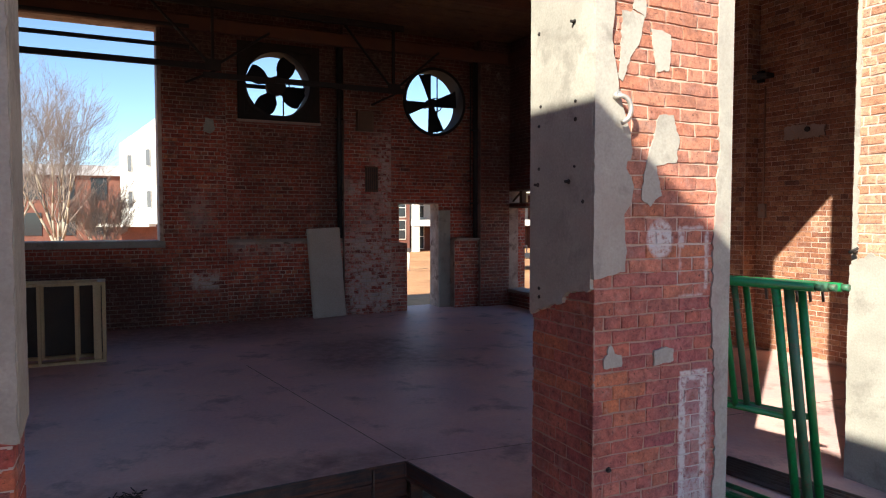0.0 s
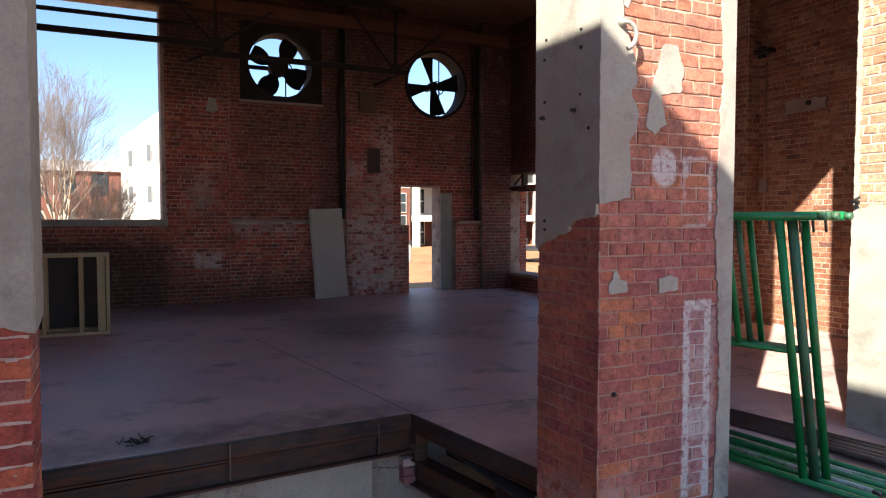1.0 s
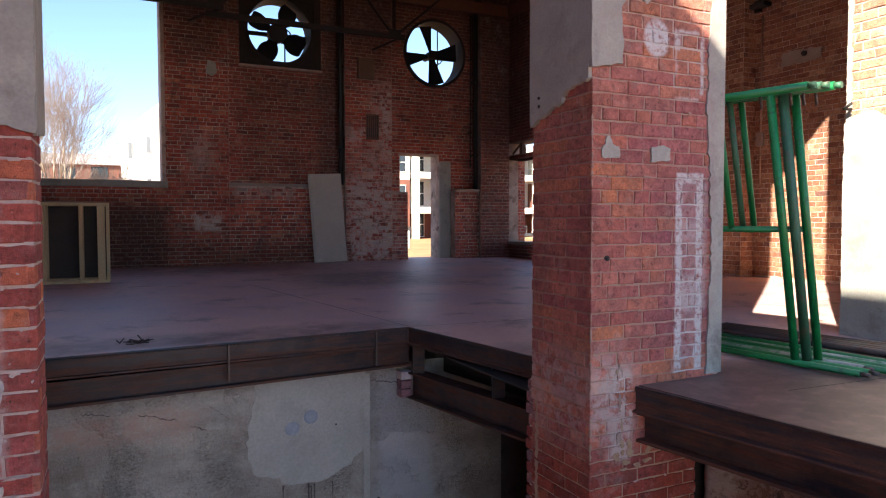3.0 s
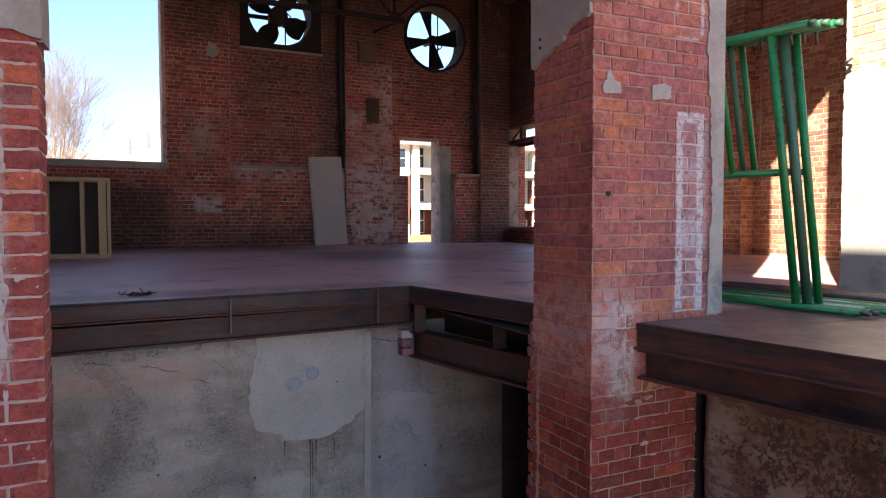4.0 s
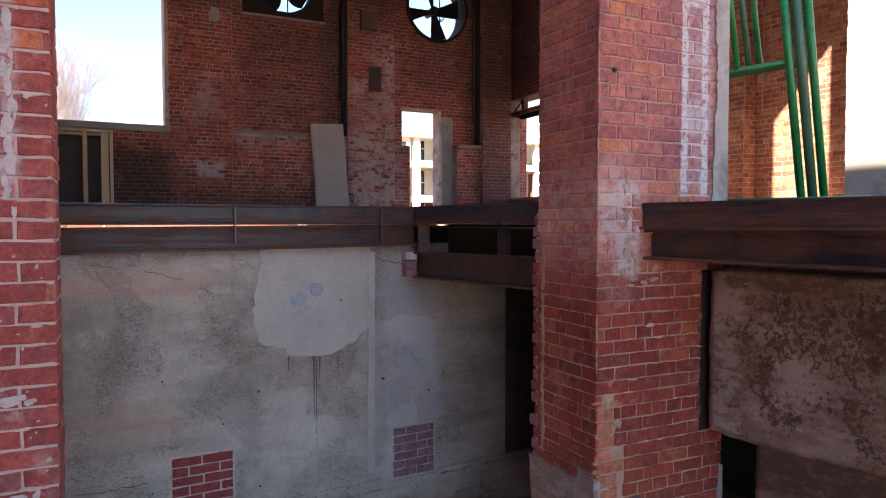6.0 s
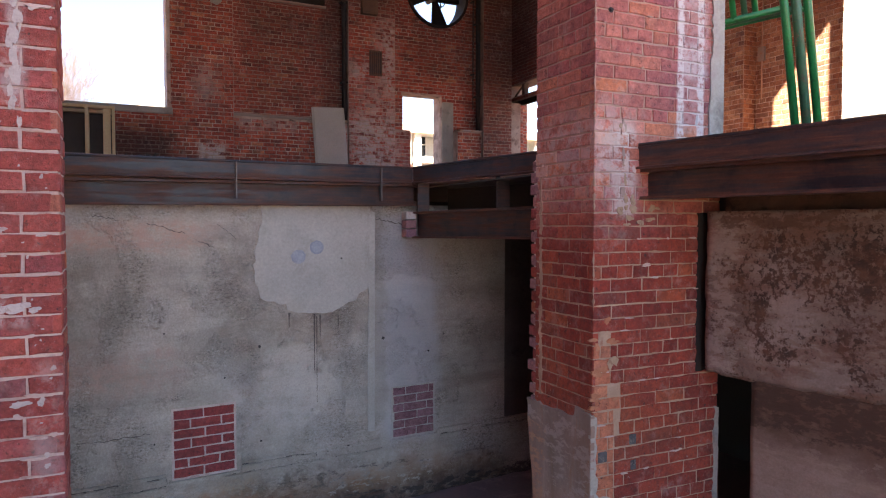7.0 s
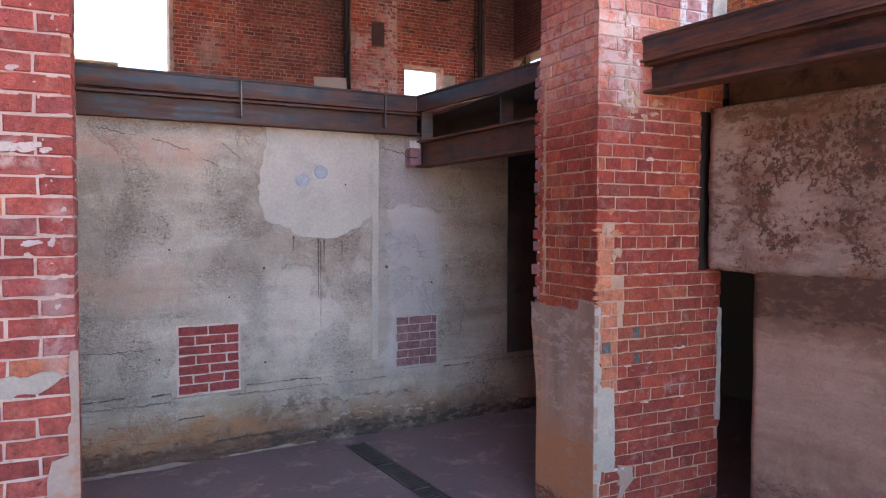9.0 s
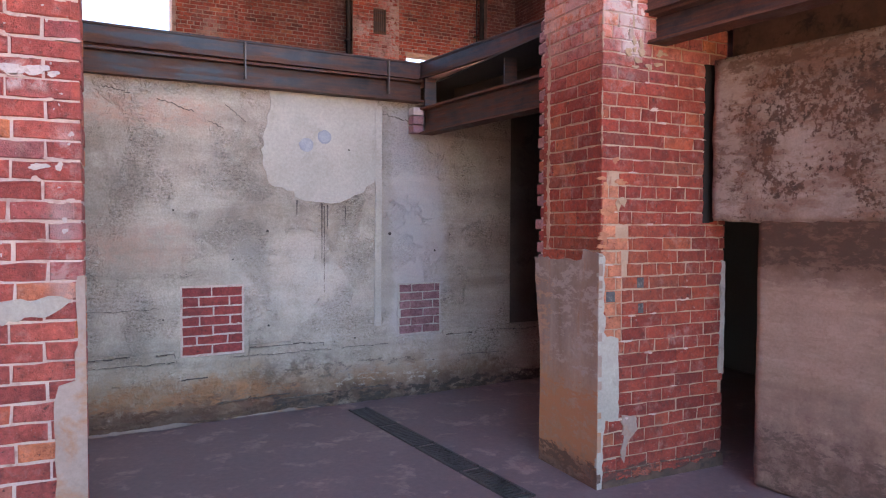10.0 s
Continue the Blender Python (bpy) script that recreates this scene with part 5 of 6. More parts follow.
bolt((0.176, FRONT_Y - 0.004, 0.60), (0, -1, 0), 0.012, 0.015, "anchor_bolt", "round steel stud in the brick face")
# bent conduit elbow
elbow = holder("conduit_elbow", label="broken galvanised conduit elbow sticking out of the pier", category="conduit")
path = [(0.178, FRONT_Y - 0.01, 2.428), (0.178, FRONT_Y - 0.05, 2.428)]
for k in range(13):
    a = math.radians(100 - 15 * k)
    path.append((0.185 + 0.048 * math.cos(a), FRONT_Y - 0.055 - 0.02 * math.sin(math.pi * k / 12), 2.36 + 0.064 * math.sin(a)))
part("bend", swept(path, 0.012, 10), M_GALV, elbow)
part("collar", tube((0.178, FRONT_Y - 0.02, 2.425), (0.178, FRONT_Y - 0.055, 2.43), 0.019, 12), M_GALV, elbow)

# ---- pit wall: patch, bands, bricks, drain ----
pit = bpy.data.objects["wall_pit"]


def on_pit(name, outline, thick, seed, material, step=0.04, amount=0.012, label=""):
    return part(name, sheet(ragged(outline, step, amount, seed), (0, PITWALL_Y, 0), (1, 0, 0), (0, -1, 0), thick), material, pit, label)


on_pit("cement_patch", [(-1.19, -0.36, 0.2), (-1.18, -0.47, 1), (-1.225, -0.63, 1), (-1.247, -0.84, 1), (-1.19, -1.04, 1), (-1.02, -1.10, 1), (-0.96, -1.16, 1), (-0.80, -1.18, 1), (-0.63, -1.17, 1), (-0.45, -1.08, 1), (-0.31, -0.95, 1), (-0.325, -0.42, 0.6), (-0.33, -0.36, 0.2)],
       0.006, 1, M_CONC_PATCH, label="smooth pale cement patch")
on_pit("cement_band", [(-0.345, -0.40, 0.3), (-0.29, -0.40, 0.3), (-0.30, -2.15, 0.6), (-0.355, -2.15, 0.6)], 0.010, 2, M_CONC_PATCH, amount=0.006)
for cx, cz in ((-0.913, -0.743), (-0.769, -0.675)):
    on_pit("paint_blot", [(cx + 0.056 * math.cos(a), cz + 0.052 * math.sin(a), 1) for a in [k * 0.2618 for k in range(24)]], 0.0085, int(cx * 1000), M_BLUE, 0.02, 0.0025, "faded blue paint blot")
    on_pit("paint_blot", [(cx + 0.044 * math.cos(a), cz + 0.040 * math.sin(a), 1) for a in [k * 0.2618 for k in range(24)]], 0.0092, int(cx * 1000), M_BLUE_P, 0.02, 0.0025, "faded blue paint blot")
for lo, hi in (((-1.808, -2.262), (-1.392, -1.785)), ((-0.137, -2.234), (0.24, -1.828))):
    part("mortar_panel", box((lo[0] - 0.01, PITWALL_Y - 0.005, lo[1] - 0.01), (hi[0] + 0.01, PITWALL_Y + 0.02, hi[1] + 0.01)), M_MORTAR if lo[0] < -1 else M_CONC_PATCH, pit)
HOLES = ((-1.208, -1.393, 0.010), (-1.203, -2.089, 0.008), (-0.219, -1.412, 0.012), (-1.458, -1.595, 0.006), (-1.857, -1.247, 0.007), (-0.572, -0.763, 0.008), (-1.93, -2.0, 0.006), (0.194, -1.553, 0.008))
# cracks and ledge lines in the concrete
rng = random.Random(5)
for x0, z0, x1, zb, w in ((-2.4, -1.93, -1.95, -1.92, 0.003), (-1.95, -0.49, -1.72, -0.56, 0.006), (-0.30, -0.45, -0.05, -0.50, 0.007), (-2.3, -0.44, -2.12, -0.47, 0.004), (-1.50, -0.50, -1.36, -0.60, 0.004), (-1.62, -0.62, -1.52, -0.66, 0.004)):
    n = 14
    pts = [(x0 + (x1 - x0) * k / n + rng.uniform(-0.006, 0.006), z0 + (zb - z0) * k / n + rng.uniform(-0.008, 0.008)) for k in range(n + 1)]
    vertical = abs(zb - z0) > abs(x1 - x0)
    out = [(a, b, 0) for a, b in pts] + [(a + (w * rng.uniform(0.3, 1) if vertical else 0), b - (0 if vertical else w * rng.uniform(0.3, 1)), 0) for a, b in pts[::-1]]
    part("crack", sheet([(a, b) for a, b, _ in out], (0, PITWALL_Y, 0), (1, 0, 0), (0, -1, 0), 0.0068), M_SEAM, pit)


def footing():
    """The rough lower lifts of the pit wall: cold joints eroded into grooves, the foot washed out."""
    bm = bmesh.new()
    rows, nx = 92, 420
    joints = ((-9, -0.52, -2.243, 0.9), (-9, -0.25, -2.302, 0.6), (0.15, 0.83, -2.462, 0.7), (0.30, 3.0, -2.269, 0.8), (-2.3, -1.05, -2.612, 1.4), (-1.1, -0.25, -2.640, 1.3), (-1.83, -1.64, -2.430, 1.2))
    grid, cut = [], set()
    for i in range(nx + 1):
        x = -4.0 + 6.2 * i / nx
        col = []
        top = -2.275 if -1.85 < x < -1.35 else -2.248 if -0.17 < x < 0.27 else -2.215
        for k in range(rows + 1):
            f = k / rows
            z = PIT_Z + (top - PIT_Z) * f
            v = Vector((x * 2.2, 0.7, z * 7.0))
            d = 0.013 + 0.006 * noise.noise(v) + 0.005 * noise.noise(v * 3.1) + 0.003 * noise.noise(v * 9)
            low = max(0.0, 1 - f / 0.36)
            d += low * (0.016 + 0.030 * noise.noise(Vector((x * 1.7, 5.0, z * 17))) + 0.022 * noise.noise(Vector((x * 9, 2.0, z * 30))))
            for x0, x1, zj, deep in joints:
                if x0 < x < x1:
                    zw = zj + 0.012 * noise.noise(Vector((x * 3.3, zj * 40, 0))) + 0.006 * noise.noise(Vector((x * 13, zj * 40, 2)))
                    if abs(z - zw) < 0.0045 * deep and noise.noise(Vector((x * 2.1, zj * 9, 4))) > -0.28:
                        d -= 0.016
                        cut.add((i, k))
            if k == rows:
                d = 0.0
            col.append(bm.verts.new((x, PITWALL_Y - max(d, 0.0012), z)))
        grid.append(col)
    for i, (a, b) in enumerate(zip(grid, grid[1:])):
        for k in range(rows):
            f = bm.faces.new((a[k], b[k], b[k + 1], a[k + 1]))
            f.material_index = 1 if (i, k) in cut else 0
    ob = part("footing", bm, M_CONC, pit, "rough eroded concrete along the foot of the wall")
    ob.data.materials.append(M_SEAM)


footing()
return_wall = wall("wall_pit_return", (0.965, PITWALL_Y + 0.10, 0), (1, 0, 0), (0, -1, 0), 1.3, PIT_Z, -0.2, 0.3, M_CONC_SHADE, label="end of the pit wall, darkened in colour for the shade there")
for hx, hz, hr in HOLES:
    on_pit("hole", [(hx + hr * math.cos(a), hz + hr * math.sin(a), 1) for a in [k * 0.7854 for k in range(8)]], 0.0065, int(hx * 1000), M_CRACK, 0.02, 0.002, "dark hole in the concrete")
for k, (dx, top, end, w) in enumerate(((-0.790, -1.18, -1.62, 0.006), (-0.772, -1.20, -1.86, 0.004), (-0.745, -1.19, -1.38, 0.005), (-0.985, -1.16, -1.27, 0.008), (-0.60, -1.20, -1.34, 0.004))):
    on_pit("drip", [(dx - w * 0.4, end, 0.3), (dx, end, 0.3), (dx + w, top, 0.3), (dx - w, top, 0.3)], 0.0018 + 0.0003 * k, k, M_SEAM, 0.025, 0.005, "dark drip stain")



def drain_grate(y, length):
    th = holder("drain_grate", (-0.60, y, PIT_Z), 0.0, label="slotted cast iron trench drain grate", category="drain grate", group="trench drain grates")
    for sx in (-0.075, 0.06):
        part("frame", box((sx, -length, 0.0), (sx + 0.015, 0, 0.012)), M_GRATE, th)
    n = int(length / 0.03)
    for k in range(n):
        part("bar", box((-0.06, -length + 0.03 * k + 0.004, 0.001), (0.06, -length + 0.03 * k + 0.018, 0.009)), M_GRATE, th)
    part("channel", box((-0.06, -length, 0.0005), (0.06, 0, 0.0012)), M_CRACK, th)
    return th


for k in range(4):
    y = -0.15 - 0.50 * k
    th = drain_grate(y, 0.485)
    th.location.x = -0.575 + 0.0575 * k
    th.rotation_euler.z = radians(6.6)
bm = bmesh.new()
rng = random.Random(6)
rows = []
for k in range(121):
    x = -4.9 + 4.5 * k / 120
    w = 0.055 + 0.016 * math.sin(5.3 * x) + 0.012 * math.sin(13 * x + 1) + rng.uniform(-0.014, 0.014)
    w *= 1.0 if x < -2.0 else max(0.12, 1.0 - (x + 2.0) * 0.55)
    rows.append([bm.verts.new((x, PITWALL_Y + 0.01, PIT_Z + 0.03)), bm.verts.new((x, PITWALL_Y - w, PIT_Z + 0.004))])
for a, b in zip(rows, rows[1:]):
    bm.faces.new((a[0], a[1], b[1], b[0]))
fillet = tagged(part("cement_fillet", bm, M_PLASTER_D), "pale cement fillet along the foot of the pit wall", "cement fillet", kind="structure")
# ---- hall: trims of the far wall ----
tagged(part("window_sill", box((-6.8, FAR_Y - 0.05, 1.355), (-1.26, REC_Y + 0.42, 1.468), 0.01), M_PLASTER), "cracked grey concrete sill of the large window", "sill", kind="structure")
tagged(part("trim_window", box((-1.348, FAR_Y - 0.012, 1.468), (-1.285, FAR_Y + 0.06, 5.05), 0.006), M_MORTAR_D), "worn cement edge of the window opening", "trim", kind="structure")
tagged(part("door_jamb", box((3.925, REC_Y - 0.05, -0.02), (4.175, REC_Y + 0.41, 2.0), 0.012), M_PLASTER), "pale concrete jamb of the doorway", "door jamb", kind="structure")
tagged(part("ledge", box((-0.25, FAR_Y + 0.03, 1.42), (1.835, REC_Y, 1.47), 0.01), M_PLASTER_D), "cement-capped ledge under the recessed panel", "ledge", kind="structure")
tagged(part("ledge_door", box((4.20, FAR_Y + 0.03, 1.40), (4.735, REC_Y, 1.44), 0.01), M_PLASTER_D), "cement-capped ledge beside the doorway", "ledge", kind="structure")
tagged(part("sill_side", box((CORNER_X - 0.03, 5.8, 0.30), (CORNER_X + 0.43, 7.6, 0.362), 0.008), M_PLASTER_D), "cement sill of the side window", "sill", kind="structure")
tagged(part("patch_plaster", sheet(ragged([(-0.63, 3.32, 1), (-0.50, 3.28, 1), (-0.45, 3.36, 1), (-0.47, 3.52, 1), (-0.60, 3.56, 1)], 0.04, 0.012, 3), (0, FAR_Y, 0), (1, 0, 0), (0, -1, 0), 0.014), M_PLASTER), "grey plaster spot on the brick pilaster", "plaster", kind="structure")
# wall box and louvred vent on the middle pilaster
wb = holder("wall_box", label="old wooden switch box on the brick pilaster", category="switch box")
part("body", box((2.08, FAR_Y - 0.10, 3.47), (2.40, FAR_Y, 3.84), 0.008), M_PANELW, wb)
part("door", box((2.11, FAR_Y - 0.115, 3.50), (2.37, FAR_Y - 0.10, 3.81), 0.006), M_PANELW, wb)
gv = holder("wall_vent", label="rusty slotted iron vent in the pilaster", category="vent")
part("frame", box((2.25, FAR_Y - 0.02, 2.34), (2.51, FAR_Y, 2.82), 0.006), M_PANELW, gv)
for k in range(6):
    part("slat", box((2.265 + 0.04 * k, FAR_Y - 0.035, 2.37), (2.285 + 0.04 * k, FAR_Y - 0.015, 2.79), 0.003), M_STEEL, gv)
# first upright is added for the shadow edge beside the middle pilaster
for x, y, r, z0, z1 in ((1.785, FAR_Y + 0.10, 0.045, 1.47, 5.2), (4.70, FAR_Y + 0.16, 0.05, 1.44, 5.1), (4.60, FAR_Y + 0.2, 0.012, 1.9, 5.0)):
    th = holder("wall_upright", label="dark pipe-shaped upright in the wall recess", category="pipe", group="wall pipes")
    part("pipe", tube((x, y, z0), (x, y, z1), r, 12), M_IRON, th)
    for zz in (z0 + 0.7, z0 + 2.2):
        part("bracket", box((x - r - 0.01, y - r - 0.004, zz), (x + r + 0.01, y + 0.1, zz + 0.03)), M_IRON, th)
# broken frame over the side window
wf = holder("window_frame", label="broken brick and timber remains over the side window", category="window frame")
part("mullion", box((CORNER_X + 0.05, 7.0, 2.06), (CORNER_X + 0.15, 7.1, 2.45)), M_PANELW, wf)
part("head", box((CORNER_X + 0.02, 5.7, 2.06), (CORNER_X + 0.35, 7.6, 2.15)), M_PANELW, wf)
bm = bmesh.new()
add_tube(bm, (CORNER_X + 0.1, 7.48, 2.17), (CORNER_X + 0.1, 7.12, 2.38), 0.025, 6)
part("brace", bm, M_PANELW, wf)


# ---- fans ----
def fan(c, r, turn, hub, blade, wheel_dx, paddle, label):
    x, z = c
    y = REC_Y + 0.18
    th = holder("wall_fan", (x, y, z), label=label, category="fan", group="round wall fans")
    bm = bmesh.new()
    n = 48
    for i in range(n):
        a, b = 2 * math.pi * i / n, 2 * math.pi * (i + 1) / n
        q = []
        for rr, yy in ((r + 0.03, -0.235), (r - 0.025, -0.235), (r - 0.025, 0.225), (r + 0.03, 0.225)):
            q.append([bm.verts.new((rr * math.cos(w), yy, rr * math.sin(w))) for w in (a, b)])
        for k in range(4):
            l = (k + 1) % 4
            bm.faces.new((q[k][0], q[k][1], q[l][1], q[l][0]))
    bmesh.ops.remove_doubles(bm, verts=bm.verts, dist=1e-5)
    bmesh.ops.recalc_face_normals(bm, faces=bm.faces)
    part("ring", bm, M_BLACKIRON, th)
    part("hub", tube((0, -0.10, 0), (0, 0.10, 0), hub, 20), M_BLACKIRON, th)
    part("motor", tube((0.0, 0.05, 0), (0, 0.30, 0), hub * 0.75, 16), M_BLACKIRON, th)
    for k in range(4):
        a = turn + k * math.pi / 2
        bm = bmesh.new()
        rows = 11
        for i in range(rows):
            f = i / (rows - 1)
            rr = hub * 0.8 + (r * 0.90 - hub * 0.8) * f
            w = blade * (max(0.26, 1 - abs((f - 0.62) / 0.52) ** 2.4) ** 0.5 if paddle else 0.32 + 0.68 * f)
            tw = math.radians(34 - 18 * f)
            for s in (-1, 1):
                bm.verts.new((s * w * math.cos(tw), s * w * math.sin(tw), rr))
        bm.verts.ensure_lookup_table()
        for i in range(rows - 1):
            bm.faces.new([bm.verts[j] for j in (2 * i, 2 * i + 1, 2 * i + 3, 2 * i + 2)])
        bmesh.ops.solidify(bm, geom=bm.faces[:], thickness=0.012)
        bmesh.ops.rotate(bm, verts=bm.verts, cent=(0, 0, 0), matrix=Matrix.Rotation(a, 3, "Y"))
        part("blade", bm, M_BLACKIRON, th)
    part("bar", box((-r, 0.13, -0.035), (r, 0.18, 0.035)), M_BLACKIRON, th)
    part("stay", tube((wheel_dx, 0.15, -r), (wheel_dx, 0.15, r), 0.014, 8), M_BLACKIRON, th)
    # handwheel
    bm = bmesh.new()
    prev = None
    for k in range(17):
        a = 2 * math.pi * k / 16
        q = Vector((wheel_dx + 0.14 * math.cos(a), 0.22, 0.02 + 0.14 * math.sin(a)))
        if prev is not None:
            add_tube(bm, prev, q, 0.012, 6)
        prev = q
    for k in range(3):
        a = k * math.pi / 3
        d = Vector((math.cos(a), 0, math.sin(a))) * 0.14
        add_tube(bm, Vector((wheel_dx, 0.22, 0.02)) - d, Vector((wheel_dx, 0.22, 0.02)) + d, 0.008, 5)
    part("handwheel", bm, M_BLACKIRON, th)
    return th


fan(FAN1[:2], FAN1[2], math.radians(28), 0.17, 0.19, 0.17, True, "black iron wall fan with four broad blades")
fan(FAN2[:2], FAN2[2], math.radians(-12), 0.085, 0.17, 0.22, False, "black iron wall fan with four flat blades and motor")
# square iron plate round the first fan
plate = holder("fan_plate", label="soot-black square plate round the fan opening", category="plate")
for lo, hi in (((-0.72, -0.66), (-0.60, 0.72)), ((0.62, -0.66), (0.76, 0.72)), ((-0.60, -0.66), (0.62, -0.56)), ((-0.60, 0.60), (0.62, 0.72))):
    part("board", box((FAN1[0] + lo[0], REC_Y - 0.05, FAN1[1] + lo[1]), (FAN1[0] + hi[0], REC_Y - 0.012, FAN1[1] + hi[1]), 0.004), M_PLATE, plate)
bm = bmesh.new()
for sx in (-1, 1):
    for sz in (-1, 1):
        vs = []
        for k in range(9):
            a = math.pi / 2 * k / 8
            vs.append((sx * 0.61 * math.cos(a), sz * 0.61 * math.sin(a)))
        poly = [(sx * 0.64, 0)] + [(sx * 0.64, sz * 0.64), (0, sz * 0.64)] + vs[::-1]
        fr = [bm.verts.new((FAN1[0] + a, REC_Y - 0.02, FAN1[1] + b)) for a, b in poly]
        f = bm.faces.new(fr)
        bmesh.ops.triangulate(bm, faces=[f])
bmesh.ops.recalc_face_normals(bm, faces=bm.faces)
bmesh.ops.solidify(bm, geom=bm.faces[:], thickness=0.01)
part("corner_board", bm, M_PLATE, plate)
tagged(part("ledge_fan", box((FAN1[0] - 0.74, REC_Y - 0.07, FAN1[1] - 0.70), (FAN1[0] + 0.78, REC_Y, FAN1[1] - 0.66), 0.006), M_PLASTER_D), "thin ledge under the fan plate", "ledge", kind="structure")

# ---- roof members ----
for y0, z0, h in ((FAR_Y - 0.12, 4.98, 0.22),):
    th = holder("roof_ledger", label="reddish-brown ledger beam along the far wall", category="beam", group="roof beams")
    part("timber", box((-9.0, y0, z0), (CORNER_X, y0 + 0.12, z0 + h), 0.01), M_ROOFBEAM, th)
th = holder("roof_ledger", label="reddish-brown ledger beam along the side wall", category="beam", group="roof beams")
part("timber", box((CORNER_X - 0.12, 3.2, 4.98), (CORNER_X, FAR_Y - 0.12, 5.2), 0.01), M_ROOFBEAM, th)
for y in (0.2, 2.4, 4.5):
    th = holder("roof_beam", label="dark timber roof beam under the deck", category="beam", group="roof beams")
    part("timber", box((-9.0, y, ROOF_Z - 0.30), (6.3, y + 0.2, ROOF_Z), 0.01), M_ROOFBEAM, th)


def truss(y, x0, x1, zb, zt):
    th = holder("roof_truss", label="dark steel angle truss under the roof", category="truss", group="roof trusses")
    part("bottom_chord", box((x0, y - 0.035, zb - 0.045), (-0.62, y + 0.035, zb + 0.045), 0.006), M_BLACKIRON, th)
    part("bottom_chord", box((-0.70, y - 0.03, zb - 0.175), (x1, y + 0.03, zb - 0.085), 0.006), M_BLACKIRON, th)
    part("top_chord", box((x0, y - 0.04, zt - 0.05), (x1, y + 0.04, zt + 0.05), 0.006), M_BLACKIRON, th)
    part("tie_rod", tube((x0, y + 0.02, zb + 0.29), (-0.9, y + 0.02, zb + 0.29), 0.035, 8), M_BLACKIRON, th)
    part("tie_rod", tube((x0, y + 0.02, zb + 0.61), (-0.9, y + 0.02, zb + 0.61), 0.03, 8), M_BLACKIRON, th)
    xs = [-0.55, 2.55]
    z0 = zb
    for x in xs:
        zb = z0 if x < 0 else z0 - 0.13
        part("post", box((x - 0.02, y - 0.03, zb), (x + 0.02, y + 0.03, zt)), M_BLACKIRON, th)
        for dx in (-0.95, 0.9):
            bm = bmesh.new()
            add_tube(bm, (x, y, zb), (x + dx, y, zt - 0.35 if dx > 0 else zt), 0.022, 6)
            part("diagonal", bm, M_BLACKIRON, th)
        bm = bmesh.new()
        add_tube(bm, (x + 0.08, y, zb - 0.03), (x - 0.42, y, zb - 0.30 + 0.02), 0.02, 6)
        part("knee_brace", bm, M_BLACKIRON, th)
        part("gusset", box((x - 0.12, y - 0.045, zb - 0.06), (x + 0.12, y - 0.035, zb + 0.12)), M_BLACKIRON, th)
    return th


truss(6.7, -9.0, 2.75, 4.26, 5.25)
# purlin planks of the deck, in the ceiling's own mesh
bm = bmesh.new()
rng = random.Random(3)
y = FRONT_Y
while y < 7.6:
    w = rng.uniform(0.13, 0.15)
    add_box(bm, (-9.2, y, ROOF_Z - rng.uniform(0.018, 0.026)), (6.3, y + w - 0.008, ROOF_Z + 0.01))
    y += w
bm.from_mesh(bpy.data.objects["ceiling"].data)
bm.to_mesh(bpy.data.objects["ceiling"].data)
bm.free()


# ---- loose things in the hall ----
def stud_frame():
    """Open framed box of new lumber with dark sheathing behind."""
    th = holder("framed_crate", (-2.14, 4.86, floor_z(4.9)), 0.0, label="open box frame of new pale lumber", category="wooden frame")
    W, D, H = 1.9, 0.42, 1.03
    for y in (0.0, D):
        part("top_plate", box((-W, y, H - 0.038), (0, y + 0.09, H), 0.003), M_LUMBER, th)
        part("bottom_plate", box((-W, y, 0), (0, y + 0.09, 0.038), 0.003), M_LUMBER, th)
        for x in (0.0, -0.31, -0.72, -1.13, -1.54, -W + 0.04):
            part("stud", box((x - 0.038, y, 0.038), (x, y + 0.09, H - 0.038), 0.003), M_LUMBER, th)
    for z in (0.0, H - 0.038):
        part("end_rail", box((-0.09, 0.09, z), (0, D, z + 0.038), 0.003), M_LUMBER, th)
    part("corner_post", box((-0.14, 0.03, 0.038), (-0.05, 0.12, H - 0.038), 0.003), M_LUMBER, th)
    part("back_panel", box((-W, D + 0.09, 0), (0, D + 0.10, H)), M_PANEL, th, "dark sheathing panel")
    return th


stud_frame()
board = holder("drywall_board", label="pale gypsum board sheets leaning on the brick wall", category="board")
for k in range(2):
    lean = math.degrees(math.atan2(0.20, 1.62))
    bm = box((0, 0, 0), (0.585, 0.013, 1.63), 0.002)
    ob = part("sheet", bm, M_BOARD, board)
    ob.matrix_world = pose(1.215 - 0.03 * k, 7.205 + 0.022 * k, floor_z(7.2) + 0.002, -lean * 0.75, -2.6, 0)


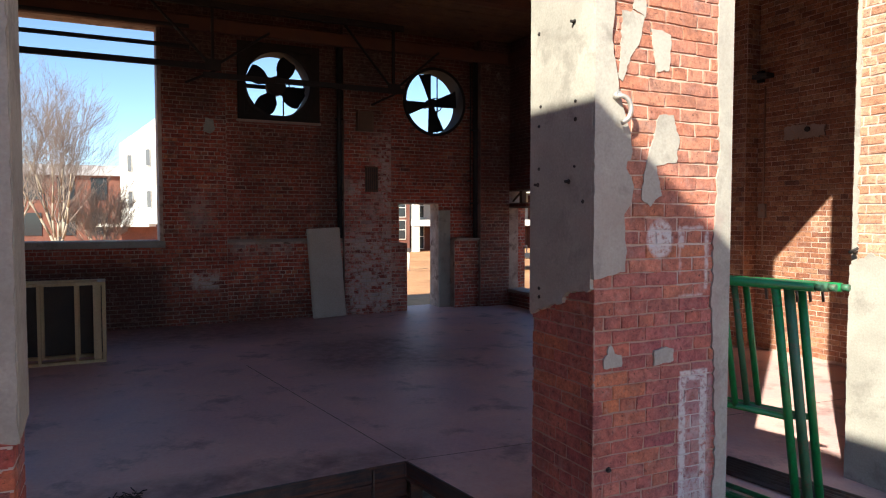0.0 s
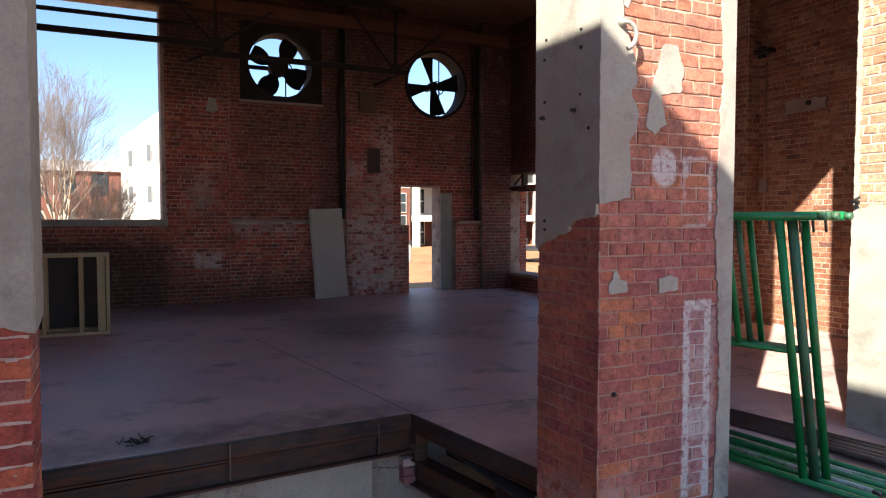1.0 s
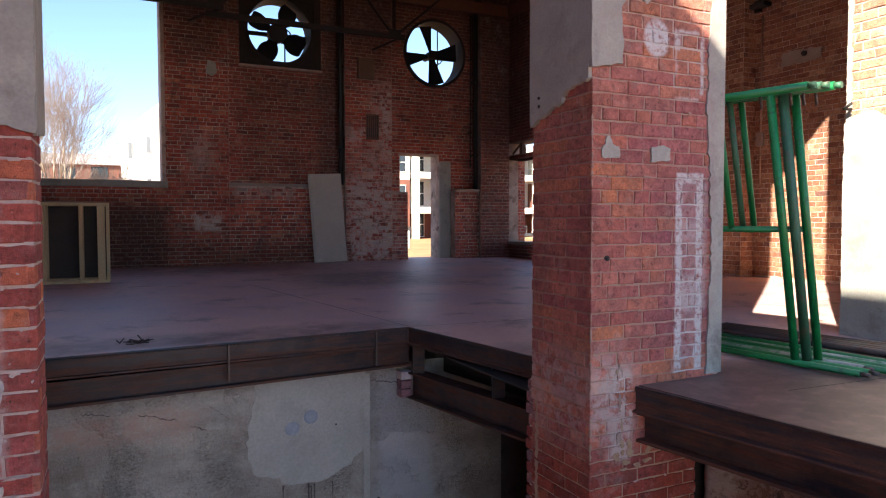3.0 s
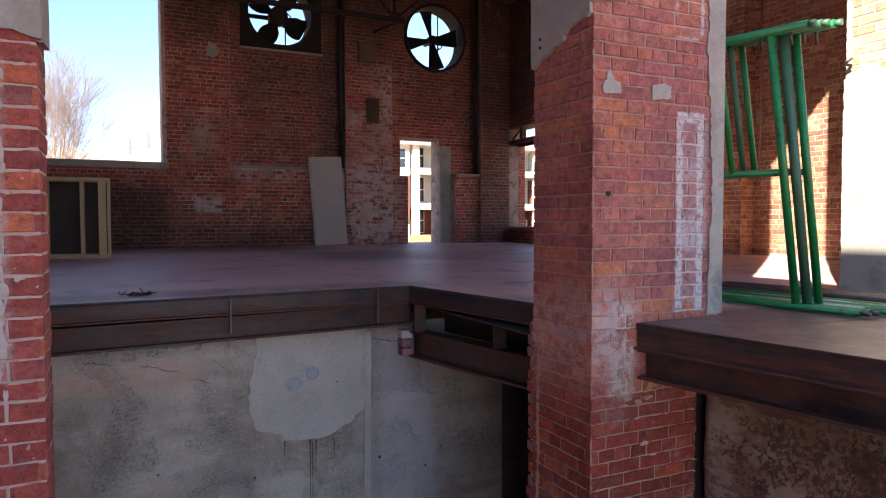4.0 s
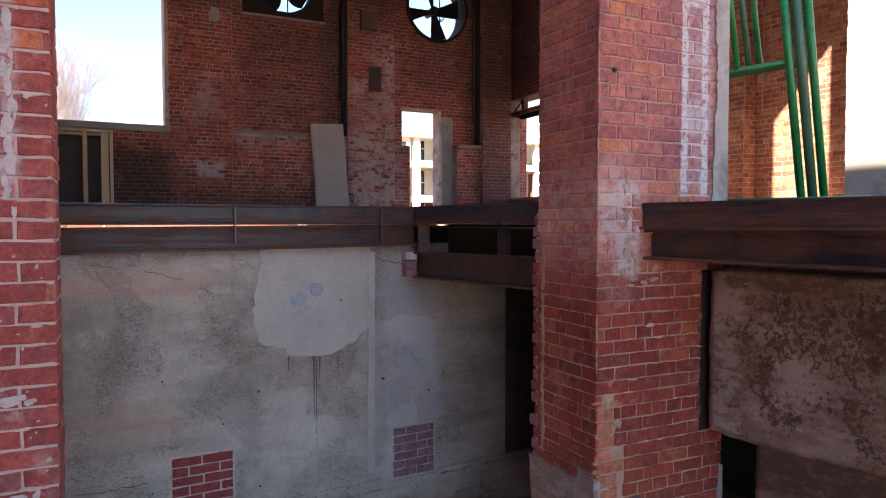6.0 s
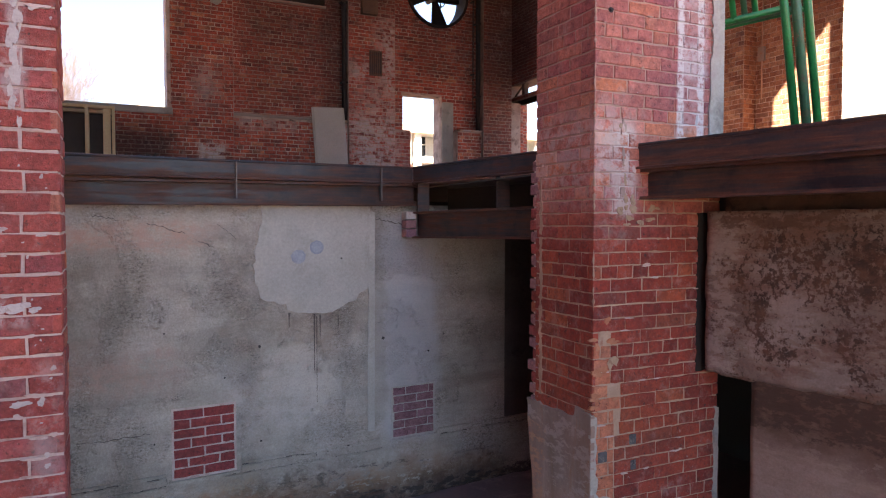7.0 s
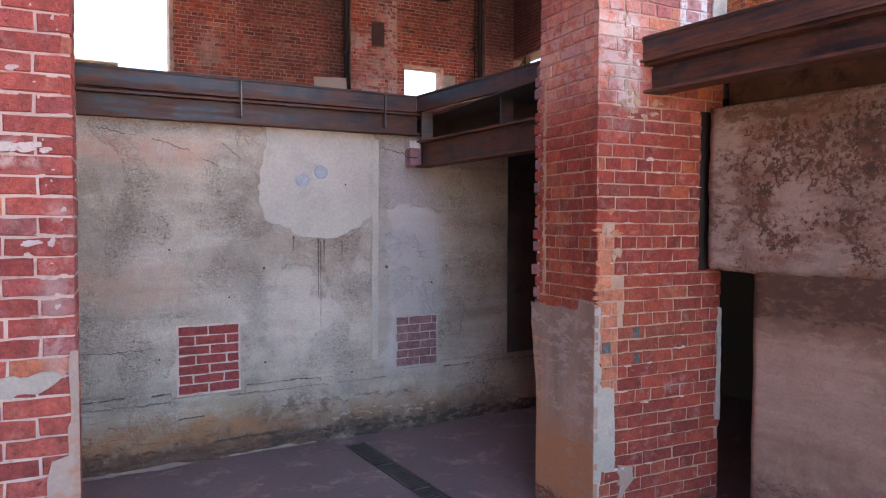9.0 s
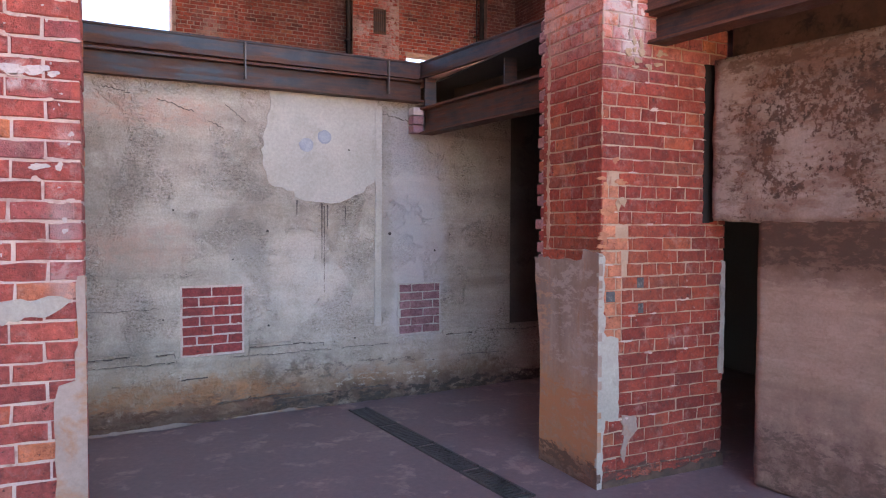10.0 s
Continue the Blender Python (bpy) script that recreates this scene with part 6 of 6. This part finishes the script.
def scaffold_frame(label, group, paint, r=0.0235):
    """A tubular scaffold end frame in its own xz plane."""
    th = holder("scaffold", label=label, category="scaffold", group=group)
    W, H = 1.45, 1.565
    for x in (0, W):
        part("leg", tube((x, 0, 0), (x, 0, H - 0.02), r), paint, th)
    part("top_rail", tube((-0.20, 0, H), (W + 0.1, 0, H), 0.0235), paint, th)
    part("coupling", tube((-0.235, 0, H), (-0.20, 0, H), 0.018), M_GREEN_W, th)
    part("mid_rail", tube((0.0, 0, H * 0.505), (W, 0, H * 0.505), 0.018), paint, th)
    for x in (0.30, W - 0.30):
        part("post", tube((x, 0, H * 0.505), (x, 0, H), 0.018), paint, th)
    for x in (0.06, -0.10):
        part("lock_pin", tube((x, -0.012, H - 0.09), (x, -0.012, H - 0.02), 0.008, 6), M_PIPE, th)
    part("lock_pin", tube((0, -0.06, 0.10), (0, 0.02, 0.10), 0.007, 6), M_PIPE, th)
    return th


# leaning pack: tops against the pier's side, feet on the tubes
rail = Vector((-0.242, 0.970, 0)).normalized()
leg = Vector((-0.378, -0.094, 1.548)).normalized()
nrm = leg.cross(rail).normalized()
leg = rail.cross(nrm).normalized()
foot = Vector((1.528, -2.240, floor_z(-2.2) + 0.042))
for d, sh, paint, r, words in ((0.0, 0.0, M_GREEN, 0.0235, "green tubular scaffold frame leaning on the pier"), (0.052, -0.045, M_GREEN_W, 0.027, "worn grey-green scaffold frame between two brighter ones"),
                               (0.104, -0.088, M_GREEN, 0.0235, "green tubular scaffold frame leaning on the pier")):
    th = scaffold_frame(words, "leaning scaffold frames", paint, r)
    o = foot - nrm * d + rail * sh
    o.z = foot.z
    m = Matrix((rail.to_4d(), nrm.to_4d(), leg.to_4d(), Vector((0, 0, 0, 1)))).transposed()
    m[3][0] = m[3][1] = m[3][2] = 0
    m[0][3], m[1][3], m[2][3] = o
    m[3][3] = 1
    th.matrix_world = m
# tubes lying on the slab under them
rng = random.Random(21)
for k in range(7):
    a = Vector((1.58 + 0.072 * k + rng.uniform(-0.012, 0.012), -2.62 + 0.05 * (k % 3) + rng.uniform(-0.05, 0.05), floor_z(-2.0) + 0.022))
    worn = k in (2, 5)
    th = holder("scaffold_tube", label="scuffed scaffold tube with green paint worn to the steel" if worn else "green enamelled scaffold tube lying on the slab", category="tube", group="green tubes on the slab")
    b = a + Vector((-0.24 + rng.uniform(-0.04, 0.04), 1.5, 0.012))
    part("tube", tube(a, b, 0.019, 10), M_GREEN_P if worn else M_GREEN, th)
    part("coupling", tube(a + (a - b).normalized() * 0.05, a, 0.013, 8), M_PIPE, th)
for k in range(6):
    a = Vector((2.02 + 0.055 * k, -0.95 - 0.02 * k, floor_z(-1.5) + 0.024))
    th = holder("scaffold_pipe", label="dull grey steel scaffold pipe on the slab", category="pipe", group="scaffold pipes on the slab")
    part("pipe", tube(a, a + Vector((0.32 + 0.02 * (k % 3), -2.0, 0)), 0.022, 10), M_PIPE, th)
# debris
rng = random.Random(9)
deb = holder("debris", label="small heap of twigs and wire scraps on the slab", category="debris")
for k in range(26):
    c = Vector((-1.93 + rng.gauss(0, 0.055), 0.17 + rng.gauss(0, 0.035), floor_z(0.2) + 0.008))
    d = Vector((rng.uniform(-1, 1), rng.uniform(-0.7, 0.7), rng.uniform(0, 0.35))).normalized() * rng.uniform(0.03, 0.085)
    part("twig", tube(c, c + d, 0.004, 5), M_CRACK, deb)
# concrete block in the side wall
cb = holder("wall_block", label="cement block with a bolt set in the side wall", category="block")
part("block", sheet(ragged([(0.0, 2.91, 1), (0.60, 2.91, 1), (0.60, 3.08, 1), (0.45, 3.10, 1), (0.0, 3.06, 1)], 0.03, 0.014, 71), (SIDE_X, 1.02, 0), (0, 1, 0), (-1, 0, 0), 0.02), M_PLASTER_D, cb)
part("bolt", tube((SIDE_X - 0.05, 1.26, 3.02), (SIDE_X, 1.26, 3.02), 0.035, 8), M_IRON, cb)

hook = holder("wall_hook", label="rusty iron hook in the plastered pier", category="hook")
part("shank", tube((2.80, -1.70, 1.60), (2.72, -1.70, 1.60), 0.012, 8), M_IRON, hook)
part("tip", tube((2.72, -1.70, 1.60), (2.72, -1.76, 1.63), 0.010, 8), M_IRON, hook)
# solid dark block added in place of a dark recess in the wall
slot = holder("recess_block", label="dark block standing for a recess in the side wall", category="bracket")
part("plate", box((SIDE_X - 0.06, 1.95, 3.76), (SIDE_X + 0.02, 2.05, 3.92), 0.006), M_IRON, slot)
part("shelf", box((SIDE_X - 0.16, 1.80, 3.80), (SIDE_X, 2.05, 3.86), 0.006), M_IRON, slot)
con = holder("wall_conduit", label="thin painted conduit down the side wall", category="conduit")
part("pipe", tube((SIDE_X - 0.02, 1.93, 1.3), (SIDE_X - 0.02, 1.93, 3.7), 0.012, 8), M_DUSTY, con)
part("box", box((SIDE_X - 0.05, 1.88, 1.85), (SIDE_X, 1.99, 2.05), 0.006), M_PLASTER_D, con)

# floor joints
for a, b in (((0.02, 0.05), (-0.55, 3.9)), ((0.02, 0.02), (6.0, -0.35)), ((1.0, -2.6), (6.0, -2.9))):
    a, b = Vector((*a, 0)), Vector((*b, 0))
    n = (b - a).normalized().orthogonal() * 0.004
    bm = bmesh.new()
    bm.faces.new([bm.verts.new((q.x, q.y, floor_z(q.y) + 0.0015)) for q in (a - n, b - n, b + n, a + n)])
    tagged(part("floor_joint", bm, M_CRACK), "sawn joint in the slab", "joint", kind="structure")


# ---- outside ----
def window_of(parent, x0, x1, z0, z1, y, nx=-1.0):
    w = part("window", box((x0, y - 0.06, z0), (x1, y + 0.02, z1)), M_WHITEPAINT, parent)
    part("pane", box((x0 + 0.06, y - 0.075, z0 + 0.06), (x1 - 0.06, y - 0.05, (z0 + z1) / 2 - 0.03)), M_GLASSDARK, w)
    part("pane", box((x0 + 0.06, y - 0.075, (z0 + z1) / 2 + 0.03), (x1 - 0.06, y - 0.05, z1 - 0.06)), M_GLASSDARK, w)


GZ = -0.45
apt = holder("apartment_building", (0, 0, 0), label="three-storey apartment house with white balconies and brick base", category="building")
AY = 37.9
part("wall", box((8, AY + 1.8, GZ), (46, AY + 12, 5.7)), M_FARBRICK, apt)
part("roof", box((7.6, AY - 0.4, 5.7), (46.4, AY + 12.4, 6.2)), M_WHITEPAINT, apt)
ST = [1.45, 3.85]
bays = [8.6 + 3.95 * k for k in range(9)]
for bx in bays:
    part("upper_wall", box((bx - 0.2, AY + 1.65, 1.6), (bx + 2.2, AY + 1.85, 5.7)), M_WHITEPAINT, apt)
    part("side_wall", box((bx + 2.15, AY + 0.1, GZ), (bx + 3.5, AY + 1.9, 3.6)), M_FARBRICK, apt)
    part("upper_side_wall", box((bx + 2.15, AY + 0.1, 3.6), (bx + 3.5, AY + 1.9, 5.7)), M_WHITEPAINT, apt)
    for x in (bx - 0.25, bx + 1.65):
        part("column", box((x, AY - 0.1, GZ), (x + 0.45, AY + 0.25, 5.7)), M_WHITEPAINT, apt)
    for z in ST:
        bal = part("balcony", box((bx - 0.3, AY - 0.15, z - 0.14), (bx + 2.2, AY + 1.7, z + 0.30)), M_WHITEPAINT, apt)
    for z in (GZ, ST[0] + 0.3, ST[1] + 0.3):
        window_of(apt, bx + 0.35, bx + 1.3, z + 0.1, z + 1.9, AY + 1.64)
    for z in (0.4, 1.9, 4.1):
        window_of(apt, bx + 2.5, bx + 3.2, z, z + 1.35, AY + 0.1)

house = holder("white_house", (0, 0, 0), label="white-sided three-storey house with brick base", category="building")
m_h = pose(-1.70, 45.0, GZ, 0, 0, -18)
def hbox(name, lo, hi, mat, parent=house):
    ob = part(name, box(lo, hi), mat, parent)
    ob.matrix_world = m_h
    return ob
bm = bmesh.new()
r0 = [bm.verts.new((x, 0, z)) for x, z in [(0, 1.9), (16, 1.9), (16, 8.9), (2.5, 9.1), (0, 7.2)]]
r1 = [bm.verts.new((x, 12, z)) for x, z in [(0, 1.9), (16, 1.9), (16, 8.9), (2.5, 9.1), (0, 7.2)]]
bm.faces.new(r0)
bm.faces.new(r1[::-1])
for i in range(5):
    bm.faces.new((r0[i], r1[i], r1[(i + 1) % 5], r0[(i + 1) % 5]))
bmesh.ops.recalc_face_normals(bm, faces=bm.faces)
hw = part("wall", bm, M_WHITEPAINT, house)
hw.matrix_world = m_h
hbox("base", (0.02, -0.02, 0), (16, 11.9, 1.9), M_FARBRICK)
hbox("porch_roof", (-1.0, -1.6, 1.75), (2.2, 0, 1.95), M_WHITEPAINT)
for x, z in ((0.45, 5.35), (1.62, 5.75), (0.48, 2.95), (1.64, 3.0), (3.2, 5.75), (3.2, 3.0)):
    w = hbox("window", (x, -0.05, z), (x + 0.30, 0.02, z + 1.15), M_WHITEPAINT)
    p2 = part("pane", box((x + 0.03, -0.065, z + 0.04), (x + 0.27, -0.045, z + 1.11)), M_GLASSPALE, w)
    p2.matrix_world = m_h

hall = holder("brick_building", (0, 0, 0), label="long red brick building with grey flat roof", category="building")
part("wall", box((-24, 52, GZ), (0.5, 64, 5.0)), M_FARBRICK, hall)
part("roof", box((-24.3, 51.7, 5.0), (0.8, 64, 5.75)), M_ROOFGREY, hall)
for k in range(11):
    for z in (0.6, 3.2):
        x = -23 + 2.15 * k
        w = part("window", box((x, 51.95, z), (x + 1.1, 52.05, z + 1.65)), M_GLASSDARK, hall)


def bare_tree(at, height, seed, label, stems=9, spread=0.7):
    """A bare winter tree: slender stems fanning from a short trunk, forking into thin upright twigs."""
    rng = random.Random(seed)
    th = holder("bare_tree", at, label=label, category="tree")
    bm_t, bm_l, vs, fs = bmesh.new(), bmesh.new(), [], []

    def twig(a, b, r, r2):
        d = (b - a).normalized()
        s = d.orthogonal().normalized()
        c = d.cross(s)
        base = len(vs)
        for p, q in ((a, r), (b, r2)):
            for k in range(3):
                w = 2 * math.pi * k / 3
                vs.append((p + s * math.cos(w) * q + c * math.sin(w) * q)[:])
        for k in range(3):
            fs.append((base + k, base + (k + 1) % 3, base + 3 + (k + 1) % 3, base + 3 + k))

    def grow(p, d, length, r, level):
        n = 5 if level == 1 else 3
        for k in range(n):
            d = (d + Vector((rng.gauss(0, 0.09), rng.gauss(0, 0.09), 0.07))).normalized()
            q = p + d * (length / n)
            r2 = r * (0.82 if level == 1 else 0.76)
            if level <= 1:
                add_tube(bm_l, p, q, r, 7, r2)
            else:
                twig(p, q, r, r2)
            p, r = q, r2
            if level < 5 and (k > 0 or level > 1):
                for _ in range(rng.choice((1, 2)) if level == 1 else rng.choice((0, 1, 1, 2))):
                    ax = Vector((rng.gauss(0, 1), rng.gauss(0, 1), rng.gauss(0, 0.3))).normalized()
                    nd = (d + ax * rng.uniform(0.35, 0.7)).normalized()
                    grow(p, nd, length * (rng.uniform(0.38, 0.55) if level == 1 else rng.uniform(0.55, 0.8)), max(r * 0.55, 0.0055), level + 1)
        if level < 5:
            grow(p, d, length * 0.5, max(r * 0.8, 0.0055), level + 1)

    add_tube(bm_t, (0, 0, 0), (0, 0, height * 0.12), height * 0.024, 9, height * 0.020)
    for k in range(stems):
        a = 2 * math.pi * k / stems + rng.uniform(-0.3, 0.3)
        sp = rng.uniform(0.15, spread)
        grow(Vector((0, 0, height * 0.11)), Vector((math.cos(a) * sp, math.sin(a) * sp, 1)).normalized(), height * rng.uniform(0.42, 0.58), height * 0.0085, 1)
    part("trunk", bm_t, M_BARK, th)
    part("limb_crown", bm_l, M_BARK, th)
    me = bpy.data.meshes.new("crown")
    me.from_pydata(vs, [], fs)
    me.materials.append(M_TWIG)
    ob = new("crown", me)
    ob.parent = th
    return th


def trailer(at, rz):
    th = holder("utility_trailer", at, rz, label="small utility trailer on the clay ground", category="trailer")
    part("bed", box((-1.5, -0.75, 0.55), (1.5, 0.75, 0.65), 0.02), M_IRON, th)
    for y in (-0.75, 0.70):
        part("side_rail", box((-1.5, y, 0.95), (1.5, y + 0.05, 1.0)), M_PIPE, th)
        for x in (-1.5, -0.5, 0.5, 1.45):
            part("stake", box((x, y, 0.65), (x + 0.05, y + 0.05, 0.95)), M_PIPE, th)
        for x in (-0.42, 0.42):
            sy = -0.85 if y < 0 else 0.85
            w = part("wheel", tube((x, sy - 0.1, 0.34), (x, sy + 0.1, 0.34), 0.34, 20), M_CRACK, th)
            part("rim", tube((x, sy - 0.11, 0.34), (x, sy + 0.11, 0.34), 0.19, 16), M_WHITEPAINT, w)
        part("fender", box((-0.85, sy - 0.12, 0.70), (0.85, sy + 0.12, 0.73), 0.01), M_PIPE, th)
    part("tongue", box((1.5, -0.05, 0.5), (2.6, 0.05, 0.58)), M_IRON, th)
    return th


trailer((15.0, 21.2, GZ), 40)
stub_pipe = holder("pipe_stub", label="short white pipe stub rising from the clay", category="pipe")
part("pipe", tube((9.55, 22.7, GZ), (9.55, 22.7, GZ + 0.85), 0.05, 10), M_WHITEPAINT, stub_pipe)
part("valve", tube((9.55, 22.6, GZ + 0.9), (9.55, 22.8, GZ + 0.9), 0.10, 12), M_PIPE, stub_pipe)
bare_tree((-4.2, 28.0, GZ), 7.6, 4, "tall bare winter tree with pale branching limbs")
bare_tree((-6.6, 32.0, GZ), 8.0, 8, "bare winter tree with a dense twiggy crown", 8, 0.6)
bare_tree((-2.6, 30.5, GZ), 3.6, 12, "low bare shrub-like tree", 14, 1.1)
bricks(pier, (PIER_X0, FRONT_Y, 0), (1, 0, 0), (0, -1, 0), 0.18, -1.95, -1.11, M_BRICK_O, [(0.112, 0.2, -1.39, -1.0), (0.14, 0.2, -1.95, -1.53)], near=(0.15, FRONT_Y, -1.4), seed=31, phase=0.0446, joint=0.008)
bricks(pit, (-1.808, PITWALL_Y - 0.005, 0), (1, 0, 0), (0, -1, 0), 0.416, -2.262, -1.785, M_BRICK_P, near=(-1.6, 0, -2.0), seed=32, headers=0, proud=0.004, course=0.068, phase=-2.262)
bricks(pit, (-0.137, PITWALL_Y - 0.005, 0), (1, 0, 0), (0, -1, 0), 0.377, -2.234, -1.82, M_BRICK_PALE, near=(0, 0, -2.0), seed=33, headers=0, proud=0.0055, course=0.068, phase=-2.234)
bricks(side_far, (CORNER_X + 0.40, 7.60, 0), (-1, 0, 0), (0, -1, 0), 0.40, 0.36, 2.06, M_BRICK_F, near=(CORNER_X, 7.6, 1.2), seed=34)
bricks(pier, (PIER_X0, FRONT_Y, 0), (1, 0, 0), (0, -1, 0), PIER_X1 - PIER_X0, PIT_Z, WALL_TOP, M_BRICK, [(0.0, 0.112, -1.53, -1.11), (0.0, 0.18, -1.53, -1.39), (0.0, 0.14, -1.95, -1.53)], near=(0.4, FRONT_Y, -0.9), seed=2, phase=0.0446, joint=0.008, lap=0.007)
bricks(pier, (PIER_X0, PIER_BACK, 0), (0, -1, 0), (-1, 0, 0), PIER_BACK - FRONT_Y, PIT_Z, WALL_TOP, M_BRICK, near=(PIER_X0, -1.9, -0.3), seed=3, phase=0.0446, shift=0.10, joint=0.008, lap=0.004)
bricks(pier_l, (-5.2, FRONT_Y, 0), (1, 0, 0), (0, -1, 0), LEFT_X + 5.2, PIT_Z, WALL_TOP, M_BRICK_L, near=(-2.45, FRONT_Y, -0.6), seed=4, course=0.0733, phase=-0.3865, headers=0, shift=0.01, joint=0.0105, lap=0.006)
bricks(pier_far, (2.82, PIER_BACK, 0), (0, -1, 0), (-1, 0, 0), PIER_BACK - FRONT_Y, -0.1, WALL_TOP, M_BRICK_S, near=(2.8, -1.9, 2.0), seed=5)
HC = [(FAN1[0] - fx, FAN1[1], FAN1[2] + 0.02), (FAN2[0] - fx, FAN2[1], FAN2[2] + 0.02)]
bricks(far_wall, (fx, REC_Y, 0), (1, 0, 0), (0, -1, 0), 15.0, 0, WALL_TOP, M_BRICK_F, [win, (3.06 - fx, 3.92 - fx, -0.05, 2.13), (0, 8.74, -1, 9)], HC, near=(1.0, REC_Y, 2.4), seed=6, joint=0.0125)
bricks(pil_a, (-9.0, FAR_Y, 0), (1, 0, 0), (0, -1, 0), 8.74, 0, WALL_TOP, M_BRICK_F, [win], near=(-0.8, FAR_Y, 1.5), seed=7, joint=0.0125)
bricks(pil_b, (1.84, FAR_Y, 0), (1, 0, 0), (0, -1, 0), 0.94, 0, WALL_TOP, M_BRICK_F, near=(2.3, FAR_Y, 1.5), seed=8, joint=0.0125)
bricks(pil_c, (4.74, FAR_Y, 0), (1, 0, 0), (0, -1, 0), 0.68, 0, WALL_TOP, M_BRICK_F, near=(4.9, FAR_Y, 1.5), seed=9, joint=0.0125)
bricks(dado_a, (-0.26, FAR_Y + 0.08, 0), (1, 0, 0), (0, -1, 0), 2.10, 0, 1.40, M_BRICK_F, near=(0.5, FAR_Y, 0.7), seed=10, joint=0.0125)
bricks(dado_b, (4.18, FAR_Y + 0.08, 0), (1, 0, 0), (0, -1, 0), 0.56, 0, 1.40, M_BRICK_F, near=(4.5, FAR_Y, 0.7), seed=11, joint=0.0125)
bricks(dado_c, (2.78, FAR_Y + 0.08, 0), (1, 0, 0), (0, -1, 0), 0.36, 0, 1.34, M_BRICK_F, near=(3, FAR_Y, 0.7), seed=12, joint=0.0125)
bricks(side_far, (CORNER_X, 8.2, 0), (0, -1, 0), (-1, 0, 0), 5.0, 0, WALL_TOP, M_BRICK_F, [(0.6, 2.4, 0.36, 2.06), (0.72, 2.0, 2.16, 2.40)], near=(CORNER_X, 7, 2.5), seed=13, joint=0.0125)
bricks(side_near, (SIDE_X, 3.2, 0), (0, -1, 0), (-1, 0, 0), 6.0, 0, WALL_TOP, M_BRICK_R, near=(SIDE_X, 1.2, 1.5), seed=14)
bricks(side_pil, (SIDE_X - 0.25, 3.05, 0), (0, -1, 0), (-1, 0, 0), 1.0, 0, WALL_TOP, M_BRICK_R, near=(SIDE_X, 2.2, 1.5), seed=15)
bricks(side_pil, (SIDE_X - 0.25, 2.05, 0), (1, 0, 0), (0, -1, 0), 0.25, 0, WALL_TOP, M_BRICK_R, near=(SIDE_X, 2.05, 1.5), seed=36)
bricks(pier_l, (LEFT_X, FRONT_Y, 0), (0, 1, 0), (1, 0, 0), 0.28, PIT_Z, 1.15, M_BRICK_L, near=(LEFT_X, -1.9, -0.3), seed=35, course=0.0733, phase=-0.3865, proud=0.004, joint=0.0105, lap=0.003)
# the pit wall stands a little askew to the front of the hall
for ob in (pit, return_wall, fillet):
    ob.matrix_world = PIT_TURN @ ob.matrix_world
